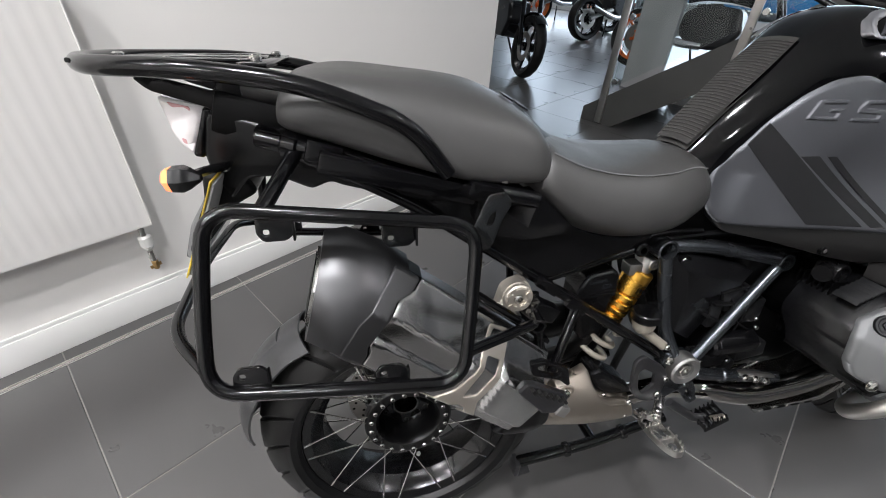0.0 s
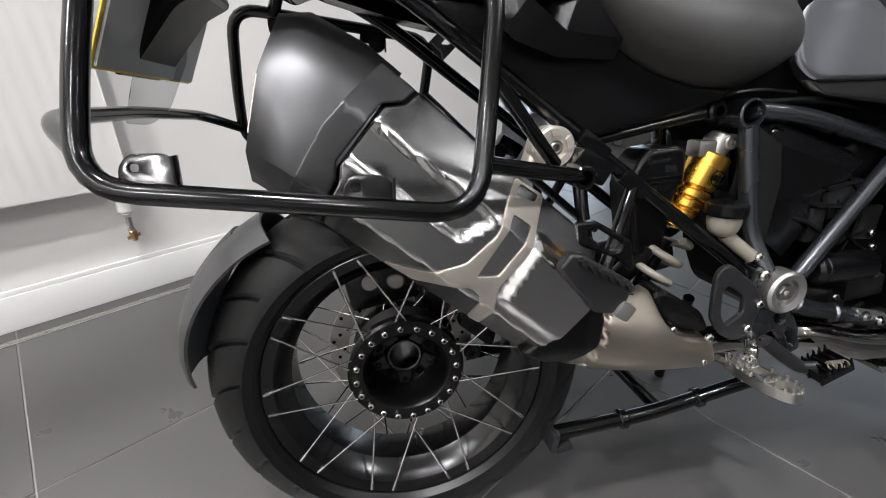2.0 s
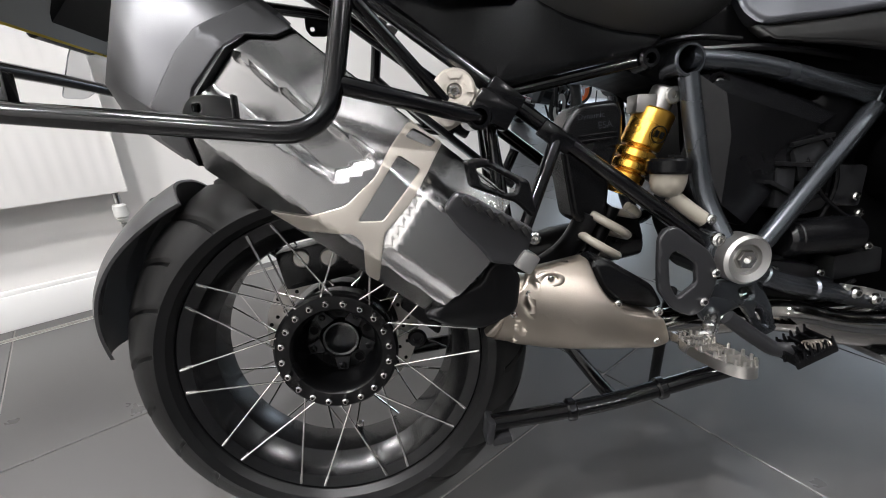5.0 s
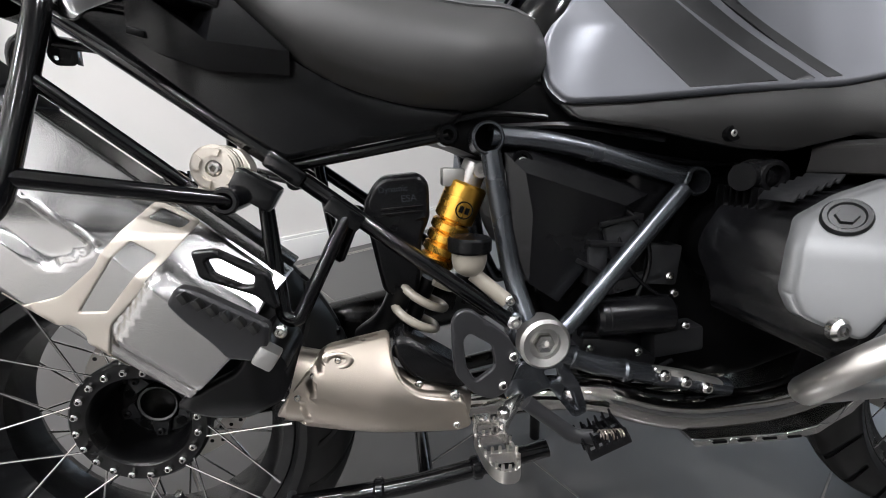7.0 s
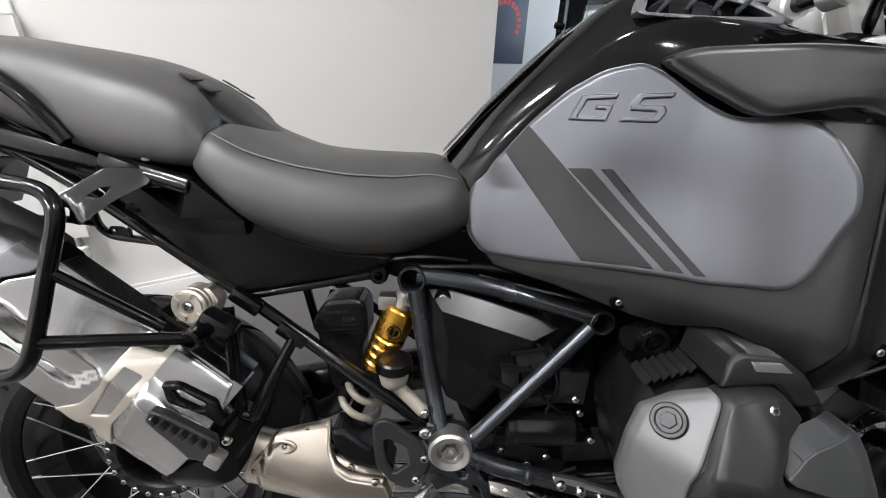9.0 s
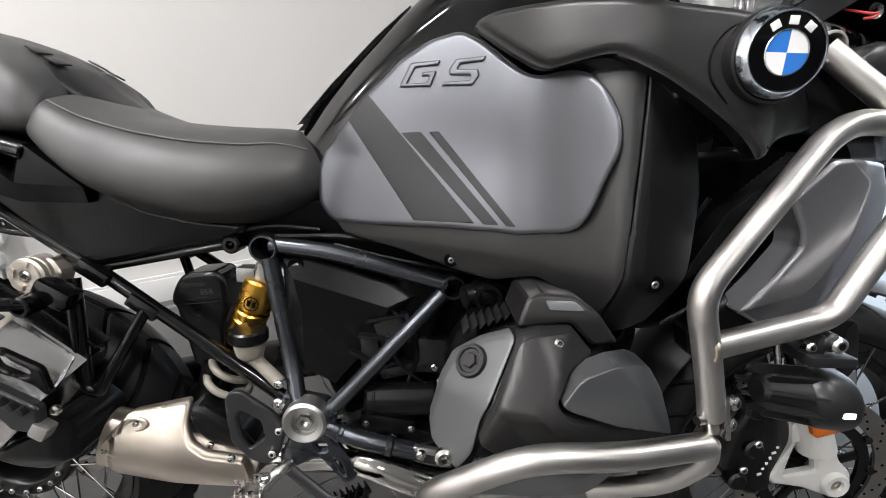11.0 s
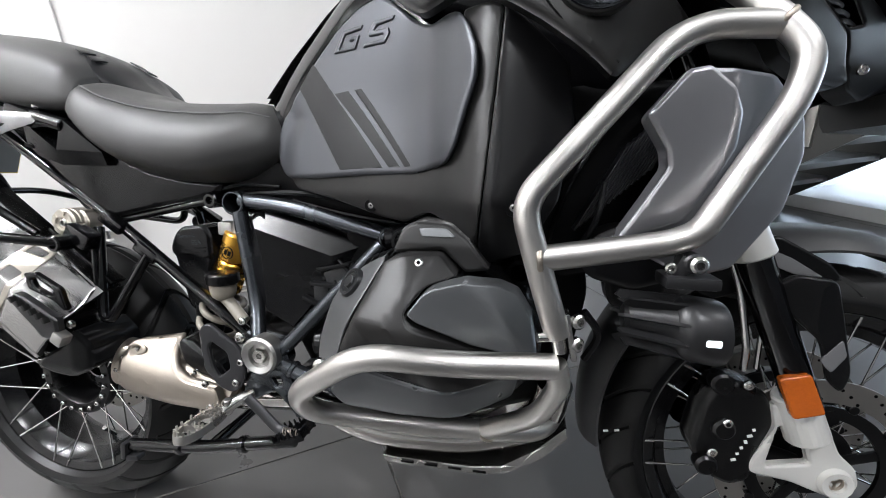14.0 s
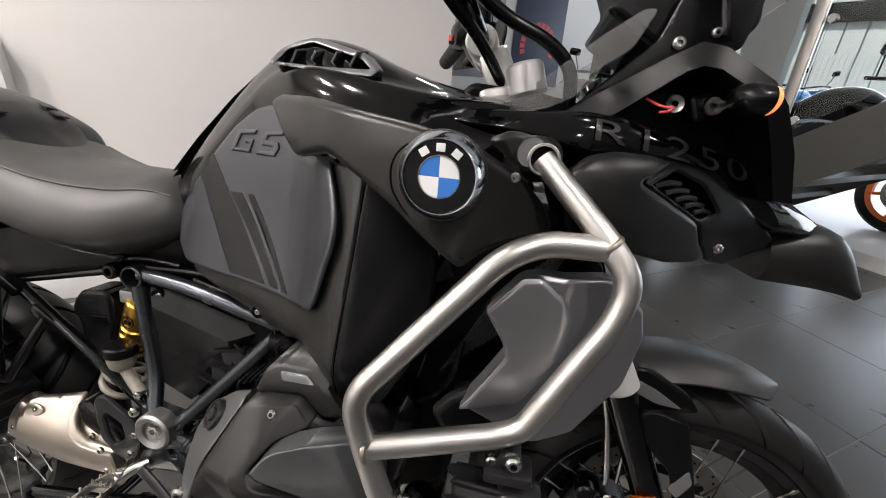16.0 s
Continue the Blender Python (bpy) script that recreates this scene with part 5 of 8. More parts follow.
def plug_lid(bm):
    panel(bm, [(0.884, 0.7235), (0.918, 0.7235), (0.930, 0.714), (0.888, 0.714)], lambda x, z: -0.3025 + 0.45 * soft(z - 0.705, 0.006), 0.02, 0.0015, 0.012, 0.003)


both("plug_lid", M_HEADS, plug_lid, "grey lid of the plug cover")


both("ignition_cover", M_XCOV, head_box, "dark grey plug cover on top of the cylinder")
bm = nb()
bolt(bm, (0.893, f_cross(0.893, 0.688), 0.688), 0.0056, 0.003, (0, -0.9, 0.4))
bolt(bm, (0.775, -0.338, 0.556), 0.011, 0.008)
for c in ((0.985, -0.31, 0.53), (0.81, -0.325, 0.512)):
    bolt(bm, c, 0.006, 0.003)
each("cover_screw", bm, M_STEEL, bike)


def barrel(bm):
    for i in range(7):
        box(bm, (0.885, -0.13 - i * 0.011, 0.60), (0.15, 0.004, 0.15), bevel=0.001)


both("barrel_fin", M_DARK, barrel, split=True)


def barrel_core(bm):
    cyl(bm, (0.87, -0.06, 0.60), (0.87, -0.24, 0.60), 0.07, seg=28)


both("cylinder_barrel", M_DARK, barrel_core, "black cylinder barrel")


def fins(bm):
    for i in range(6):
        box(bm, (0.800 + i * 0.010, -0.232, 0.668 + i * 0.004), (0.0020, 0.045, 0.012), pose(0, 0, 0, 0, 35, 0), 0.0006)


both("cooling_fin", M_ENGD, fins, split=True)
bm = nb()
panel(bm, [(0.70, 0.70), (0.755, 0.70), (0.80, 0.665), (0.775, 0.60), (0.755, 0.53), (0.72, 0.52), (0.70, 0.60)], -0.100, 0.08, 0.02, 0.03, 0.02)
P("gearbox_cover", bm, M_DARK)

# ---- seats ----
SEAT = [(0.205, [(0, 0.940), (0.07, 0.937), (0.120, 0.925), (0.140, 0.905), (0.142, 0.885), (0.12, 0.868)]),
        (0.225, [(0, 0.953), (0.07, 0.948), (0.128, 0.932), (0.150, 0.905), (0.152, 0.870), (0.12, 0.848)]),
        (0.27, [(0, 0.937), (0.07, 0.932), (0.133, 0.911), (0.158, 0.875), (0.158, 0.835), (0.12, 0.810)]),
        (0.33, [(0, 0.919), (0.07, 0.914), (0.130, 0.895), (0.160, 0.850), (0.155, 0.810), (0.11, 0.782)]),
        (0.40, [(0, 0.914), (0.065, 0.908), (0.122, 0.885), (0.155, 0.840), (0.150, 0.795), (0.10, 0.766)]),
        (0.47, [(0, 0.913), (0.055, 0.908), (0.108, 0.883), (0.142, 0.840), (0.138, 0.795), (0.085, 0.765)]),
        (0.52, [(0, 0.912), (0.05, 0.908), (0.092, 0.888), (0.122, 0.845), (0.118, 0.805), (0.07, 0.776)]),
        (0.56, [(0, 0.898), (0.04, 0.895), (0.078, 0.880), (0.100, 0.848), (0.096, 0.815), (0.055, 0.792)]),
        (0.585, [(0, 0.868), (0.03, 0.866), (0.055, 0.858), (0.070, 0.840), (0.066, 0.825), (0.04, 0.812)])]
seat = P("rider_seat", loft(nb(), SEAT, 5, 5), M_SEAT, None, "dark grey vinyl rider seat with a sewn seam", 60)
bm = nb()
for s in (-1, 1):
    tube(bm, [(x, s * (sec[2][0] + 0.0015), sec[2][1] + 0.0012) for x, sec in SEAT[1:-1]], 0.0013, 0.02, seg=6)
part("seam", bm, M_THREAD, seat, "pale sewn seam")
PIL = [(-0.172, [(0, 1.018), (0.06, 1.016), (0.10, 1.010), (0.122, 0.998), (0.118, 0.985), (0.09, 0.978)]),
       (-0.155, [(0, 1.042), (0.07, 1.040), (0.118, 1.028), (0.138, 1.005), (0.134, 0.980), (0.09, 0.966)]),
       (-0.09, [(0, 1.054), (0.07, 1.051), (0.125, 1.036), (0.146, 1.000), (0.140, 0.960), (0.09, 0.945)]),
       (0.0, [(0, 1.047), (0.07, 1.043), (0.128, 1.022), (0.150, 0.975), (0.146, 0.930), (0.09, 0.915)]),
       (0.09, [(0, 1.036), (0.07, 1.030), (0.130, 1.000), (0.153, 0.950), (0.150, 0.905), (0.10, 0.890)]),
       (0.15, [(0, 1.016), (0.07, 1.010), (0.130, 0.985), (0.152, 0.940), (0.150, 0.898), (0.10, 0.883)]),
       (0.195, [(0, 0.985), (0.07, 0.982), (0.128, 0.966), (0.148, 0.930), (0.146, 0.895), (0.10, 0.882)]),
       (0.218, [(0, 0.958), (0.06, 0.955), (0.115, 0.945), (0.138, 0.920), (0.136, 0.895), (0.09, 0.886)])]
pil = P("pillion_seat", loft(nb(), PIL, 5, 5), M_SEAT, None, "dark grey vinyl pillion seat", 60)
TONGUE = [(0.16, [(0, 1.013), (0.06, 1.006), (0.090, 0.996), (0.096, 0.985), (0.08, 0.975)]),
          (0.20, [(0, 0.990), (0.058, 0.984), (0.085, 0.974), (0.091, 0.962), (0.08, 0.950)]),
          (0.24, [(0, 0.957), (0.045, 0.952), (0.066, 0.945), (0.072, 0.935), (0.06, 0.925)]),
          (0.285, [(0, 0.929), (0.02, 0.927), (0.03, 0.925), (0.033, 0.922), (0.03, 0.915)])]
tongue = P("pillion_seat_front", loft(nb(), TONGUE, 5, 4), M_SEATD, None, "darker vinyl front lip of the pillion seat", 60)
for s in (-1, 1):
    bm = nb()
    for i, (a, w) in enumerate(((0.0, 0.020), (0.026, 0.020))):
        box(bm, (0.165 + a, s * -0.058, 1.0085 - a * 0.55), (w, 0.026, 0.003), pose(0, 0, 0, s * 8, 28, 0), 0.0012)
    each("embossed_bar", bm, M_SEATD, tongue)

# ---- tank ----
def lerp_table(x, xs, ys):
    if x <= xs[0]:
        return ys[0]
    for a, b, c, d in zip(xs, xs[1:], ys, ys[1:]):
        if x <= b:
            return c + (d - c) * (x - a) / (b - a)
    return ys[-1]


def soft_table(x, xs, ys, w=0.02):
    return sum(lerp_table(x + k * w, xs, ys) for k in (-1.5, -0.75, 0, 0.75, 1.5)) / 5


def f_tank(x, z):
    hollow = 0.010 * math.exp(-((x - 0.80) / 0.09) ** 2 - ((z - 0.88) / 0.07) ** 2)
    ridge = lerp_table(z, [0.78, 0.803, 0.844, 0.872, 0.905, 0.935], [0.612, 0.608, 0.620, 0.634, 0.612, 0.57])
    hollow += 0.008 / (1 + math.exp((x - ridge + 0.004) / 0.0085))
    return soft_table(x, [0.56, 0.633, 0.733, 0.82, 0.866, 0.91, 0.947, 1.0], [-0.094, -0.12, -0.169, -0.21, -0.235, -0.28, -0.335, -0.35]) + 0.22 * (z - 0.785) + hollow


def f_shroud(x, z):
    return soft_table(x, [0.78, 0.87, 0.954, 1.07, 1.14, 1.2], [-0.154, -0.243, -0.302, -0.327, -0.272, -0.25], 0.015) + 0.10 * max(0.0, z - 1.0)


TANK = [(0.535, [(0, 0.905), (0.03, 0.900), (0.045, 0.88), (0.052, 0.85), (0.05, 0.80)]),
        (0.59, [(0, 0.978), (0.04, 0.970), (0.066, 0.93), (0.074, 0.885), (0.07, 0.79)]),
        (0.66, [(0, 1.050), (0.05, 1.042), (0.080, 1.00), (0.087, 0.955), (0.085, 0.79)]),
        (0.73, [(0, 1.114), (0.06, 1.106), (0.095, 1.065), (0.104, 1.020), (0.11, 0.79)]),
        (0.775, [(0, 1.144), (0.065, 1.136), (0.106, 1.095), (0.120, 1.052), (0.13, 0.79)]),
        (0.82, [(0, 1.155), (0.07, 1.146), (0.116, 1.105), (0.138, 1.060), (0.15, 0.79)]),
        (0.88, [(0, 1.146), (0.075, 1.138), (0.125, 1.100), (0.158, 1.058), (0.19, 0.79)]),
        (0.94, [(0, 1.122), (0.08, 1.116), (0.13, 1.088), (0.170, 1.052), (0.20, 0.80)]),
        (1.02, [(0, 1.098), (0.08, 1.094), (0.135, 1.075), (0.175, 1.045), (0.20, 0.82)]),
        (1.12, [(0, 1.080), (0.08, 1.078), (0.13, 1.068), (0.165, 1.045), (0.18, 0.86)])]
tank = P("tank_shell", loft(nb(), TANK, 5, 4), M_GLOSSB, None, "gloss black fuel tank top", 60)
bm = nb()
cols = []
for x, z, w in [(0.505, 0.925, 0.040), (0.535, 0.922, 0.044), (0.59, 0.985, 0.047), (0.66, 1.057, 0.048), (0.71, 1.103, 0.042)][1:]:
    cols.append([Vector((x, y, z - 2.2 * y * y)) for y in (-w, -w * 0.6, 0, w * 0.6, w)])
for off in (0.0, -0.01):
    rows = [[bm.verts.new(p + Vector((0, 0, off))) for p in c] for c in cols]
    for a, b in zip(rows, rows[1:]):
        for i in range(4):
            bm.faces.new((a[i], a[i + 1], b[i + 1], b[i]))
padob = part("tank_pad", bm, M_CARB, tank, "grey ribbed tank pad")
bm = nb()
for i in range(34):
    t = 0.05 + 0.9 * i / 33
    x = 0.535 + 0.175 * t
    z = lerp_table(x, [0.535, 0.59, 0.66, 0.71], [0.922, 0.985, 1.057, 1.103])
    w = lerp_table(x, [0.535, 0.59, 0.66, 0.71], [0.044, 0.047, 0.048, 0.042]) * 0.94
    tube(bm, [(x, -w, z - 2.2 * w * w + 0.0005), (x, 0, z + 0.0008), (x, w, z - 2.2 * w * w + 0.0005)], 0.0014, 0.03, seg=6)
each("pad_rib", bm, M_CARB, padob)


def vent_frame(bm):
    f = lambda x, z: -0.112 - 0.09 * (x - 0.77) + 0.95 * (z - 1.10)
    panel(bm, [(0.768, 1.100), (0.776, 1.124), (0.800, 1.140), (0.826, 1.146), (0.915, 1.122), (0.940, 1.100), (0.934, 1.088), (0.86, 1.092)], lambda x, z: f(x, z) - 0.012, 0.03, 0.003, 0.010, 0.008,
          holes=([(0.778, 1.103), (0.788, 1.124), (0.822, 1.137), (0.908, 1.114), (0.928, 1.099), (0.86, 1.099)],))


vf = both("vent_frame", M_WING, vent_frame, "black air vent frame on the tank")


def vent_slats(bm):
    f = lambda x, z: -0.112 - 0.09 * (x - 0.77) + 0.95 * (z - 1.10)
    for x in (0.805, 0.835, 0.868, 0.898):
        box(bm, (x, f(x, 1.115) + 0.002, 1.114), (0.004, 0.03, 0.028), pose(0, 0, 0, 20, 38, 0), 0.001)


both("vent_slat", M_GREY, vent_slats, split=True)


def tank_panel(bm):
    panel(bm, [(0.578, 0.800), (0.572, 0.845), (0.582, 0.880), (0.612, 0.915), (0.622, 0.926), (0.655, 0.968), (0.700, 1.010), (0.742, 1.036), (0.784, 1.045), (0.812, 1.028), (0.846, 0.997), (0.873, 0.979), (0.905, 0.983), (0.922, 0.977), (0.937, 0.957), (0.949, 0.925),
               (0.950, 0.894), (0.938, 0.860), (0.926, 0.820), (0.913, 0.799), (0.862, 0.786), (0.774, 0.784), (0.667, 0.777), (0.600, 0.776)], f_tank, 0.03, 0.008, 0.011, 0.012)


tp = both("tank_panel", M_GREY, tank_panel, "matt grey metallic tank side panel", sharp=60)


for pts in ([(0.624, 0.925), (0.653, 0.963), (0.808, 0.795), (0.727, 0.791)], [(0.705, 0.909), (0.733, 0.911), (0.838, 0.796), (0.819, 0.795)], [(0.744, 0.911), (0.758, 0.912), (0.857, 0.797), (0.846, 0.796)]):
    bm = nb()
    panel(bm, pts, lambda x, z: f_tank(x, z) - 0.0007, 0.0015, 0.0004, 0.012, 0.0015)
    part("stripe", bm, M_STRIPE, tp, "dark decal stripe")
# embossed model mark as plain raised bars
for pts in ([(0.700, 0.971), (0.716, 1.004), (0.757, 1.006), (0.754, 0.999), (0.722, 0.997), (0.711, 0.976), (0.739, 0.977), (0.743, 0.985), (0.731, 0.985), (0.733, 0.991), (0.752, 0.992), (0.744, 0.971)],
            [(0.759, 0.971), (0.763, 0.977), (0.795, 0.978), (0.797, 0.984), (0.770, 0.985), (0.768, 0.992), (0.778, 1.006), (0.816, 1.008), (0.812, 1.001), (0.783, 0.999), (0.779, 0.993), (0.806, 0.992), (0.808, 0.984), (0.799, 0.971)]):
    bm = nb()
    panel(bm, pts, lambda x, z: f_tank(x, z) - 0.0035, 0.008, 0.0026, 0.004, 0.002)
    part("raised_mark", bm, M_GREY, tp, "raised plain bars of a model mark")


def f_skirt(x, z):
    return soft_table(x, [0.57, 0.6, 0.78, 0.87, 0.92, 0.965, 1.02, 1.1, 1.2], [-0.066, -0.086, -0.176, -0.228, -0.276, -0.318, -0.298, -0.250, -0.20], 0.012) + 0.20 * (z - 0.80) + 0.8 * soft(0.752 - z, 0.012)


def skirt(bm):
    panel(bm, [(0.590, 0.790), (0.68, 0.795), (0.775, 0.800), (0.865, 0.802), (0.905, 0.812), (0.920, 0.835), (0.933, 0.870), (0.938, 0.905), (0.933, 0.945), (0.925, 0.980), (0.976, 0.976), (0.970, 0.88), (0.960, 0.76), (0.951, 0.692), (0.925, 0.722), (0.885, 0.738), (0.84, 0.718), (0.80, 0.722), (0.70, 0.746), (0.62, 0.758)],
          f_skirt, 0.02, 0.003, 0.012, 0.008)


# front half of the same fairing; blacker plastic puts its shade into the colour
def skirt_front(bm):
    panel(bm, [(0.9775, 0.976), (0.985, 0.972), (1.02, 0.942), (1.05, 0.915), (1.06, 0.85), (1.045, 0.76), (1.01, 0.695), (0.965, 0.680), (0.9525, 0.691), (0.9615, 0.76), (0.9715, 0.88)], f_skirt, 0.02, 0.003, 0.012, 0.006)


both("front_side_fairing", M_GRAIN, skirt_front, "front half of the side fairing, darkened for shade", sharp=50)
sk2 = both("side_fairing", M_FAIR, skirt, "dark grey grained plastic side fairing under the tank", sharp=50)


for x, z in ((0.781, 0.739), (0.996, 0.752)):
    y = f_skirt(x, z) - 0.0005
    # dark ring on the surface paints the shade of a recess
    bm = nb()
    lathe(bm, [(0.0045, y - 0.0012), (0.0095, y - 0.0012), (0.0105, y + 0.001), (0.0105, y + 0.006), (0.0045, y + 0.006)], (x, 0, z), 20, closed=True)
    ring = part("screw_recess", bm, M_DARK, sk2)
    bm = nb()
    bolt(bm, (x, y, z), 0.0046, 0.002)
    part("fairing_screw", bm, M_ALU, sk2)


def shroud(bm):
    panel(bm, [(0.795, 1.046), (0.820, 1.055), (0.90, 1.050), (0.983, 1.036), (1.040, 1.028), (1.100, 1.010), (1.145, 0.984), (1.178, 0.950), (1.187, 0.924), (1.145, 0.916), (1.111, 0.904), (1.092, 0.885), (1.076, 0.899), (1.018, 0.944), (0.985, 0.965), (0.934, 0.992), (0.875, 0.979), (0.838, 1.007)],
          f_shroud, 0.03, 0.010, 0.014, 0.012)


sh = both("upper_fairing", M_FAIR, shroud, "dark grey moulded upper fairing", sharp=50)
bm = nb()
bolt(bm, (1.137, f_shroud(1.137, 0.985) - 0.001, 0.985), 0.0055, 0.002)
part("fairing_screw", bm, M_ALU, sh)
GROOVE = [(1.075, 1.019), (1.051, 1.016), (1.028, 1.010), (1.014, 0.991), (1.015, 0.965), (1.033, 0.942), (1.094, 0.900)]
bm = nb()
tube(bm, [(x, f_shroud(x, z) - 0.0002, z) for x, z in GROOVE], 0.0011, 0.02, seg=6)
part("panel_gap", bm, M_DARK, sh)
# roundel: plain ring, four plain fields
EM = pose(1.068, -0.338, 0.983) @ pose(0, 0, 0, 0, 0, -3) @ pose(0, 0, 0, 90 + 3, 0, 0)
emb = empty("fairing_emblem", None)
emb.parent = bike
tagged(emb, "round black emblem with blue and white quarters in a chrome ring")


def disc_part(name, r0, r1, z0, z1, material, a0=0.0, a1=360.0, seg=48):
    bm = nb()
    full = a1 - a0 >= 359.9
    steps = [radians(a0 + (a1 - a0) * i / seg) for i in range(seg if full else seg + 1)]
    bev = min(0.0008, (z1 - z0) * 0.4)
    prof = [(r0, z0), (r1, z0), (r1, z1 - bev), (r1 - bev, z1), (r0, z1)]
    if full:
        rings = [[bm.verts.new((r * math.cos(a), r * math.sin(a), z)) for a in steps] for r, z in prof]
        rings.append(rings[0])
        ring_faces(bm, rings, caps=False)
    else:
        rings = [[bm.verts.new((max(r, 0.0004) * math.cos(a), max(r, 0.0004) * math.sin(a), z)) for r, z in prof] for a in steps]
        ring_faces(bm, rings)
    ob = part(name, bm, material, emb)
    ob.matrix_basis = EM
    return ob


bm = nb()
rings = [[bm.verts.new((r * math.cos(a), r * math.sin(a), z)) for a in [2 * math.pi * i / 64 for i in range(64)]] for r, z in ((0.0334, 0.0040), (0.0340, 0.0052), (0.0350, 0.0054), (0.0357, 0.0046), (0.0385, -0.0010), (0.0410, -0.0070), (0.0410, -0.0120), (0.0334, -0.0120))]
rings.append(rings[0])
ring_faces(bm, rings, caps=False)
part("chrome_ring", bm, M_RING, emb, "flared satin chrome ring", 50).matrix_basis = EM
EM = EM @ pose(0, 0, 0.004)
disc_part("black_ring", 0.0200, 0.0336, -0.006, 0.0004, M_GLOSSB)
disc_part("inner_ring", 0.0193, 0.0204, -0.006, 0.0010, M_STEEL)
for i in range(4):
    disc_part("emblem_quarter", 0.0, 0.0194, -0.006, 0.0002, (M_EMW, M_BLUE)[i % 2], 90 * i, 90 * i + 90, 16)
for a in (125, 90, 55):
    bm = nb()
    box(bm, (0, 0, 0.0007), (0.0085, 0.0075, 0.0010), bevel=0.0004)
    ob = part("emblem_bar", bm, M_EMW, emb)
    ob.matrix_basis = EM @ pose(0.0267 * math.cos(radians(a)), 0.0267 * math.sin(radians(a)), 0, 0, 0, a - 90)
bm = nb()
lathe(bm, [(0.0405, -0.331), (0.0425, -0.330), (0.0432, -0.328), (0.0432, -0.315), (0.0405, -0.315)], (1.068, 0, 0.983), 48, closed=True)
part("emblem_collar", bm, M_FAIR, emb)

# ---- crash bars ----
def lower_bar(bm):
    tube(bm, [(1.045, -0.368, 0.597), (0.95, -0.393, 0.601), (0.850, -0.405, 0.607), (0.758, -0.374, 0.538), (0.757, -0.335, 0.492), (0.800, -0.306, 0.474), (0.974, -0.270, 0.452), (1.045, -0.235, 0.437), (1.07, -0.17, 0.435)], 0.0135, 0.035, seg=20)
    tube(bm, [(0.968, -0.272, 0.455), (1.035, -0.332, 0.520), (1.052, -0.362, 0.575), (1.045, -0.368, 0.60)], 0.0120, 0.03, seg=18)


lb = both("lower_crash_bar", M_BRUSH, lower_bar, "brushed stainless lower crash bar")


def upper_bar(bm):
    tube(bm, [(1.046, -0.364, 0.630), (1.036, -0.370, 0.660), (1.020, -0.374, 0.712), (1.005, -0.374, 0.762), (1.135, -0.330, 0.912), (1.172, -0.318, 0.929), (1.235, -0.310, 0.929)], 0.0130, 0.035, seg=20)
    tube(bm, [(1.163, -0.271, 1.006), (1.232, -0.309, 0.936), (1.258, -0.320, 0.903), (1.249, -0.325, 0.862), (1.176, -0.338, 0.735), (1.15, -0.340, 0.724), (1.020, -0.374, 0.708)], 0.0130, 0.035, seg=20)
    cyl(bm, (1.163, -0.282, 1.006), (1.163, -0.24, 1.006), 0.0165, seg=28, bevel=0.001, hollow=0.0135)


ub = both("upper_crash_bar", M_BRUSH, upper_bar, "brushed stainless upper crash bar")
bm = nb()
for c, d in (((1.234, -0.3095, 0.9315), (0.7, -0.1, -0.7)), ((1.024, -0.374, 0.7085), (1, 0, 0.1)), ((0.972, -0.2715, 0.4545), (0.6, -0.5, 0.6))):
    c, d = Vector(c), Vector(d).normalized()
    rings = []
    s, u = frame_of(d)
    for k in range(9):
        a = 2 * math.pi * k / 8
        rings.append([bm.verts.new(c + (s * math.cos(w) + u * math.sin(w)) * (0.0138 + 0.002 * math.sin(a)) + d * 0.003 * math.cos(a)) for w in [2 * math.pi * i / 20 for i in range(20)]])
    ring_faces(bm, rings, caps=False)
each("weld_bead", bm, M_CAT, ub, "heat-tinted weld bead")
bm = nb()
cyl(bm, (1.050, -0.364, 0.612), (1.043, -0.366, 0.642), 0.0075, seg=14)
box(bm, (1.058, -0.362, 0.630), (0.006, 0.022, 0.05), pose(0, 0, 0, 0, -12, 0), 0.002)
for z in (0.622, 0.646):
    bolt(bm, (1.064, -0.366, z), 0.0078, 0.006, (0.5, -0.85, 0))
cyl(bm, (1.026, -0.372, 0.628), (1.044, -0.366, 0.628), 0.005, seg=10)
part("bar_clamp", bm, M_STEEL, ub, "bolted steel clamp between the bars")
bm = nb()
cyl(bm, (1.150, -0.262, 1.012), (1.163, -0.236, 1.004), 0.02, 0.026, seg=20, bevel=0.004)
panel(bm, [(1.10, 1.022), (1.13, 1.035), (1.165, 1.026), (1.175, 1.0), (1.15, 0.985)], -0.245, 0.04, 0.008, 0.02, 0.012)
bolt(bm, (1.163, -0.262, 1.006), 0.0085, 0.003)
P("bar_bracket", bm, M_FAIR, None, "dark grey bracket that holds the crash bar")

# ---- radiator cover with metal winglet ----
def f_wing(x, z):
    return -0.300 + 0.55 * max(0.0, x - 1.20) - 0.10 * (z - 0.80) + 0.12 * max(0.0, 0.76 - z)


def wing(bm):
    panel(bm, [(1.126, 0.848), (1.157, 0.888), (1.176, 0.893), (1.250, 0.891), (1.298, 0.852), (1.308, 0.815), (1.295, 0.750), (1.244, 0.684), (1.190, 0.676), (1.108, 0.716), (1.152, 0.797), (1.148, 0.815)], f_wing, 0.03, 0.005, 0.012, 0.006)


wg = both("radiator_winglet", M_WING, wing, "silver grey metallic radiator winglet", sharp=40)


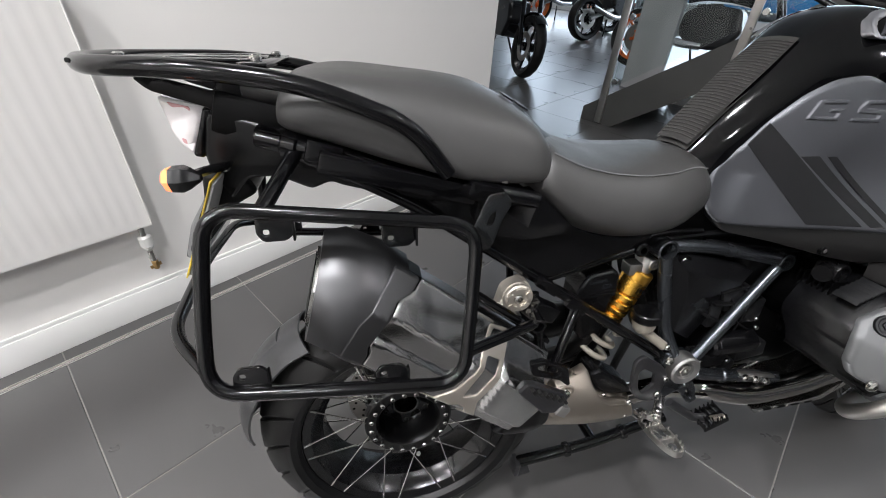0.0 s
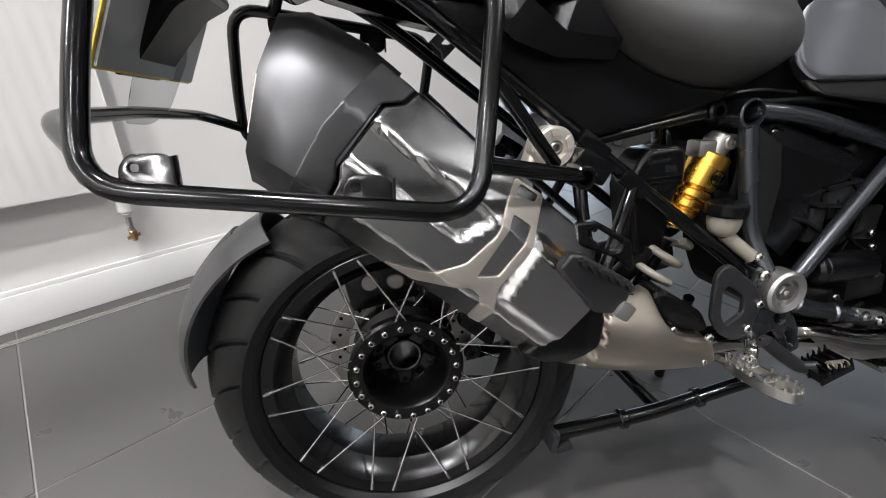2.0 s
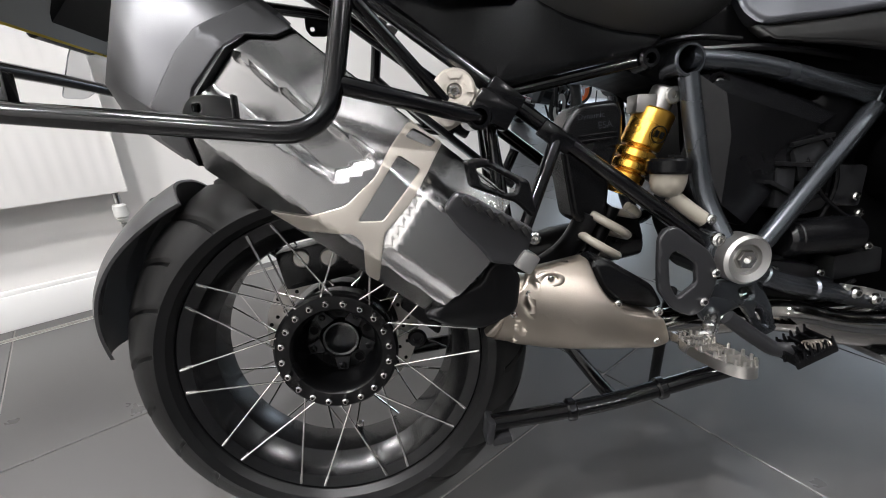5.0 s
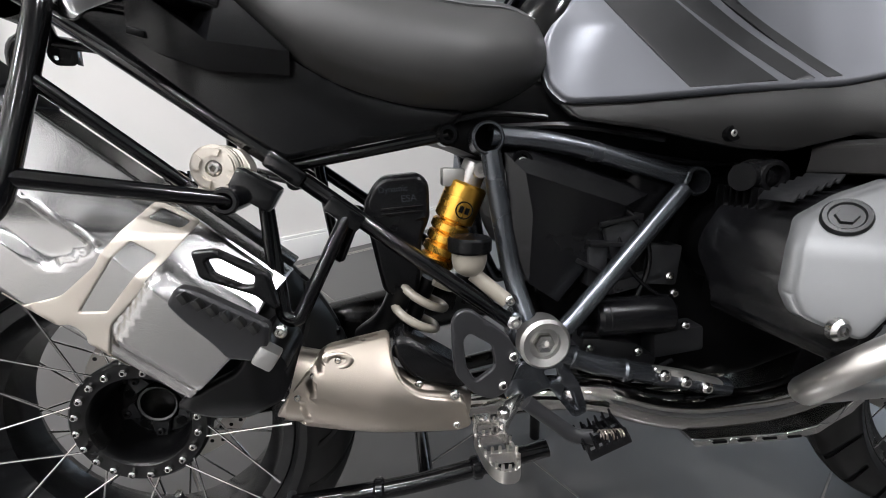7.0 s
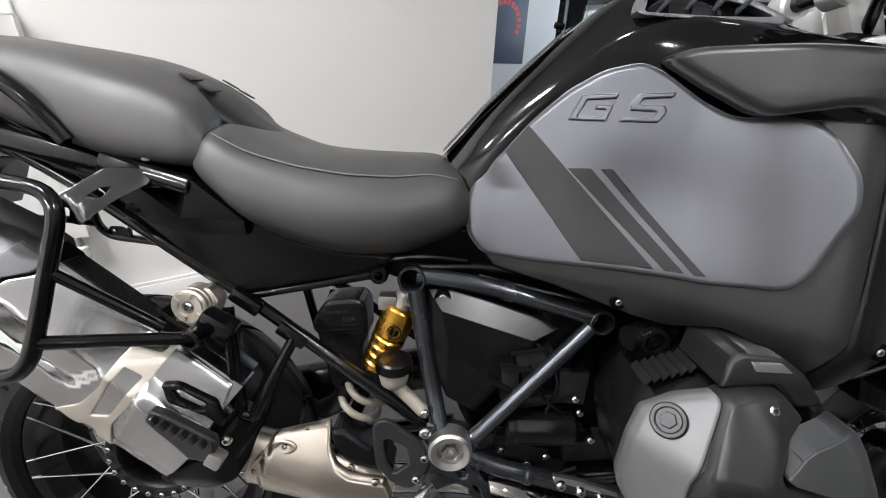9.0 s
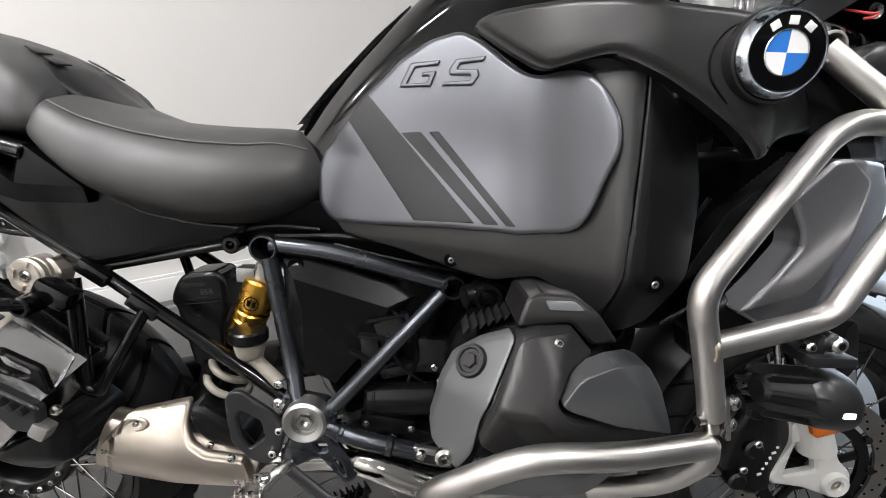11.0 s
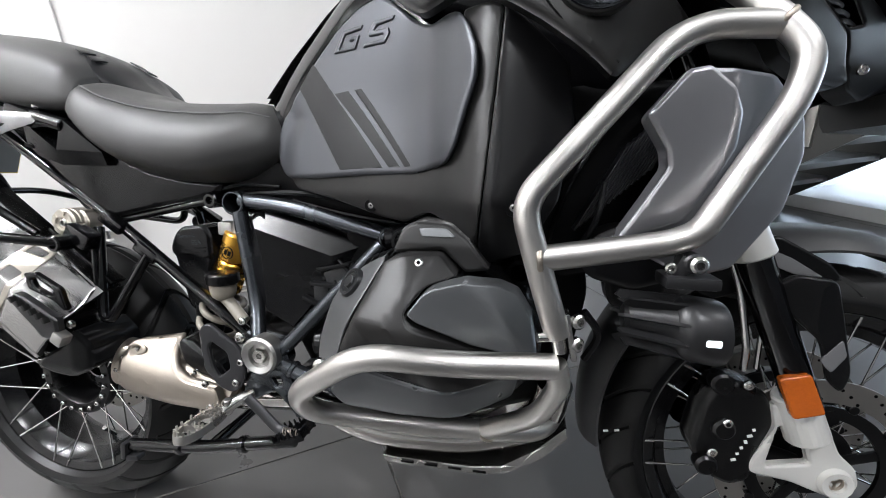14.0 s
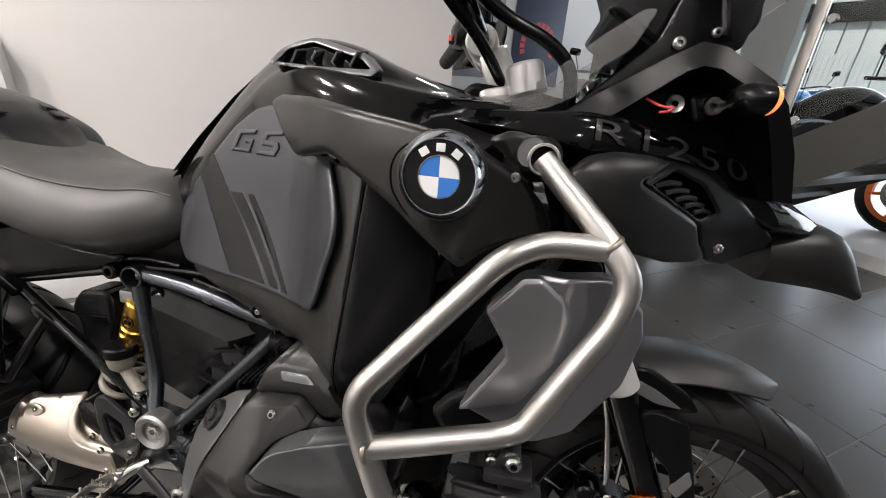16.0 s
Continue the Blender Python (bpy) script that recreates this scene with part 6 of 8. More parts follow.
def wing_in(bm):
    panel(bm, [(1.124, 0.849), (1.157, 0.890), (1.176, 0.893), (1.200, 0.874), (1.213, 0.851), (1.213, 0.818), (1.172, 0.742), (1.106, 0.716), (1.150, 0.797), (1.146, 0.815)], lambda x, z: f_wing(x, z) - 0.013, 0.018, 0.005, 0.012, 0.004)


both("winglet_blade", M_WING, wing_in, "raised blade of the winglet", sharp=40)


def wing_low(bm):
    panel(bm, [(1.070, 0.692), (1.09, 0.718), (1.118, 0.730), (1.18, 0.724), (1.235, 0.712), (1.215, 0.672), (1.14, 0.652), (1.085, 0.668)], lambda x, z: -0.275 + 0.2 * (x - 1.1), 0.06, 0.012, 0.018, 0.012)
    panel(bm, [(1.115, 0.66), (1.165, 0.70), (1.20, 0.64), (1.16, 0.60), (1.125, 0.615)], -0.20, 0.04, 0.008, 0.02, 0.01)


both("radiator_shell", M_GRAIN, wing_low, "black radiator shell")
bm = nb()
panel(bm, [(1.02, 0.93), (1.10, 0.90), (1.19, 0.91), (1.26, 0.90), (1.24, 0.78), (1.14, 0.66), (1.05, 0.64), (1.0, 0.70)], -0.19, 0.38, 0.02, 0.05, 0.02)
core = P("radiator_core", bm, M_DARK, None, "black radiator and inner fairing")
bm = nb()
for i in range(14):
    box(bm, (1.10 + i * 0.0065, -0.205, 0.77 + i * 0.006), (0.0025, 0.03, 0.12), pose(0, 0, 0, 0, 28, 0), 0.0006)
each("radiator_fin", bm, M_ENGD, core)
for pts in ([(1.04, -0.21, 0.70), (1.06, -0.23, 0.78), (1.10, -0.22, 0.84)], [(1.05, -0.24, 0.68), (1.09, -0.26, 0.72), (1.10, -0.25, 0.78)], [(1.07, -0.36, 0.655), (1.09, -0.355, 0.63), (1.075, -0.35, 0.60)]):
    bm = nb()
    tube(bm, pts, 0.004, 0.04, seg=8)
    P("cable", bm, M_BLACK)

# ---- auxiliary light ----
def aux(bm):
    rings = []
    for x, r in ((1.112, 0.012), (1.116, 0.017), (1.140, 0.020), (1.160, 0.024), (1.166, 0.031), (1.176, 0.0335), (1.200, 0.0335), (1.206, 0.031), (1.206, 0.026), (1.199, 0.024)):
        rings.append([bm.verts.new((x, -0.335 + r * math.cos(w), 0.640 + r * math.sin(w) - 0.12 * (x - 1.15))) for w in [2 * math.pi * i / 28 for i in range(28)]])
    ring_faces(bm, rings)


def aux_fins(bm):
    for k in range(9):
        a = radians(-160 + 40 * k)
        for x0, x1, r0, r1 in ((1.104 + 0.006 * (k % 2), 1.168, 0.028, 0.032),):
            d = Vector((0, math.cos(a), math.sin(a)))
            side = Vector((0, -math.sin(a), math.cos(a))) * 0.0016
            prof = [(x0, 0.022), (x0 + 0.004, r0), (x1, r1), (x1, 0.014), (x0 + 0.02, 0.012)]
            ring_faces(bm, [[bm.verts.new(Vector((x, -0.335, 0.640 - 0.12 * (x - 1.15))) + d * r + side * w) for x, r in prof] for w in (-1, 1)])


al = both("auxiliary_lamp", M_LAMPB, aux, "black finned auxiliary lamp")
both("lamp_fin", M_LAMPB, aux_fins, split=True)
bm = nb()
box(bm, (1.188, -0.3665, 0.634), (0.014, 0.006, 0.007), pose(0, 0, 0, 0, 0, 0), 0.002)
part("side_led", bm, M_LED, al, "small lit white marker")
bm = nb()
lathe(bm, [(0.0001, -0.004), (0.027, -0.002), (0.027, 0.004), (0.0001, 0.004)], (0, 0, 0), 28)
ln = part("lamp_lens", bm, M_LAMPW, al)
ln.matrix_basis = pose(1.201, -0.335, 0.634, 0, 0, 90)
bm = nb()
box(bm, (1.168, -0.340, 0.688), (0.05, 0.04, 0.012), bevel=0.004)
box(bm, (1.160, -0.342, 0.700), (0.014, 0.016, 0.026), pose(0, 0, 0, 0, 25, 0), 0.003)
cyl(bm, (1.170, -0.352, 0.706), (1.17, -0.32, 0.706), 0.010, seg=16, bevel=0.002)
part("lamp_bracket", bm, M_LAMPB, al)
bm = nb()
bolt(bm, (1.172, -0.352, 0.706), 0.0085, 0.007)
bolt(bm, (1.150, -0.346, 0.700), 0.006, 0.005)
part("bracket_screw", bm, M_STEEL, al)

# ---- front wheel, fork and brake ----
front = spoked_wheel("front_wheel", (FX, 0, FZ), 0.326, 0.058, 0.064, 0.256, 0.047, 0.058, 0.040, 10, 24, "front wheel with black rim and bright wire spokes")
bm = nb()
lathe(bm, [(0.014, -0.060), (0.030, -0.060), (0.034, -0.052), (0.034, -0.044), (0.064, -0.044), (0.064, -0.034), (0.028, -0.028), (0.028, 0.028), (0.064, 0.034), (0.064, 0.044), (0.034, 0.044), (0.034, 0.052), (0.030, 0.060), (0.014, 0.060)], (FX, 0, FZ), 48, closed=True)
part("hub", bm, M_HUB, front)
for s in (-1, 1):
    bm = nb()
    lathe(bm, [(0.116, s * 0.063), (0.1525, s * 0.063), (0.1525, s * 0.068), (0.116, s * 0.068)], (FX, 0, FZ), 80, closed=True)
    fd = part("brake_disc", bm, M_DISC, front, "drilled front brake disc")
    # dark plugs in place of drilled holes, for the shade inside them
    bm = nb()
    for k in range(60):
        a, r = radians(6 * k), (0.122, 0.131, 0.139, 0.146)[k % 4]
        cyl(bm, (FX + r * math.cos(a), s * 0.0625, FZ + r * math.sin(a)), (FX + r * math.cos(a), s * 0.0685, FZ + r * math.sin(a)), 0.0026, seg=10)
    tagged(part("disc_drilling", bm, M_DARK, fd), kind="stuff")
    bm = nb()
    lathe(bm, [(0.088, s * 0.058), (0.108, s * 0.058), (0.108, s * 0.065), (0.088, s * 0.065)], (FX, 0, FZ), 60, closed=True)
    for k in range(5):
        a = radians(72 * k + 20)
        box(bm, (FX + 0.065 * math.cos(a), s * 0.060, FZ + 0.065 * math.sin(a)), (0.07, 0.007, 0.016), pose(0, 0, 0, 0, -math.degrees(a), 0), 0.002)
    for k in range(10):
        a = radians(36 * k)
        cyl(bm, (FX + 0.112 * math.cos(a), s * 0.060, FZ + 0.112 * math.sin(a)), (FX + 0.112 * math.cos(a), s * 0.070, FZ + 0.112 * math.sin(a)), 0.0075, seg=12, bevel=0.001)
    part("disc_carrier", bm, M_HUB, fd)


def fork_axis(z):
    return 1.335 + (0.678 - z) * 0.424


def fork_upper(bm):
    cyl(bm, (fork_axis(0.45), -0.108, 0.45), (fork_axis(1.03), -0.104, 1.03), 0.0240, seg=28)


both("fork_tube", M_GLOSSB, fork_upper, "gloss black fork tube")


def fork_collar(bm):
    cyl(bm, (fork_axis(0.675), -0.108, 0.675), (fork_axis(0.725), -0.108, 0.725), 0.030, 0.027, seg=28, bevel=0.003)


both("fork_collar", M_WHITE, fork_collar, "white fork collar")


def slid(bm, build):
    """The slider sits a little further back and up the fork."""
    build(bm)
    bmesh.ops.translate(bm, vec=(-0.008, 0.008, 0.006), verts=bm.verts)


def fork_lower(bm):
    panel(bm, [(1.400, 0.440), (1.458, 0.462), (1.488, 0.395), (1.500, 0.370), (1.525, 0.348), (1.532, 0.322), (1.520, 0.303), (1.49, 0.298), (1.44, 0.315), (1.384, 0.322), (1.380, 0.338), (1.410, 0.402)], -0.116, 0.016, 0.005, 0.012, 0.008,
          holes=([(1.413, 0.408), (1.450, 0.386), (1.462, 0.350), (1.402, 0.337)],))
    cyl(bm, (fork_axis(0.39), -0.108, 0.39), (fork_axis(0.462), -0.108, 0.462), 0.030, 0.029, seg=28, bevel=0.003)


flw = both("fork_slider", M_WHITE, lambda bm: slid(bm, fork_lower), "white painted fork slider with an open triangular web")
bm = nb()
lathe(bm, [(0.012, -0.116), (0.021, -0.117), (0.024, -0.113), (0.024, -0.08), (0.012, -0.08)], (1.490, 0, 0.331), 32, closed=True)
part("axle_boss", bm, M_WHITE, flw)
bm = nb()
lathe(bm, [(0.008, -0.110), (0.0125, -0.110), (0.0125, -0.06), (0.008, -0.06)], (1.490, 0, 0.331), 24, closed=True)
for k in range(3):
    a = radians(120 * k + 30)
    box(bm, (1.490 + 0.006 * math.cos(a), -0.104, 0.331 + 0.006 * math.sin(a)), (0.014, 0.01, 0.004), pose(0, 0, 0, 0, -math.degrees(a), 0))
part("axle_end", bm, M_CAT, flw)


def refl(bm):
    panel(bm, [(1.377, 0.504), (1.416, 0.515), (1.443, 0.456), (1.403, 0.443)], -0.140, 0.012, 0.003, 0.02, 0.006)


both("reflector", M_AMBER, refl, "amber side reflector")


def caliper(bm):
    panel(bm, [(1.315, 0.476), (1.345, 0.480), (1.385, 0.462), (1.405, 0.430), (1.408, 0.40), (1.385, 0.350), (1.382, 0.310), (1.345, 0.300), (1.315, 0.312), (1.287, 0.355), (1.297, 0.430)], lambda x, z: -0.098 - 0.01 * math.sin((x - 1.29) * 30), 0.05, 0.010, 0.014, 0.012)


def caliper_bosses(bm):
    for c in ((1.318, 0.475), (1.328, 0.400), (1.310, 0.335)):
        cyl(bm, (c[0], -0.116, c[1]), (c[0], -0.09, c[1]), 0.017, seg=22, bevel=0.004)


both("caliper_boss", M_HUB, caliper_bosses, split=True)
cal = both("brake_caliper", M_HUB, caliper, "black front brake caliper with a white mark")
bm = nb()
for x, z in ((1.352, 0.478), (1.331, 0.412), (1.315, 0.360)):
    bolt(bm, (x, -0.112, z), 0.0075, 0.005)
each("caliper_screw", bm, M_STEEL, cal)
bm = nb()
for i, (w, h) in enumerate(((0.0075, 0.0042), (0.0045, 0.0035), (0.0045, 0.0042), (0.0045, 0.0055), (0.0075, 0.0042), (0.0045, 0.0042))):
    p = Vector((1.345, 0, 0.345)).lerp(Vector((1.372, 0, 0.410)), (i + 0.5) / 6)
    box(bm, (p.x, -0.1105, p.z), (w, 0.0012, h), pose(0, 0, 0, 0, -20, 0))
each("caliper_mark", bm, M_EMW, cal, "row of plain white bars")
bm = nb()
tube(bm, [(1.345, -0.105, 0.500), (1.342, -0.115, 0.53), (1.330, -0.10, 0.62), (1.30, -0.07, 0.72)], 0.0055, 0.03, seg=10)
tube(bm, [(1.365, -0.10, 0.50), (1.372, -0.085, 0.60), (1.36, -0.06, 0.70)], 0.004, 0.03, seg=8)
each("brake_hose", bm, M_STEEL, bike, "steel-braided brake hose")
bm = nb()
panel(bm, [(1.355, 0.625), (1.385, 0.655), (1.435, 0.650), (1.452, 0.60), (1.480, 0.51), (1.470, 0.48), (1.445, 0.50), (1.425, 0.56)], lambda x, z: -0.135 + 0.3 * abs(x - 1.42), 0.008, 0.004, 0.016, 0.012)
fg = P("fork_guard", bm, M_GRAIN, None, "black plastic fork guard")
bm = nb()
panel(bm, [(1.425, 0.535), (1.455, 0.565), (1.466, 0.54), (1.445, 0.515)], lambda x, z: -0.1365 + 0.3 * abs(x - 1.42), 0.003, 0.001, 0.02, 0.006)
part("guard_mark", bm, M_DECAL, fg)
# front mudguard
bm = nb()
shell(bm, (FX, 0, FZ), 181, 70, lambda k: 0.366 + 0.034 * math.sin(math.pi * min(1, k * 0.95)) - 0.012 * max(0.0, k - 0.8), lambda k: 0.074 * math.sqrt(max(0.02, 1 - max(0.0, (k - 0.70) / 0.30) ** 2.4)), lambda k: 0.040 - 0.016 * abs(2 * k - 1), n=56)
mg = P("front_mudguard", bm, M_GUARD, None, "dark grey moulded front mudguard")
bm = nb()
panel(bm, [(1.335, 0.690), (1.375, 0.705), (1.45, 0.665), (1.47, 0.64), (1.42, 0.635), (1.36, 0.625), (1.30, 0.60), (1.27, 0.615)], lambda x, z: -0.088, 0.02, 0.005, 0.02, 0.012)
part("mudguard_side", bm, M_GRAIN, mg)
bm = nb()
panel(bm, [(1.350, 0.690), (1.395, 0.672), (1.44, 0.645), (1.40, 0.648), (1.36, 0.665)], -0.091, 0.003, 0.001, 0.02, 0.006)
part("mudguard_trim", bm, M_DECAL, mg)
bm = nb()
for i in range(2):
    box(bm, (1.163 + i * 0.018, -0.0735, 0.352 + i * 0.003), (0.008, 0.0015, 0.0035), pose(0, 0, 0, 0, -12, 0))
each("mudguard_mark", bm, M_EMW, mg, "small plain white bars")

# ---- nose ----
def f_nose(x, z):
    return soft_table(x, [1.16, 1.22, 1.27, 1.33, 1.40, 1.48], [-0.283, -0.288, -0.267, -0.225, -0.172, -0.115], 0.012) + 0.9 * soft(z - 1.003, 0.012) + 0.55 * soft(0.940 - z, 0.02)


def f_beak(x, z):
    crest = lerp_table(x, [1.05, 1.21, 1.26, 1.35, 1.42, 1.48, 1.6], [1.045, 1.051, 1.048, 1.030, 1.006, 0.975, 0.930])
    return soft_table(x, [1.0, 1.1, 1.22, 1.34, 1.42, 1.5, 1.6], [-0.165, -0.190, -0.206, -0.176, -0.147, -0.112, -0.035], 0.02) + 1.3 * soft(z - crest, 0.010)


def nose(bm):
    panel(bm, [(1.185, 0.985), (1.192, 0.998), (1.212, 1.014), (1.240, 1.021), (1.276, 1.020), (1.302, 1.015), (1.264, 0.992), (1.350, 0.950), (1.367, 0.922), (1.388, 0.903), (1.37, 0.895), (1.326, 0.898), (1.269, 0.915), (1.225, 0.955)], f_nose, 0.04, 0.006, 0.011, 0.006)


ns = both("nose_fairing", M_FAIR, nose, "dark grey grained nose side fairing", sharp=45)


def nose_frame(bm):
    panel(bm, [(1.301, 1.017), (1.342, 1.010), (1.405, 0.984), (1.490, 0.930), (1.486, 0.910), (1.430, 0.886), (1.392, 0.896), (1.367, 0.921), (1.352, 0.949), (1.266, 0.992)], lambda x, z: f_nose(x, z) + 0.002, 0.05, 0.005, 0.012, 0.006,
          holes=([(1.278, 0.991), (1.306, 1.006), (1.345, 0.993), (1.379, 0.962), (1.352, 0.954)],))


nf = both("nose_intake", M_GRAIN, nose_frame, "black air intake surround beside the beak", sharp=45)


# near-black sheet: the intake's inner shade put into the colour
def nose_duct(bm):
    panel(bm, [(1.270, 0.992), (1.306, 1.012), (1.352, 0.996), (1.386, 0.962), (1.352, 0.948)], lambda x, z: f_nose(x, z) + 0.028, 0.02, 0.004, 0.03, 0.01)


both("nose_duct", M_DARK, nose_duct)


def nose_grille(bm):
    for i in range(5):
        a = Vector((1.284 + i * 0.0155, 0, 0.989 - i * 0.0070))
        b = a + Vector((0.034 - 0.002 * i, 0, 0.004 - 0.001 * i))
        pts = [(p.x, f_nose(p.x, p.z) + 0.014, p.z) for p in (a, (a + b) / 2 + Vector((0, 0, 0.003)), b)]
        tube(bm, pts, 0.0018, 0.02, seg=6, flat=1.8)


both("grille_bar", M_CAP, nose_grille, split=True)
bm = nb()
bolt(bm, (1.398, f_nose(1.398, 0.916) - 0.002, 0.916), 0.0062, 0.004)
part("nose_screw", bm, M_STEEL, nf)


def beak_upper(bm):
    panel(bm, [(1.045, 1.058), (1.12, 1.060), (1.210, 1.064), (1.260, 1.061), (1.346, 1.044), (1.419, 1.020), (1.478, 0.989), (1.60, 0.940), (1.600, 0.925), (1.48, 0.940), (1.40, 0.975), (1.30, 0.998), (1.201, 1.020), (1.12, 1.034), (1.05, 1.040)], f_beak, 0.03, 0.004, 0.011, 0.006)


bk = both("beak_side", M_GLOSSB, beak_upper, "gloss black beak side panel", sharp=50)
# lettering bent over the panel
lettering = words("model_lettering", "R1250", 0.036, pose(0, 0, 0), M_CAP, bk, 0.0, 0.0, 1.16)
bm = nb()
bm.from_mesh(lettering.data)
bmesh.ops.remove_doubles(bm, verts=bm.verts[:], dist=0.00002)
bmesh.ops.subdivide_edges(bm, edges=bm.edges[:], cuts=3, use_grid_fill=True)
bmesh.ops.triangulate(bm, faces=bm.faces[:])
bm.to_mesh(lettering.data)
for v in lettering.data.vertices:
    x0, z0 = v.co.x * 1.95, v.co.y
    x = 1.318 + x0
    z = 1.0300 - 0.170 * x0 - 0.4 * x0 * x0 + z0
    v.co = Vector((x, f_beak(x, z) - 0.0032, z))
bm = nb()
BEAK = [(1.20, [(0, 1.070), (0.08, 1.066), (0.15, 1.055), (0.17, 1.03), (0.12, 1.0)]), (1.34, [(0, 1.05), (0.08, 1.045), (0.13, 1.030), (0.145, 1.0), (0.10, 0.96)]), (1.45, [(0, 1.008), (0.07, 1.004), (0.105, 0.99), (0.11, 0.965), (0.08, 0.92)]), (1.56, [(0, 0.955), (0.03, 0.953), (0.045, 0.945), (0.05, 0.925), (0.04, 0.89)])]
P("beak", loft(bm, BEAK, 4, 3), M_BLACK, None, "black front beak", 50)
bm = nb()
TIP = [(1.50, [(0, 0.945), (0.05, 0.940), (0.085, 0.915), (0.09, 0.885), (0.07, 0.862)]), (1.575, [(0, 0.950), (0.05, 0.945), (0.075, 0.918), (0.080, 0.880), (0.065, 0.858)]), (1.62, [(0, 0.930), (0.045, 0.925), (0.065, 0.902), (0.07, 0.868), (0.06, 0.852)]), (1.648, [(0, 0.875), (0.035, 0.872), (0.055, 0.862), (0.06, 0.852), (0.05, 0.844)])]
P("beak_tip", loft(bm, TIP, 3, 2), M_FAIR, None, "dark grey grained beak tip", 30)


def visor(bm):
    facets(bm, {"a": (1.190, -0.120, 1.068), "b": (1.289, -0.166, 1.129), "c": (1.322, -0.180, 1.147), "d": (1.345, -0.188, 1.141), "e": (1.392, -0.205, 1.107), "f": (1.410, -0.205, 1.084), "g": (1.440, -0.185, 1.036), "h": (1.466, -0.160, 0.980),
                "m": (1.245, -0.150, 1.064), "n": (1.309, -0.186, 1.114), "o": (1.324, -0.192, 1.120), "p": (1.341, -0.196, 1.117), "q": (1.374, -0.208, 1.095), "r": (1.390, -0.208, 1.074), "s": (1.414, -0.190, 1.034), "t": (1.442, -0.165, 0.982)},
           ["abnm", "bcon", "cdpo", "deqp", "efrq", "fgsr", "ghts"], list("abcdefghtsrqponm"), -0.10)


both("headlight_surround", M_GRAIN, visor, "dark grey grained headlight surround", sharp=28)
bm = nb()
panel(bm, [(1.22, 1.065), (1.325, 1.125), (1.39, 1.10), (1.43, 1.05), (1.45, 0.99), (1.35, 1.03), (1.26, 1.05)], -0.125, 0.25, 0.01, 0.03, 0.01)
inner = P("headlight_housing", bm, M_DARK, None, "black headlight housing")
bm = nb()
for x, z, y in ((1.351, 1.082, -0.166), (1.311, 1.082, -0.160)):
    lathe(bm, [(0.004, y - 0.004), (0.010, y - 0.005), (0.012, y), (0.012, y + 0.012), (0.004, y + 0.012)], (x, 0, z), 20, closed=True)
each("housing_screw", bm, M_STEEL, inner)
bm = nb()
panel(bm, [(1.328, 1.092), (1.352, 1.098), (1.372, 1.082), (1.338, 1.062)], -0.162, 0.05, 0.004, 0.02, 0.006)
part("housing_lug", bm, M_BLACK, inner)
bm = nb()
tube(bm, [(1.282, -0.150, 1.087), (1.290, -0.165, 1.080), (1.300, -0.172, 1.076), (1.309, -0.172, 1.078), (1.304, -0.172, 1.072), (1.294, -0.168, 1.071)], 0.0016, 0.01, seg=6)
part("red_wires", bm, M_POSTRED, inner, "loose red wires")


def front_signal(bm):
    tube(bm, [(1.366, -0.13, 1.083), (1.364, -0.18, 1.084), (1.361, -0.215, 1.085)], 0.008, seg=14)
    rings = []
    for x, w, h in ((1.343, 0.011, 0.009), (1.350, 0.021, 0.014), (1.361, 0.026, 0.017), (1.374, 0.026, 0.016)):
        rings.append([bm.verts.new((x, -0.228 + w * math.cos(a), 1.084 + h * math.sin(a))) for a in [2 * math.pi * i / 20 for i in range(20)]])
    ring_faces(bm, rings)


fs = both("front_indicator", M_BLACK, front_signal, "black front indicator with a lit amber tip")
bm = nb()
rings = []
for x, w, h in ((1.3735, 0.0255, 0.0158), (1.379, 0.024, 0.014), (1.383, 0.014, 0.007)):
    rings.append([bm.verts.new((x, -0.228 + w * math.cos(a), 1.084 + h * math.sin(a))) for a in [2 * math.pi * i / 20 for i in range(20)]])
ring_faces(bm, rings)
part("indicator_lens", bm, M_REDL, fs, "lit amber lens")


# windscreen
def screen_side(bm):
    panel(bm, [(1.200, 1.074), (1.287, 1.156), (1.310, 1.22), (1.345, 1.29), (1.40, 1.38), (1.41, 1.27), (1.392, 1.19), (1.382, 1.150), (1.340, 1.150), (1.280, 1.116)], lambda x, z: -0.132 + 0.10 * max(0, z - 1.2), 0.006, 0.003, 0.03, 0.010)


both("screen_bracket", M_COVER, screen_side, "black windscreen mounting")
bm = nb()
for (x0, z0), (x1, z1) in zip([(1.39, 1.16), (1.36, 1.28), (1.31, 1.40), (1.25, 1.50)], [(1.36, 1.28), (1.31, 1.40), (1.25, 1.50), (1.24, 1.52)]):
    for y0, y1 in zip([-0.17, -0.10, -0.03, 0.03, 0.10], [-0.10, -0.03, 0.03, 0.10, 0.17]):
        bm.faces.new([bm.verts.new((x + 0.02 - 2.2 * y * y, y, z)) for x, y, z in ((x0, y0, z0), (x0, y1, z0), (x1, y1, z1), (x1, y0, z1))])
bmesh.ops.remove_doubles(bm, verts=bm.verts, dist=0.0005)
bmesh.ops.solidify(bm, geom=bm.faces[:], thickness=0.004)
ws = P("windscreen", bm, M_SMOKE, None, "tall smoked windscreen", 60)
bm = nb()
box(bm, (1.262, 0.0, 1.235), (0.03, 0.18, 0.115), pose(0, 0, 0, 0, -25, 0), 0.01)
P("instrument_display", bm, M_BLACK, None, "black instrument display")
bm = nb()
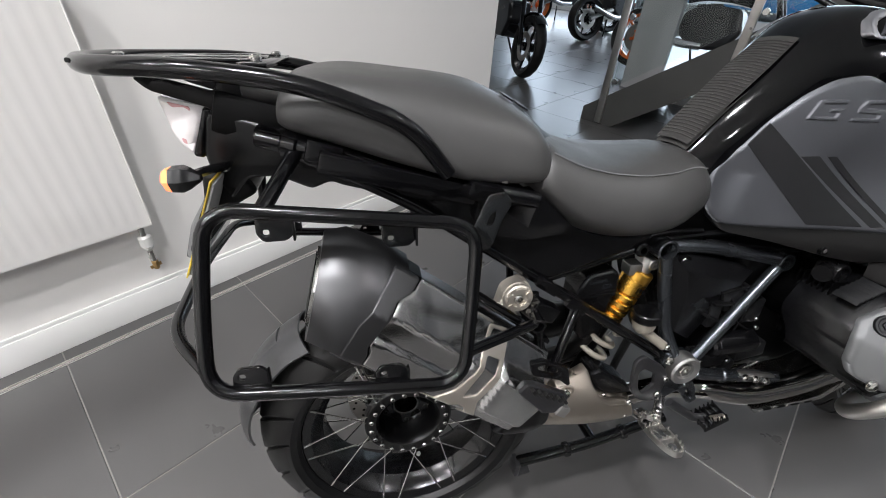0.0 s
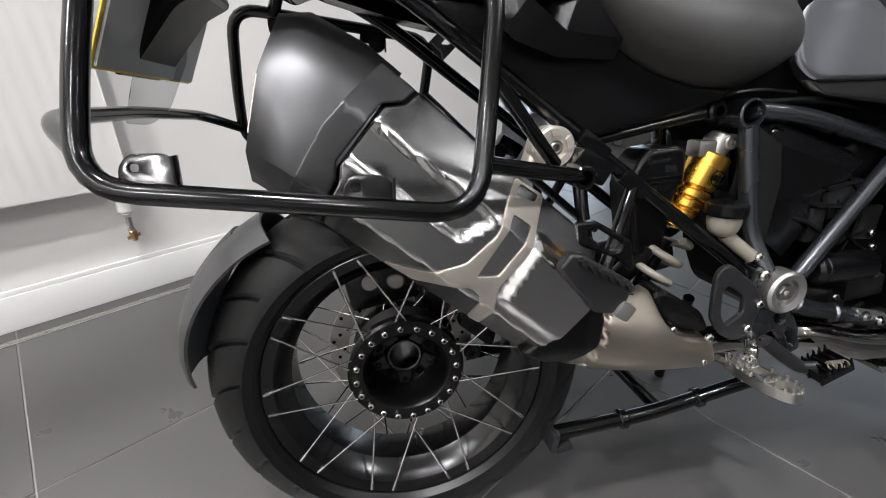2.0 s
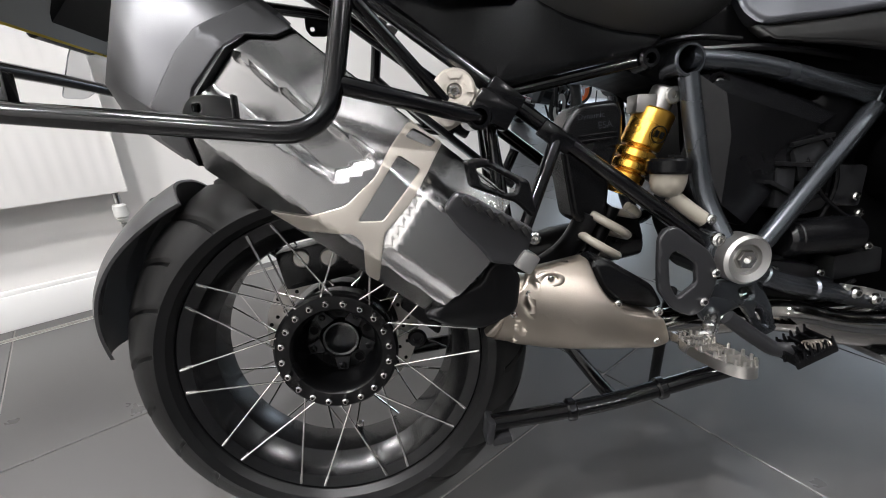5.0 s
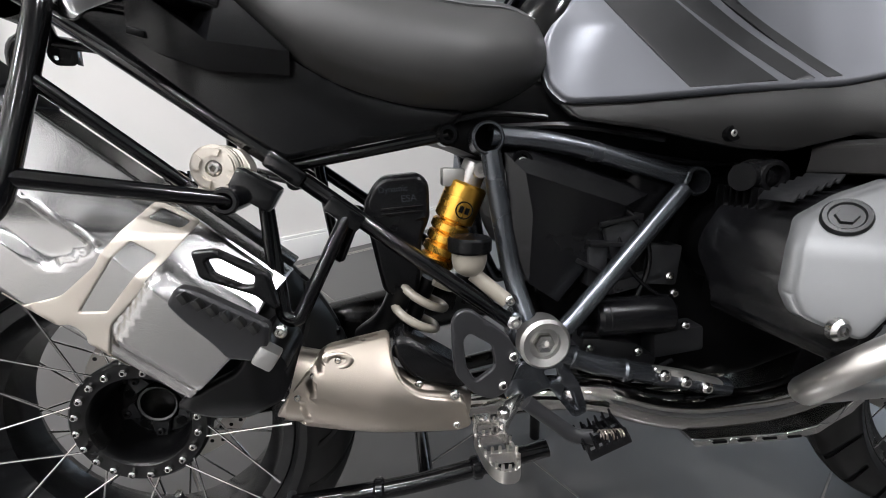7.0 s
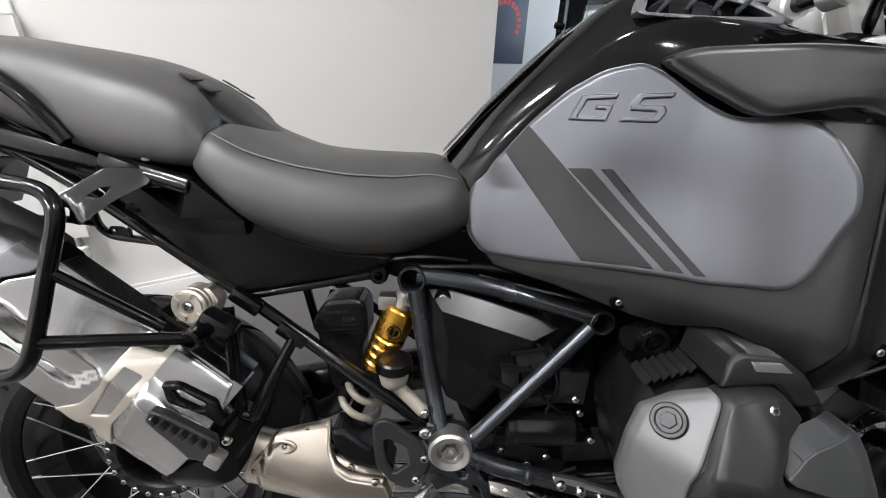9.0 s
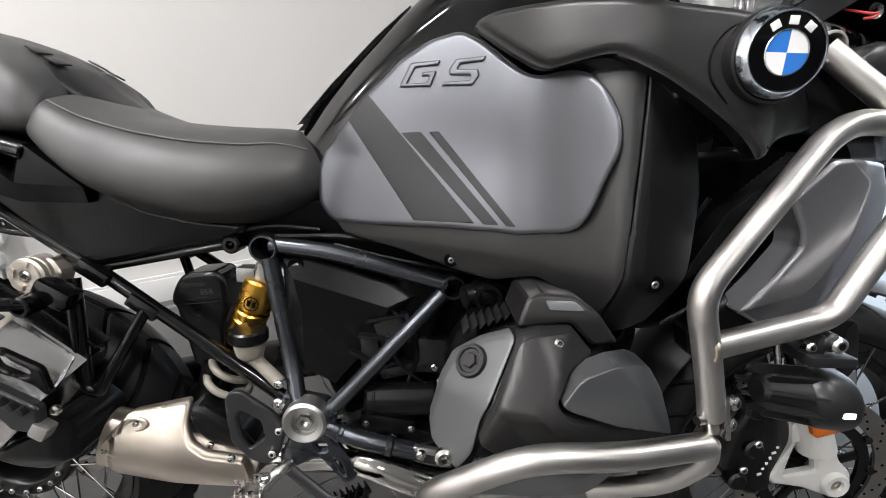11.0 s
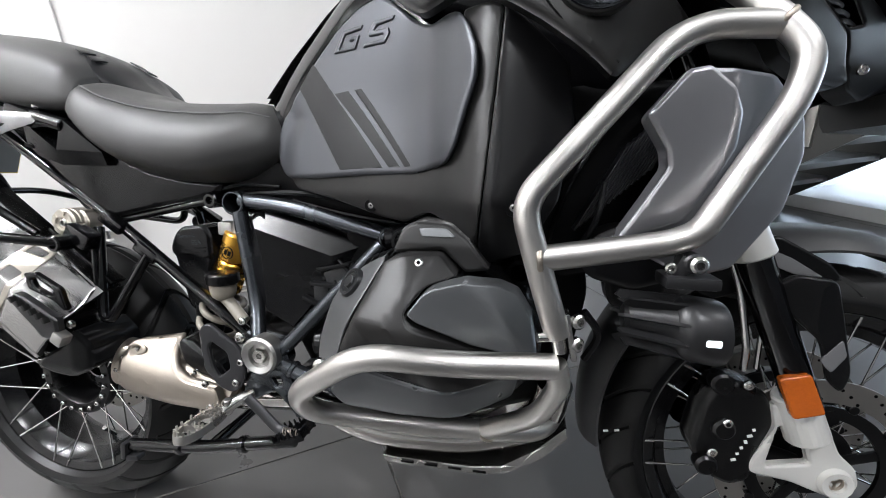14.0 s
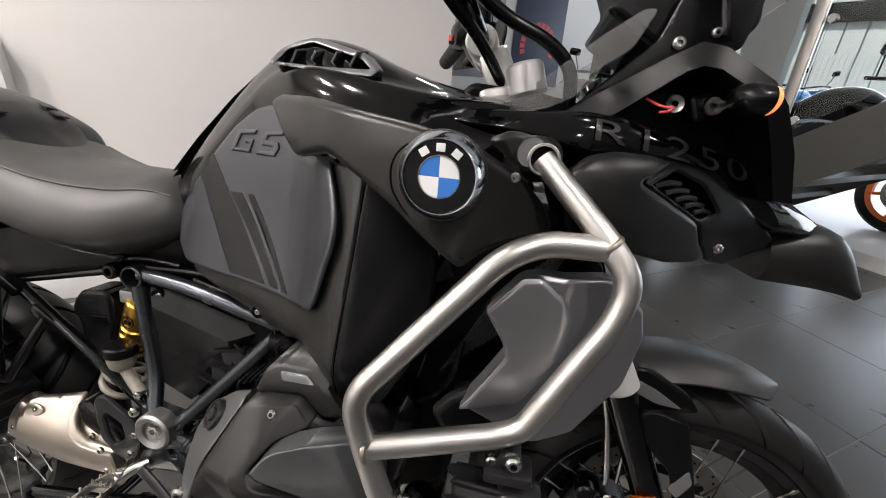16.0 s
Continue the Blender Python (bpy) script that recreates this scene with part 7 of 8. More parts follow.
panel(bm, [(1.22, 1.20), (1.27, 1.23), (1.34, 1.25), (1.40, 1.25), (1.415, 1.19), (1.37, 1.15), (1.30, 1.15)], -0.105, 0.21, 0.012, 0.04, 0.02)
P("headlight_top", bm, M_BLACK)
bm = nb()
bolt(bm, (1.310, -0.136, 1.154), 0.0075, 0.004)
bolt(bm, (1.350, -0.134, 1.168), 0.0055, 0.004)
each("visor_screw", bm, M_ALU, bike)

def deflector(bm):
    panel(bm, [(1.060, 1.064), (1.098, 1.068), (1.158, 1.106), (1.219, 1.156), (1.262, 1.186), (1.276, 1.186), (1.256, 1.142), (1.216, 1.114), (1.202, 1.086), (1.164, 1.067), (1.110, 1.060)], lambda x, z: -0.118 - 0.22 * (x - 1.12), 0.003, 0.001, 0.02, 0.008)


both("wind_deflector", M_CLEARP, deflector, "clear plastic wind deflector")

# handlebar, clamp, grips, guards
bm = nb()
for y in (-0.048, 0.048):
    box(bm, (1.096, y, 1.118), (0.046, 0.042, 0.070), pose(0, 0, 0, 0, -24, 0), 0.010)
    cyl(bm, (1.066, y - 0.02, 1.158), (1.066, y + 0.02, 1.158), 0.024, seg=24, bevel=0.004)
    cyl(bm, (1.142, y * 2.1, 1.085), (1.130, y * 2.1, 1.126), 0.026, 0.025, seg=28, bevel=0.004)
box(bm, (1.115, 0, 1.086), (0.085, 0.20, 0.024), pose(0, 0, 0, 0, -12, 0), 0.010)
yoke = P("handlebar_clamp", bm, M_YOKE, None, "silver painted top yoke and bar clamps")
bm = nb()
tube(bm, [(0.93, -0.44, 1.215), (1.00, -0.27, 1.245), (1.052, -0.14, 1.180), (1.066, -0.07, 1.160), (1.066, 0.07, 1.160), (1.052, 0.14, 1.180), (1.00, 0.27, 1.245), (0.93, 0.44, 1.215)], 0.0125, 0.07, seg=18)
hb = P("handlebar", bm, M_GLOSSB, None, "black handlebar")
for s in (-1, 1):
    bm = nb()
    cyl(bm, (0.978, s * 0.325, 1.234), (0.925, s * 0.455, 1.212), 0.0175, seg=20, bevel=0.003)
    part("grip", bm, M_RUBBER, hb, "black rubber grip")
    bm = nb()
    box(bm, (0.995, s * 0.285, 1.240), (0.06, 0.06, 0.05), pose(0, 0, 0, 0, 0, s * 22), 0.012)
    box(bm, (0.970, s * 0.275, 1.226), (0.02, 0.016, 0.012), bevel=0.003)
    part("switch_housing", bm, M_BLACK, hb)
    bm = nb()
    box(bm, (0.964, s * 0.272, 1.232), (0.008, 0.014, 0.012), bevel=0.002)
    part("red_switch", bm, M_POSTRED, hb)
    bm = nb()
    cyl(bm, (1.03, s * 0.24, 1.255), (1.03, s * 0.24, 1.30), 0.024, seg=24, bevel=0.004)
    box(bm, (1.035, s * 0.27, 1.25), (0.03, 0.08, 0.025), pose(0, 0, 0, 0, 0, s * 20), 0.006)
    part("master_cylinder", bm, M_BLACK, hb)
    bm = nb()
    tube(bm, [(1.03, s * 0.30, 1.238), (1.00, s * 0.38, 1.225), (0.975, s * 0.46, 1.215)], 0.006, 0.03, seg=10, flat=1.6)
    part("lever", bm, M_STRIPE, hb)
    bm = nb()
    rows = []
    for off in (0.0, 0.004):
        rows.append([])
        for i in range(9):
            k = i / 8
            x, y = 1.075 - 0.13 * k ** 2, 0.26 + 0.22 * k
            rows[-1].append([bm.verts.new((x - off + 0.01 * math.sin(math.pi * j / 4), s * y, 1.20 + (0.10 - 0.04 * k) * j / 4)) for j in range(5)])
    for g in rows:
        for a, b in zip(g, g[1:]):
            for j in range(4):
                bm.faces.new((a[j], a[j + 1], b[j + 1], b[j]))
    part("hand_guard", bm, M_BLACK, hb, "black hand guard")
bm = nb()
tube(bm, [(1.0, -0.20, 1.26), (1.06, -0.12, 1.205), (1.10, -0.105, 1.180), (1.16, -0.10, 1.155), (1.195, -0.09, 1.125), (1.20, -0.08, 1.06)], 0.0095, 0.06, seg=12)
tube(bm, [(0.99, -0.27, 1.23), (1.03, -0.19, 1.18), (1.07, -0.11, 1.15), (1.11, -0.05, 1.09)], 0.008, 0.05, seg=10)
tube(bm, [(0.99, 0.27, 1.23), (1.03, 0.19, 1.17), (1.08, 0.1, 1.13), (1.11, 0.05, 1.09)], 0.007, 0.05, seg=10)
each("control_cable", bm, M_BLACK, bike, "black control cable")
bm = nb()
panel(bm, [(1.03, 1.068), (1.06, 1.10), (1.14, 1.095), (1.20, 1.085), (1.20, 1.05), (1.05, 1.04)], -0.09, 0.18, 0.01, 0.03, 0.01)
P("cockpit_base", bm, M_DARK)

# ---- tail, rack and panniers' carrier ----
bm = nb()
panel(bm, [(-0.272, 0.985), (-0.264, 0.996), (-0.205, 0.980), (-0.175, 0.968), (-0.10, 0.947), (-0.02, 0.915), (0.08, 0.890), (0.19, 0.875), (0.205, 0.850), (0.10, 0.852), (-0.02, 0.872), (-0.115, 0.893), (-0.142, 0.880), (-0.190, 0.902), (-0.231, 0.899), (-0.262, 0.862), (-0.279, 0.908), (-0.284, 0.935)], lambda x, z: lerp_table(x, [-0.3, -0.2, -0.12, 0.0, 0.2], [-0.070, -0.085, -0.098, -0.118, -0.132]) + 0.25 * max(0.0, 0.915 - z) * (x < -0.1), 0.05, 0.006, 0.016, 0.008)
bmesh.ops.duplicate(bm, geom=bm.verts[:] + bm.edges[:] + bm.faces[:])
n2 = len(bm.verts) // 2
bm.verts.ensure_lookup_table()
for v in bm.verts[n2:]:
    v.co.y = -v.co.y
tail = P("tail_fairing", bm, M_BLACK, None, "black tail fairing under the pillion seat")
bm = nb()
box(bm, (-0.05, 0, 0.935), (0.44, 0.16, 0.06), pose(0, 0, 0, 0, 16, 0), 0.01)
part("tail_core", bm, M_DARK, tail)
bm = nb()
cyl(bm, (-0.205, -0.098, 0.966), (-0.128, -0.112, 0.946), 0.0165, seg=20, bevel=0.003)
cyl(bm, (-0.172, -0.104, 0.957), (-0.150, -0.108, 0.951), 0.0205, seg=20, bevel=0.003)
box(bm, (-0.118, -0.118, 0.942), (0.05, 0.026, 0.034), pose(0, 0, 0, 0, 17, 4), 0.006)
box(bm, (-0.012, -0.136, 0.905), (0.235, 0.018, 0.030), pose(0, 0, 0, 0, 15.5, 3), 0.004)
box(bm, (0.11, -0.142, 0.882), (0.055, 0.03, 0.03), pose(0, 0, 0, 0, 18, 0), 0.006)
cyl(bm, (0.10, -0.142, 0.888), (0.20, -0.142, 0.862), 0.014, seg=16, bevel=0.002)
each("rack_joint", bm, M_TUBE, tail)
bm = nb()
bolt(bm, (0.142, -0.142, 0.898), 0.008, 0.006, (0.2, -0.2, 1))
bolt(bm, (-0.152, -0.094, 0.972), 0.009, 0.006, (0.2, -0.3, 1))
each("joint_screw", bm, M_STEEL, tail)
bm = nb()
panel(bm, [(-0.336, 1.012), (-0.271, 0.997), (-0.285, 0.965), (-0.300, 0.932), (-0.316, 0.944), (-0.325, 0.962)], lambda x, z: -0.062 + 0.35 * max(0, -0.30 - x), 0.12, 0.008, 0.014, 0.006)
tl = P("tail_light", bm, M_LAMPW, None, "clear tail light with red inside")
bm = nb()
panel(bm, [(-0.322, 1.005), (-0.292, 0.999), (-0.291, 0.993), (-0.316, 0.998)], lambda x, z: -0.0625 + 0.35 * max(0, -0.30 - x), 0.006, 0.001, 0.02, 0.003)
panel(bm, [(-0.312, 0.957), (-0.305, 0.955), (-0.305, 0.947), (-0.311, 0.950)], lambda x, z: -0.0625 + 0.35 * max(0, -0.30 - x), 0.006, 0.001, 0.02, 0.003)
each("red_element", bm, M_LENSR, tl)
bm = nb()
panel(bm, [(-0.273, 1.000), (-0.259, 0.998), (-0.276, 0.962), (-0.284, 0.929), (-0.299, 0.933), (-0.286, 0.965)], -0.072, 0.144, 0.005, 0.02, 0.006)
part("light_bezel", bm, M_BLACK, tl)


def rear_signal(bm):
    tube(bm, [(-0.256, -0.074, 0.919), (-0.272, -0.115, 0.924), (-0.284, -0.148, 0.925)], 0.0080, 0.02, seg=6, flat=0.75)
    rings = []
    for x, w, h in ((-0.268, 0.007, 0.005), (-0.280, 0.016, 0.014), (-0.288, 0.020, 0.0175), (-0.301, 0.019, 0.0165)):
        rings.append([bm.verts.new((x, -0.155 + w * math.cos(a), 0.925 + h * math.sin(a))) for a in [2 * math.pi * i / 6 for i in range(6)]])
    ring_faces(bm, rings)


rs = both("rear_indicator", M_BLACK, rear_signal, "black rear indicator with a lit end")
bm = nb()
rings = []
for x, w, h in ((-0.3005, 0.0188, 0.0163), (-0.308, 0.016, 0.014), (-0.312, 0.009, 0.007)):
    rings.append([bm.verts.new((x, -0.155 + w * math.cos(a), 0.925 + h * math.sin(a))) for a in [2 * math.pi * i / 6 for i in range(6)]])
ring_faces(bm, rings)
part("indicator_lens", bm, M_REDL, rs, "lit red-orange lens")
bm = nb()
bolt(bm, (-0.258, -0.078, 0.918), 0.007, 0.004)
part("indicator_screw", bm, M_STEEL, rs)
# number plate carrier
bm = nb()
panel(bm, [(-0.300, 0.905), (-0.235, 0.892), (-0.225, 0.870), (-0.262, 0.850), (-0.325, 0.775), (-0.345, 0.772), (-0.335, 0.80), (-0.305, 0.86)], -0.055, 0.11, 0.008, 0.02, 0.010)
hold = P("plate_hanger", bm, M_GRAIN, None, "black number plate hanger")
bm = nb()
box(bm, (0, 0, 0), (0.004, 0.26, 0.145), bevel=0.0015)
pl = part("number_plate", bm, M_PBACK, hold, "number plate seen from its grey back")
bm = nb()
box(bm, (-0.0035, 0, 0), (0.002, 0.268, 0.152), bevel=0.0006)
part("plate_face", bm, M_YEL, pl, "yellow plate face with its marks left plain")
pl.matrix_basis = pose(-0.292, 0, 0.842, 0, 23, 0)
bm = nb()
panel(bm, [(-0.395, 0.714), (-0.362, 0.712), (-0.334, 0.729), (-0.297, 0.80), (-0.29, 0.845), (-0.325, 0.850), (-0.372, 0.78)], 0.06, 0.004, 0.0015, 0.02, 0.008)
bkp = part("plate_backing", bm, M_SMOKE, hold, "clear grey plate backing")
# top rack
bm = nb()
tube(bm, [(0.052, -0.155, 0.915), (0.0, -0.163, 0.985), (-0.128, -0.165, 1.037), (-0.27, -0.160, 1.054), (-0.365, -0.130, 1.054), (-0.412, -0.06, 1.055), (-0.412, 0.06, 1.055), (-0.365, 0.130, 1.054), (-0.27, 0.160, 1.054), (-0.128, 0.165, 1.037), (0.0, 0.163, 0.985), (0.052, 0.155, 0.915)], 0.0115, 0.06, seg=18)
rack = P("luggage_rack", bm, M_TUBE, None, "black tubular luggage rack with grab rails")
bm = nb()
for y, w in ((-0.09, 0.03), (0.09, 0.03), (0, 0.06)):
    box(bm, (-0.295, y, 1.058), (0.21, w, 0.006), bevel=0.002)
for x in (-0.19, -0.29, -0.385):
    box(bm, (x, 0, 1.054), (0.035, 0.27 if x > -0.3 else 0.14, 0.008), bevel=0.002)
each("rack_plate", bm, M_TUBE, rack)
bm = nb()
panel(bm, [(-0.349, 1.038), (-0.332, 1.021), (-0.266, 0.999), (-0.245, 0.986), (-0.214, 0.981), (-0.199, 0.987), (-0.222, 1.018), (-0.218, 1.036), (-0.247, 1.034), (-0.253, 1.019), (-0.313, 1.036)], -0.075, 0.006, 0.002, 0.03, 0.008)
panel(bm, [(-0.349, 1.038), (-0.332, 1.021), (-0.266, 0.999), (-0.245, 0.986), (-0.214, 0.981), (-0.199, 0.987), (-0.222, 1.018), (-0.218, 1.036), (-0.247, 1.034), (-0.253, 1.019), (-0.313, 1.036)], 0.07, 0.006, 0.002, 0.03, 0.008)
each("rack_bracket", bm, M_GRAIN, rack)
bm = nb()
for x, y in ((-0.19, -0.10), (-0.19, 0.10), (-0.385, 0.0)):
    bolt(bm, (x, y, 1.060), 0.008, 0.005, (0, 0, 1))
each("rack_screw", bm, M_STEEL, rack)


def pan_y(z):
    """The pannier frame leans: its top lies nearer to the middle."""
    return -0.273 + 0.29 * (z - 0.65)


def pannier(bm):
    tube(bm, [(x, pan_y(z), z) for x, z in ((-0.262, 0.900), (0.082, 0.860), (0.067, 0.735), (0.053, 0.638), (-0.284, 0.670), (-0.279, 0.765))], 0.0098, 0.045, seg=16, closed=True)


pn = both("pannier_frame", M_TUBE, pannier, "black tubular pannier frame")


def pannier_arms(bm):
    tube(bm, [(-0.195, pan_y(0.892), 0.893), (-0.155, -0.112, 0.945)], 0.0105, seg=14)
    tube(bm, [(0.060, pan_y(0.684), 0.684), (0.205, -0.184, 0.658)], 0.009, seg=14)
    tube(bm, [(0.070, pan_y(0.768), 0.768), (0.165, -0.19, 0.675)], 0.009, seg=14, flat=0.8)
    cyl(bm, (0.203, -0.197, 0.658), (0.203, -0.14, 0.66), 0.0145, seg=24, bevel=0.002, hollow=0.009)
    box(bm, (0.225, -0.16, 0.668), (0.05, 0.03, 0.03), pose(0, 0, 0, 0, 30, 0), 0.005)


both("pannier_arm", M_TUBE, pannier_arms, split=True)
for x, z, up in ((-0.235, 0.683, 1), (-0.052, 0.662, 1), (-0.185, 0.868, -1), (-0.030, 0.850, -1)):
    for s in (1, -1):
        lie = lambda px, pz: pan_y(pz) + 0.004
        bm = nb()
        panel(bm, [(x - 0.020, z + up * 0.004), (x - 0.012, z + up * 0.014), (x + 0.016, z + up * 0.014), (x + 0.026, z + up * 0.006), (x + 0.026, z - up * 0.018), (x - 0.020, z - up * 0.016)], lie, 0.004, 0.0012, 0.02, 0.005, holes=([(x - 0.012, z + up * 0.006), (x - 0.004, z + up * 0.006), (x - 0.004, z - up * 0.001), (x - 0.012, z - up * 0.001)],), sign=s)
        tab = P("pannier_tab", bm, M_TUBE)
        bm = nb()
        box(bm, (x + 0.026, s * (pan_y(z) + 0.002), z), (0.003, 0.012, 0.026), None, 0.001)
        part("tab_fold", bm, M_TUBE, tab)


def pannier_plate(bm):
    panel(bm, [(0.062, 0.842), (0.078, 0.857), (0.108, 0.886), (0.150, 0.884), (0.152, 0.866), (0.128, 0.850), (0.098, 0.818), (0.084, 0.822), (0.088, 0.840)],
          lambda x, z: -0.212 + 0.62 * max(0.0, x + z - 0.932), 0.003, 0.0008, 0.012, 0.005, holes=([(0.098, 0.852), (0.108, 0.862), (0.120, 0.864), (0.112, 0.850)],))


both("pannier_plate", M_PLATE, pannier_plate, "folded steel carrier plate")
bm = nb()
tube(bm, [(-0.282, -0.258, 0.700), (-0.335, -0.20, 0.725), (-0.345, 0.0, 0.730), (-0.335, 0.20, 0.725), (-0.282, 0.258, 0.700)], 0.0085, 0.05, seg=14)
P("pannier_cross_bar", bm, M_TUBE, None, "black bent bar that joins the pannier frames")
bm = nb()
lathe(bm, [(0.0001, -0.150), (0.0075, -0.150), (0.009, -0.156), (0.0235, -0.156), (0.026, -0.153), (0.026, -0.147), (0.0242, -0.146), (0.0242, -0.144), (0.026, -0.143), (0.026, -0.120), (0.0001, -0.115)], (0.181, 0, 0.690), 40)
mnt = P("silencer_mount", bm, M_STRAP, None, "round cast aluminium silencer mount with a lobed face")
for k in range(5):
    a = radians(72 * k + 18)
    bm = nb()
    arc = [a + radians(d) for d in (-24, -12, 0, 12, 24)]
    loop = [(r * math.cos(w), r * math.sin(w)) for r, ws in ((0.0225, arc), (0.0145, arc[::-1])) for w in ws]
    ring_faces(bm, [[bm.verts.new((0.181 + u * f, y, 0.690 + v * f)) for u, v in loop] for y, f in ((-0.150, 1.0), (-0.1575, 1.0), (-0.159, 0.97))])
    part("mount_lobe", bm, M_STRAP, mnt)
bm = nb()
bolt(bm, (0.181, -0.152, 0.690), 0.0075, 0.006)
part("mount_screw", bm, M_STEEL, mnt)
bm = nb()
panel(bm, [(0.150, 0.655), (0.162, 0.700), (0.200, 0.715), (0.215, 0.690), (0.200, 0.660), (0.175, 0.645)], -0.138, 0.03, 0.005, 0.02, 0.010)
part("mount_arm", bm, M_STRAP, mnt)

# side cover and faceted trim under the seat
bm = nb()
panel(bm, [(0.0, 0.872), (0.065, 0.862), (0.20, 0.862), (0.27, 0.815), (0.33, 0.785), (0.40, 0.770), (0.47, 0.765), (0.452, 0.742), (0.36, 0.724), (0.247, 0.698), (0.17, 0.745), (0.08, 0.81)], lambda x, z: -0.098 - 0.02 * math.sin(min(1, max(0, x / 0.45)) * math.pi), 0.03, 0.008, 0.02, 0.012)
P("side_cover", bm, M_BLACK, None, "black side cover under the seat")
bm = nb()
facets(bm, {"a": (0.104, -0.142, 0.872), "b": (0.128, -0.150, 0.866), "c": (0.201, -0.150, 0.873), "d": (0.264, -0.138, 0.817), "e": (0.261, -0.128, 0.794), "f": (0.179, -0.140, 0.794), "g": (0.126, -0.140, 0.811), "h": (0.100, -0.136, 0.833),
            "p": (0.133, -0.151, 0.858), "q": (0.197, -0.151, 0.864), "r": (0.184, -0.152, 0.821), "s": (0.158, -0.122, 0.846)},
       ["habp", "bcqp", "cdrq", "defr", "fgr", "ghp", "gpr", "pqs", "qrs", "rps"], list("abcdefgh"), -0.10)
tr = P("faceted_trim", bm, M_COVER, None, "faceted black trim with a sunken triangle under the seat", 20)
bm = nb()
box(bm, (0.112, -0.1415, 0.828), (0.018, 0.004, 0.007), pose(0, 0, 0, 0, 14, 0), 0.001)
part("trim_slot", bm, M_DARK, tr)

# ---- shock, canister, reservoir ----
top, low = Vector((0.487, -0.070, 0.690)), Vector((0.428, -0.062, 0.535))
ax = (low - top).normalized()
bm = nb()
cyl(bm, top + ax * 0.02, top + ax * 0.075, 0.0285, seg=30, bevel=0.003)
for k in range(4):
    cyl(bm, top + ax * (0.078 + k * 0.017), top + ax * (0.093 + k * 0.017), 0.0282 - 0.0008 * k, seg=30, bevel=0.003)
cyl(bm, top + ax * 0.05, top + ax * 0.145, 0.019, seg=24)
shock = P("shock_absorber", bm, M_GOLD, None, "gold anodised shock absorber")
bm = nb()
cyl(bm, top - ax * 0.012, top + ax * 0.022, 0.018, seg=24, bevel=0.003)
cyl(bm, top + Vector((0.006, -0.02, 0.0)), top + Vector((0.006, 0.03, 0.0)), 0.012, seg=20, bevel=0.002, hollow=0.005)
box(bm, top + Vector((-0.03, 0, -0.01)), (0.03, 0.03, 0.025), bevel=0.004)
part("shock_head", bm, M_ALU, shock)
bm = nb()
coil = []
for k in range(72):
    a = k / 72 * 2.6 * 2 * math.pi
    c = low + ax * (-0.008 + 0.088 * k / 72)
    s, u = frame_of(ax)
    coil.append(c + (s * math.cos(a) + u * math.sin(a)) * 0.0365)
tube(bm, coil, 0.0064, 0.001, seg=10)
part("spring", bm, M_RESV, shock, "white coil spring")
bm = nb()
cyl(bm, low, low + ax * 0.13, 0.012, seg=16)
part("damper_rod", bm, M_DARK, shock)
SM = facing(0.470, -0.0985, 0.637, -20)
bm = nb()
for r0, r1 in ((0.0105, 0.0120),):
    rings = [[bm.verts.new((r * math.cos(w), r * math.sin(w), z)) for w in [2 * math.pi * i / 28 for i in range(28)]] for r, z in ((r0, 0), (r0, 0.0012), (r1, 0.0012), (r1, 0))]
    rings.append(rings[0])
    ring_faces(bm, rings, caps=False)
box(bm, (-0.004, 0, 0.0006), (0.0055, 0.009, 0.0012))
box(bm, (0.004, 0, 0.0006), (0.0055, 0.009, 0.0012))
sm = part("shock_mark", bm, M_DARK, shock, "round black mark with plain bars")
sm.matrix_basis = SM
bm = nb()
panel(bm, [(0.346, 0.664), (0.360, 0.680), (0.412, 0.686), (0.424, 0.672), (0.426, 0.622), (0.416, 0.600), (0.412, 0.518), (0.39, 0.505), (0.362, 0.520), (0.344, 0.600), (0.336, 0.640)], lambda x, z: -0.082 - 0.006 * (0.625 < z), 0.06, 0.008, 0.012, 0.010)
can = P("suspension_canister", bm, M_BLACK, None, "black suspension canister with raised lettering")
words("canister_lettering", "Dynamic", 0.011, facing(0.376, -0.0885, 0.664, 6), M_FRAME, can)
words("canister_lettering", "ESA", 0.013, facing(0.397, -0.0885, 0.652, 6), M_FRAME, can)
bm = nb()
for z in (0.640, 0.633):
    box(bm, (0.388, -0.089, z), (0.055, 0.003, 0.0025), pose(0, 0, 0, 0, -6, 0), 0.0008)
each("canister_rib", bm, M_BLACK, can)
bm = nb()
tube(bm, [(0.39, -0.07, 0.53), (0.37, -0.05, 0.47), (0.33, -0.02, 0.43)], 0.018, 0.05, seg=14)
P("shock_boot", bm, M_GRAIN)
bm = nb()
lathe(bm, [(0.0001, 0), (0.0265, 0), (0.029, 0.003), (0.029, 0.017), (0.026, 0.020), (0.0001, 0.020)], (0, 0, 0), 32)
capr = P("reservoir_cap", bm, M_BLACK, None, "black brake fluid reservoir cap")
capr.matrix_basis = pose(0.474, -0.122, 0.586, 90, 0, 0)
bm = nb()
rings = []
for z, r in ((0.588, 0.0235), (0.574, 0.0230), (0.563, 0.020), (0.557, 0.014), (0.554, 0.008)):
    rings.append([bm.verts.new((0.474 + r * math.cos(w), -0.122 + r * math.sin(w), z)) for w in [2 * math.pi * i / 28 for i in range(28)]])
ring_faces(bm, rings)
tube(bm, [(0.480, -0.122, 0.556), (0.500, -0.128, 0.540), (0.523, -0.136, 0.522)], 0.0105, 0.02, seg=12)
rsv = P("brake_reservoir", bm, M_RESV, None, "milky plastic brake fluid reservoir")
bm = nb()
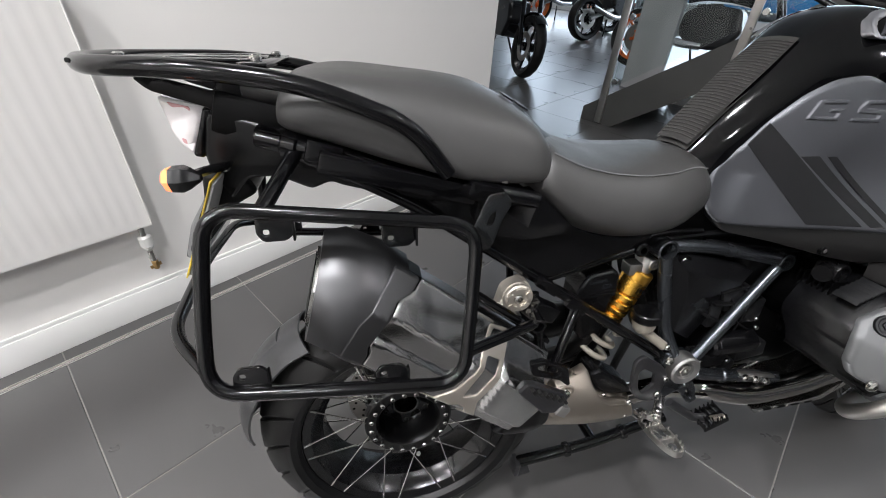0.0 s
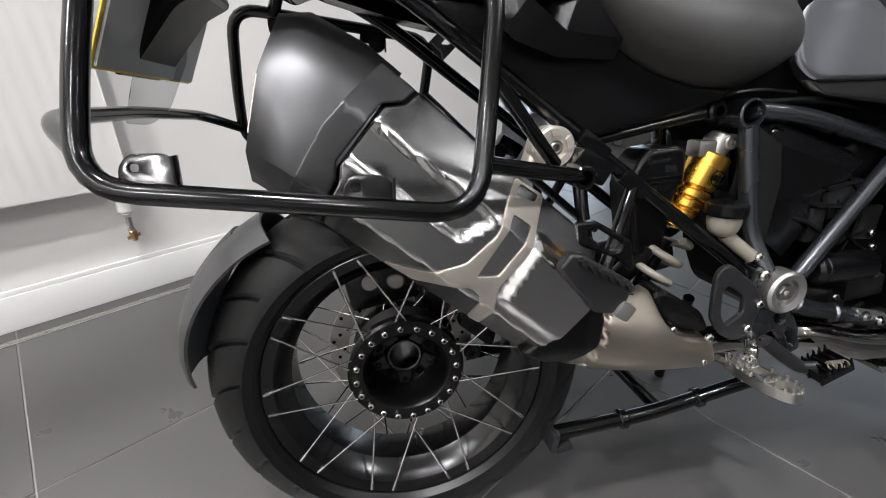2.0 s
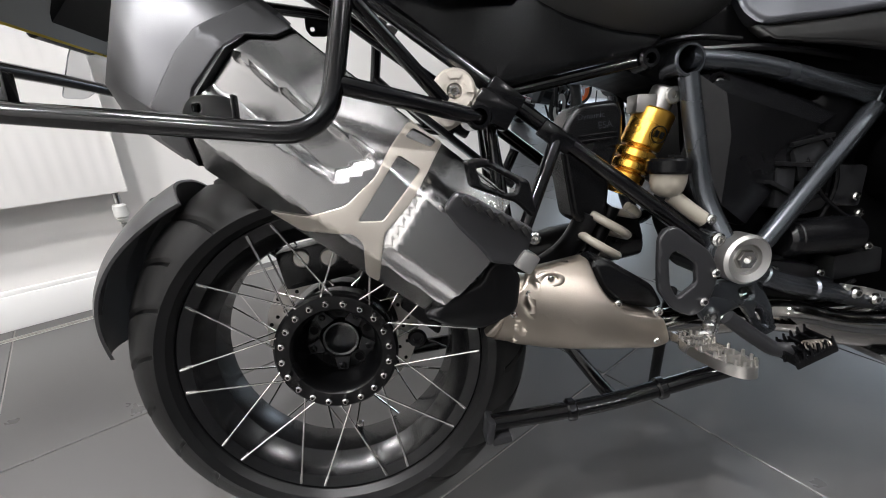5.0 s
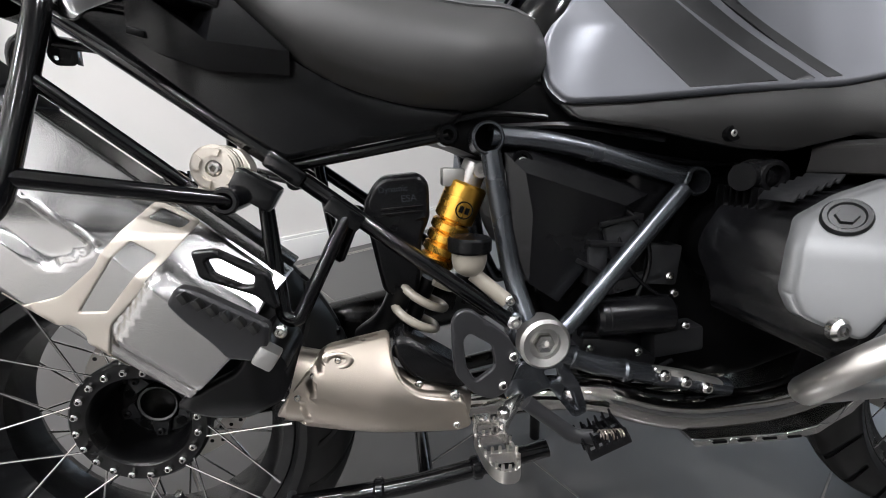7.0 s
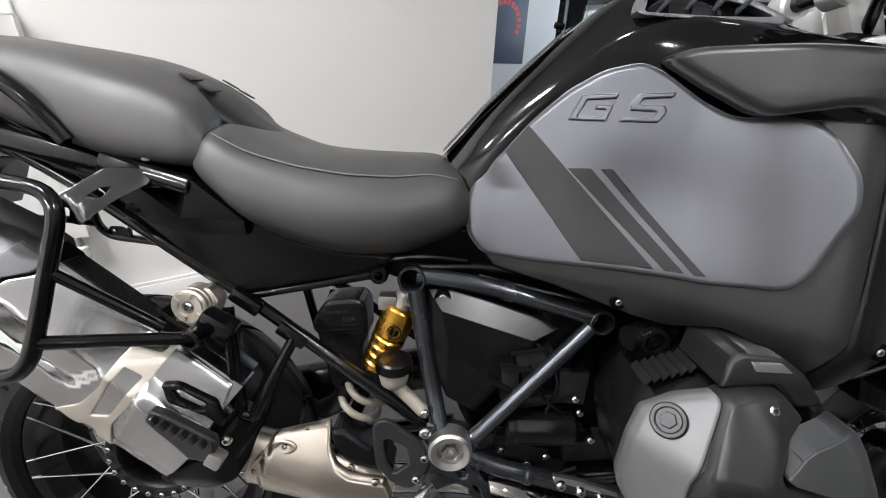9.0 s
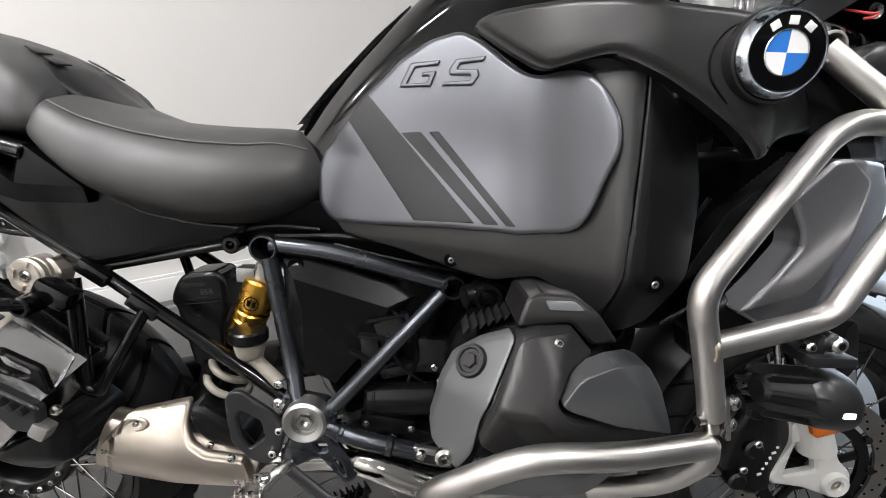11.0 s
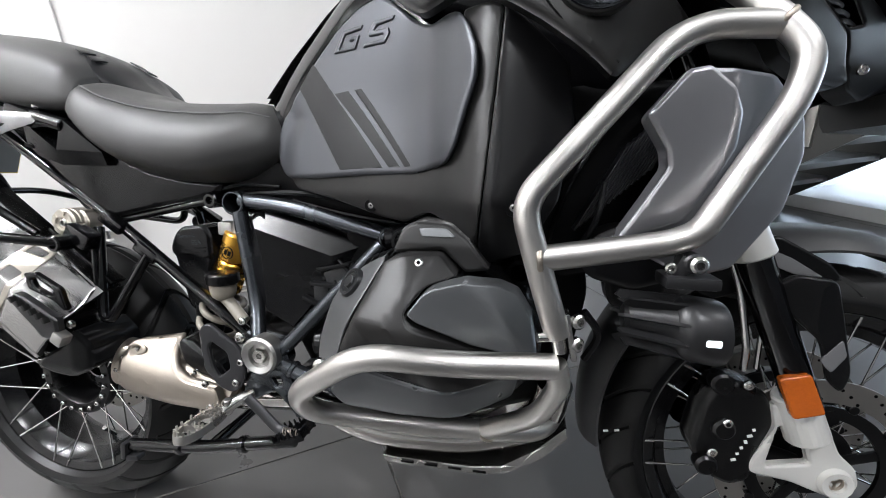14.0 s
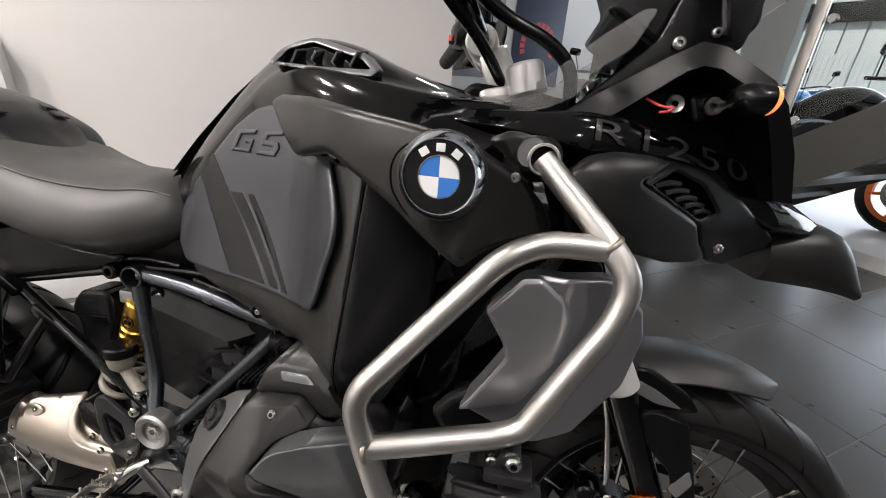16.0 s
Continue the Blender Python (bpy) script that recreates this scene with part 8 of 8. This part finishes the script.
bolt(bm, (0.525, -0.146, 0.525), 0.007, 0.004)
bolt(bm, (0.528, -0.158, 0.500), 0.0095, 0.006)
each("reservoir_screw", bm, M_STEEL, rsv)

# ---- rider's foot rest, brake pedal, hanger, stands ----
bm = nb()
panel(bm, [(0.446, 0.505), (0.455, 0.518), (0.470, 0.520), (0.520, 0.484), (0.533, 0.462), (0.534, 0.440), (0.524, 0.405), (0.505, 0.392), (0.478, 0.402), (0.452, 0.432), (0.448, 0.47)], -0.160, 0.008, 0.003, 0.016, 0.010, holes=([(0.462, 0.478), (0.470, 0.488), (0.500, 0.470), (0.505, 0.440), (0.480, 0.420), (0.468, 0.440)],))
hang = P("foot_rest_hanger", bm, M_CAP, None, "black heel guard plate")
bm = nb()
for x, z in ((0.528, 0.455), (0.516, 0.415), (0.452, 0.405)):
    bolt(bm, (x, -0.162, z), 0.0065, 0.004)
each("hanger_screw", bm, M_STEEL, hang)
bm = nb()
panel(bm, [(0.54, 0.44), (0.57, 0.44), (0.60, 0.445), (0.63, 0.40), (0.645, 0.36), (0.625, 0.35), (0.585, 0.40), (0.555, 0.385), (0.535, 0.375), (0.520, 0.395)], -0.150, 0.012, 0.004, 0.02, 0.008, holes=([(0.575, 0.425), (0.595, 0.428), (0.60, 0.412), (0.585, 0.408)], [(0.605, 0.398), (0.618, 0.392), (0.628, 0.365), (0.615, 0.375)]))
P("pedal_bracket", bm, M_FRAME, None, "graphite foot rest bracket")
PEG = pose(0.492, -0.222, 0.370) @ pose(0, 0, 0, -5, 0, 3)
bm = nb()
oval = [(0.021 * math.copysign(abs(math.cos(w)) ** 0.8, math.cos(w)), 0.056 * math.copysign(abs(math.sin(w)) ** 0.75, math.sin(w))) for w in [2 * math.pi * i / 40 for i in range(40)]]
loops = [[bm.verts.new((x * k, y * (1 - (1 - k) * 0.45), z)) for x, y in oval] for k, z in ((1.0, -0.008), (1.0, 0.006), (0.80, 0.006), (0.80, -0.008))]
ring_faces(bm, loops + [loops[0]], caps=False)
for y in (-0.018, 0.020):
    box(bm, (0, y, -0.001), (0.040, 0.007, 0.013), bevel=0.001)
for i, (x, y) in enumerate(oval):
    if i % 2 == 0:
        cyl(bm, (x * 0.9, y * 0.95, 0.005), (x * 0.92, y * 0.96, 0.0125), 0.0022, 0.0018, seg=8)
for y in (-0.018, 0.020):
    for x in (-0.009, 0.0, 0.009):
        cyl(bm, (x, y, 0.004), (x, y, 0.012), 0.0022, 0.0018, seg=8)
box(bm, (0, 0.058, 0), (0.022, 0.022, 0.014), bevel=0.003)
peg = P("foot_rest", bm, M_ALUP, None, "toothed steel foot rest")
peg.matrix_basis = PEG
bm = nb()
tube(bm, [(0.540, -0.150, 0.392), (0.525, -0.17, 0.388), (0.508, -0.185, 0.375)], 0.010, 0.01, seg=12)
cyl(bm, (0.512, -0.182, 0.394), (0.512, -0.182, 0.366), 0.008, seg=14, bevel=0.002)
P("foot_rest_joint", bm, M_STEEL)
bm = nb()
tube(bm, [(0.545, -0.172, 0.395), (0.575, -0.176, 0.372), (0.610, -0.184, 0.348), (0.632, -0.190, 0.350)], 0.007, 0.03, seg=12, flat=1.5)
ped = P("brake_pedal", bm, M_CAP, None, "dark brake pedal with toothed pad")
bm = nb()
pad = pose(0.642, -0.192, 0.354, 0, -24, 0)
for i in range(5):
    box(bm, pad @ Vector((-0.026 + 0.013 * i, 0, 0)), (0.0030, 0.040, 0.016 + 0.004 * (i % 2)), pose(0, 0, 0, 0, -24, 0), 0.0008)
for y in (-0.020, 0.0, 0.020):
    box(bm, pad @ Vector((0, y, -0.004)), (0.058, 0.0030, 0.012), pose(0, 0, 0, 0, -24, 0), 0.0008)
for i in range(6):
    for y in (-0.020, 0.020):
        cyl(bm, pad @ Vector((-0.026 + 0.0104 * i, y, 0.0)), pad @ Vector((-0.026 + 0.0104 * i, y, 0.014)), 0.0028, 0.0014, seg=6)
each("pad_tooth", bm, M_COVER, ped)
bm = nb()
coil = [Vector((0.632 + 0.032 * k / 60, -0.206 + 0.006 * math.cos(k / 60 * 44), 0.364 + 0.006 * math.sin(k / 60 * 44))) for k in range(61)]
tube(bm, coil, 0.0011, 0.0003, seg=6)
part("pedal_spring", bm, M_CAT, ped)
bm = nb()
tube(bm, [(0.232, -0.125, 0.228), (0.40, -0.125, 0.245), (0.60, -0.12, 0.285)], 0.0125, 0.05, seg=16)
cyl(bm, (0.345, -0.125, 0.2395), (0.36, -0.125, 0.2410), 0.0165, seg=18, bevel=0.003)
cyl(bm, (0.485, -0.1235, 0.262), (0.50, -0.123, 0.265), 0.0165, seg=18, bevel=0.003)
tube(bm, [(0.25, 0.125, 0.228), (0.40, 0.125, 0.245), (0.60, 0.12, 0.285)], 0.0125, 0.05, seg=16)
cyl(bm, (0.42, -0.12, 0.25), (0.42, 0.12, 0.25), 0.011, seg=14)
cs = P("centre_stand", bm, M_TUBE, None, "black centre stand folded up")
bm = nb()
box(bm, (0.228, -0.127, 0.222), (0.012, 0.034, 0.036), pose(0, 0, 0, 0, 6, 0), 0.004)
box(bm, (0.245, -0.132, 0.208), (0.03, 0.02, 0.012), pose(0, 0, 0, 0, -10, 0), 0.003)
part("stand_foot", bm, M_CAP, cs, "scuffed steel foot of the stand")
bm = nb()
tube(bm, [(0.66, 0.12, 0.33), (0.70, 0.20, 0.16), (0.73, 0.262, -0.036)], 0.012, 0.05, seg=14)
ss = P("side_stand", bm, M_TUBE, None, "black side stand carrying the leaning motorcycle")
bm = nb()
box(bm, (0, 0, 0), (0.06, 0.045, 0.008), bevel=0.002)
sf = part("stand_foot", bm, M_TUBE, ss)
sf.matrix_basis = pose(0.735, 0.265, -0.0425, 9.94, 0, 0)
# pillion foot rest, folded up against the silencer
bm = nb()
panel(bm, [(0.158, 0.564), (0.170, 0.582), (0.186, 0.578), (0.252, 0.541), (0.248, 0.517), (0.234, 0.500), (0.208, 0.504), (0.196, 0.520), (0.172, 0.545)], lambda x, z: -0.240 - 0.35 * soft((x - 0.158) * 0.5 + (z - 0.545) * 0.9, 0.01) * 0.4, 0.014, 0.004, 0.009, 0.005)
pp = P("pillion_foot_rest", bm, M_CAP, None, "folded pillion foot rest with rubber ribs")
bm = nb()
for i in range(6):
    p = Vector((0.180, 0, 0.573)).lerp(Vector((0.240, 0, 0.541)), i / 5)
    box(bm, (p.x, -0.2515, p.z), (0.0060, 0.010, 0.011), pose(0, 0, 0, 0, -30, 0), 0.0015)
each("foot_rest_rib", bm, M_RUBBER, pp)
bm = nb()
box(bm, (0.246, -0.236, 0.505), (0.022, 0.020, 0.022), pose(0, 0, 0, 0, 32, 0), 0.004)
part("foot_rest_pivot", bm, M_ALU, pp)
bm = nb()
bolt(bm, (0.258, -0.226, 0.527), 0.007, 0.005)
part("pivot_bolt", bm, M_STEEL, pp)
bm = nb()
panel(bm, [(0.180, 0.613), (0.202, 0.615), (0.250, 0.590), (0.259, 0.555), (0.254, 0.551), (0.237, 0.567), (0.186, 0.586)], -0.232, 0.010, 0.003, 0.010, 0.004, holes=([(0.193, 0.604), (0.205, 0.606), (0.238, 0.587), (0.236, 0.578), (0.226, 0.577), (0.199, 0.590)],))
P("heel_plate", bm, M_BLACK, None, "black open heel plate")

# ---- motorcycles further off ----
def far_bike(u, v, turn, paint, label, plate=False, lean=-8, lift=0.0):
    b = empty("motorcycle", room_pose(u, v, lift, turn) @ pose(0, 0, 0, lean, 0, 0))
    tagged(b, label, "motorcycle", "motorcycles in the background")
    rimmat = M_ORANGE if paint is M_ORANGE else M_RIM
    for x in (0.0, 1.42):
        w = empty("wheel")
        w.parent = b
        r, t = 0.315, (0.085 if x == 0 else 0.06)
        lathe(bm := nb(), [(r - 0.075, -t * 0.8), (r - 0.03, -t), (r - 0.008, -t * 0.6), (r, 0), (r - 0.008, t * 0.6), (r - 0.03, t), (r - 0.075, t * 0.8)], (x, 0, r), 48, closed=True)
        part("tyre", bm, M_RUBBER, w)
        lathe(bm := nb(), [(r - 0.075, -t * 0.8), (r - 0.085, -t * 0.5), (r - 0.085, t * 0.5), (r - 0.075, t * 0.8), (r - 0.105, t * 0.4), (r - 0.105, -t * 0.4)], (x, 0, r), 48, closed=True)
        part("rim", bm, rimmat, w)
        bm = nb()
        for k in range(6):
            a = radians(60 * k + 15)
            cyl(bm, (x, 0, r), (x + 0.225 * math.cos(a), 0, r + 0.225 * math.sin(a)), 0.018, 0.012, seg=10)
        cyl(bm, (x, -0.07, r), (x, 0.07, r), 0.045, seg=20, bevel=0.006)
        part("wheel_spokes", bm, rimmat, w)
        bm = nb()
        for s in (-1, 1):
            lathe(bm, [(0.085, s * 0.055), (0.145, s * 0.055), (0.145, s * 0.06), (0.085, s * 0.06)], (x, 0, r), 40, closed=True)
        part("brake_disc", bm, M_DISC, w)
    bm = nb()
    panel(bm, [(0.42, 0.62), (0.62, 0.72), (0.95, 0.70), (1.02, 0.5), (0.92, 0.32), (0.6, 0.3), (0.42, 0.42)], -0.13, 0.26, 0.04, 0.06, 0.05)
    part("engine", bm, M_ENGD, b)
    bm = nb()
    loft(bm, [(0.42, [(0, 0.86), (0.08, 0.84), (0.11, 0.78), (0.08, 0.70)]), (0.62, [(0, 1.0), (0.11, 0.97), (0.16, 0.88), (0.1, 0.74)]), (0.85, [(0, 1.03), (0.12, 1.0), (0.19, 0.90), (0.12, 0.74)]), (1.02, [(0, 0.96), (0.09, 0.93), (0.15, 0.85), (0.1, 0.72)])], 4, 3)
    part("tank", bm, M_GLOSSB if paint is M_ORANGE else paint, b)
    bm = nb()
    loft(bm, [(-0.25, [(0, 1.0), (0.05, 0.99), (0.07, 0.96), (0.05, 0.93)]), (0.0, [(0, 0.95), (0.1, 0.94), (0.13, 0.89), (0.09, 0.84)]), (0.3, [(0, 0.86), (0.11, 0.85), (0.14, 0.80), (0.1, 0.76)]), (0.5, [(0, 0.88), (0.08, 0.87), (0.1, 0.82), (0.08, 0.76)])], 3, 3)
    part("seat", bm, M_SEATD, b)
    bm = nb()
    tube(bm, [(0.0, -0.1, 0.32), (0.35, -0.1, 0.42), (0.5, -0.09, 0.45)], 0.03, 0.1)
    tube(bm, [(0.0, 0.1, 0.32), (0.35, 0.1, 0.42), (0.5, 0.09, 0.45)], 0.03, 0.1)
    part("swing_arm", bm, M_ALU, b)
    bm = nb()
    for y in (-0.1, 0.1):
        cyl(bm, (1.42, y, 0.32), (1.14, y, 0.98), 0.026, seg=16)
    part("fork", bm, M_GLOSSB, b)
    bm = nb()
    tube(bm, [(0.98, -0.40, 1.04), (1.08, -0.15, 1.08), (1.08, 0.15, 1.08), (0.98, 0.40, 1.04)], 0.014, 0.08)
    part("handlebar", bm, M_BLACK, b)
    for y in (-0.36, 0.36):
        bm = nb()
        tube(bm, [(1.0, y * 0.85, 1.06), (1.02, y * 1.05, 1.2)], 0.006)
        box(bm, (1.02, y * 1.1, 1.23), (0.02, 0.11, 0.07), bevel=0.02)
        part("mirror", bm, M_BLACK, b)
    bm = nb()
    panel(bm, [(1.08, 1.03), (1.22, 1.05), (1.28, 0.95), (1.25, 0.84), (1.14, 0.82)], -0.11, 0.22, 0.03, 0.05, 0.03)
    part("headlight", bm, paint, b)
    bm = nb()
    shell(bm, (1.42, 0, 0.315), 150, 50, lambda k: 0.34, lambda k: 0.065, lambda k: 0.03)
    part("mudguard", bm, paint, b)
    bm = nb()
    tube(bm, [(0.7, -0.1, 0.33), (0.45, -0.14, 0.33), (0.2, -0.17, 0.40), (-0.02, -0.17, 0.48)], 0.04, 0.08, seg=18)
    part("exhaust", bm, M_SIL, b)
    if plate:
        bm = nb()
        panel(bm, [(-0.28, 0.95), (-0.16, 0.88), (-0.24, 0.7), (-0.29, 0.72)], -0.04, 0.08, 0.006, 0.05, 0.01)
        part("plate_hanger", bm, M_BLACK, b)
        bm = nb()
        box(bm, (-0.30, 0, 0.74), (0.006, 0.22, 0.17), pose(0, 0, 0, 0, 15, 0), 0.002)
        npl = part("number_plate", bm, M_YEL, b, "yellow number plate with plain dark bars")
        bm = nb()
        for i in range(2):
            for j in range(3):
                box(bm, (-0.3045, -0.065 + 0.065 * j, 0.775 - 0.07 * i), (0.002, 0.045, 0.05), pose(0, 0, 0, 0, 15, 0))
        part("plate_bars", bm, M_DARK, npl)
    bm = nb()
    tube(bm, [(0.55, 0.12, 0.3), (0.62, 0.24, 0.045)], 0.013)
    part("side_stand", bm, M_TUBE, b)
    return b


far_bike(4.63, 3.67, 239, M_GLOSSB, "black motorcycle parked beyond the wall end")
far_bike(6.75, 3.25, -22, M_GLOSSB, "black motorcycle with a yellow number plate", True)
far_bike(7.95, 3.45, -22, M_CARBLUE, "dark blue motorcycle with a yellow number plate", True)
far_bike(7.6, 4.75, -22, M_ORANGE, "orange and black motorcycle with a yellow number plate", True)
far_bike(5.1, 1.74, -90, M_ORANGE, "orange motorcycle with orange rims on a white plinth", False, -8, 0.10)

# ---- floor tiles, last ----
T_ME, T_STRIP = tile_mesh("tile", 0.5965, 0.5965), tile_mesh("edge_tile", 0.5965, 0.071)
TU, TV = 0.37, 0.80            # the middle of one tile
cells = []
for i in range(-9, 16):
    for j in range(-11, 19):
        u, v = TU + 0.6 * i, TV + 0.6 * j
        if U0 < u < U1 and V0 < v < V1:
            cells.append((math.hypot(u - 1.6, v - 1.2), u, v))
cells.sort()
F_INV = floor.matrix_world.inverted()
rest = []
for k, (_, u, v) in enumerate(cells):
    behind_wall = u < WALL_END - 0.3 and v > WALL_V
    hit_strip = u < WALL_END and 1.1 < v < 1.7
    if hit_strip:
        share("tile", T_STRIP, M_TILE, floor, F_INV @ room_pose(u, 1.145)) if u < WALL_END else None
        continue
    if behind_wall and k > 120:
        rest.append((u, v))
    elif k < 290:
        share("tile", T_ME, M_TILE, floor, F_INV @ room_pose(u, v))
    else:
        rest.append((u, v))
bm = nb()
for u, v in rest:
    box(bm, (u, v, -0.002), (0.5965, 0.5965, 0.004))
far_tiles = part("far_tiles", bm, M_TILE, floor)
far_tiles.matrix_basis = F_INV @ room_pose(0, 0)
tagged(far_tiles, "further floor tiles", kind="stuff")
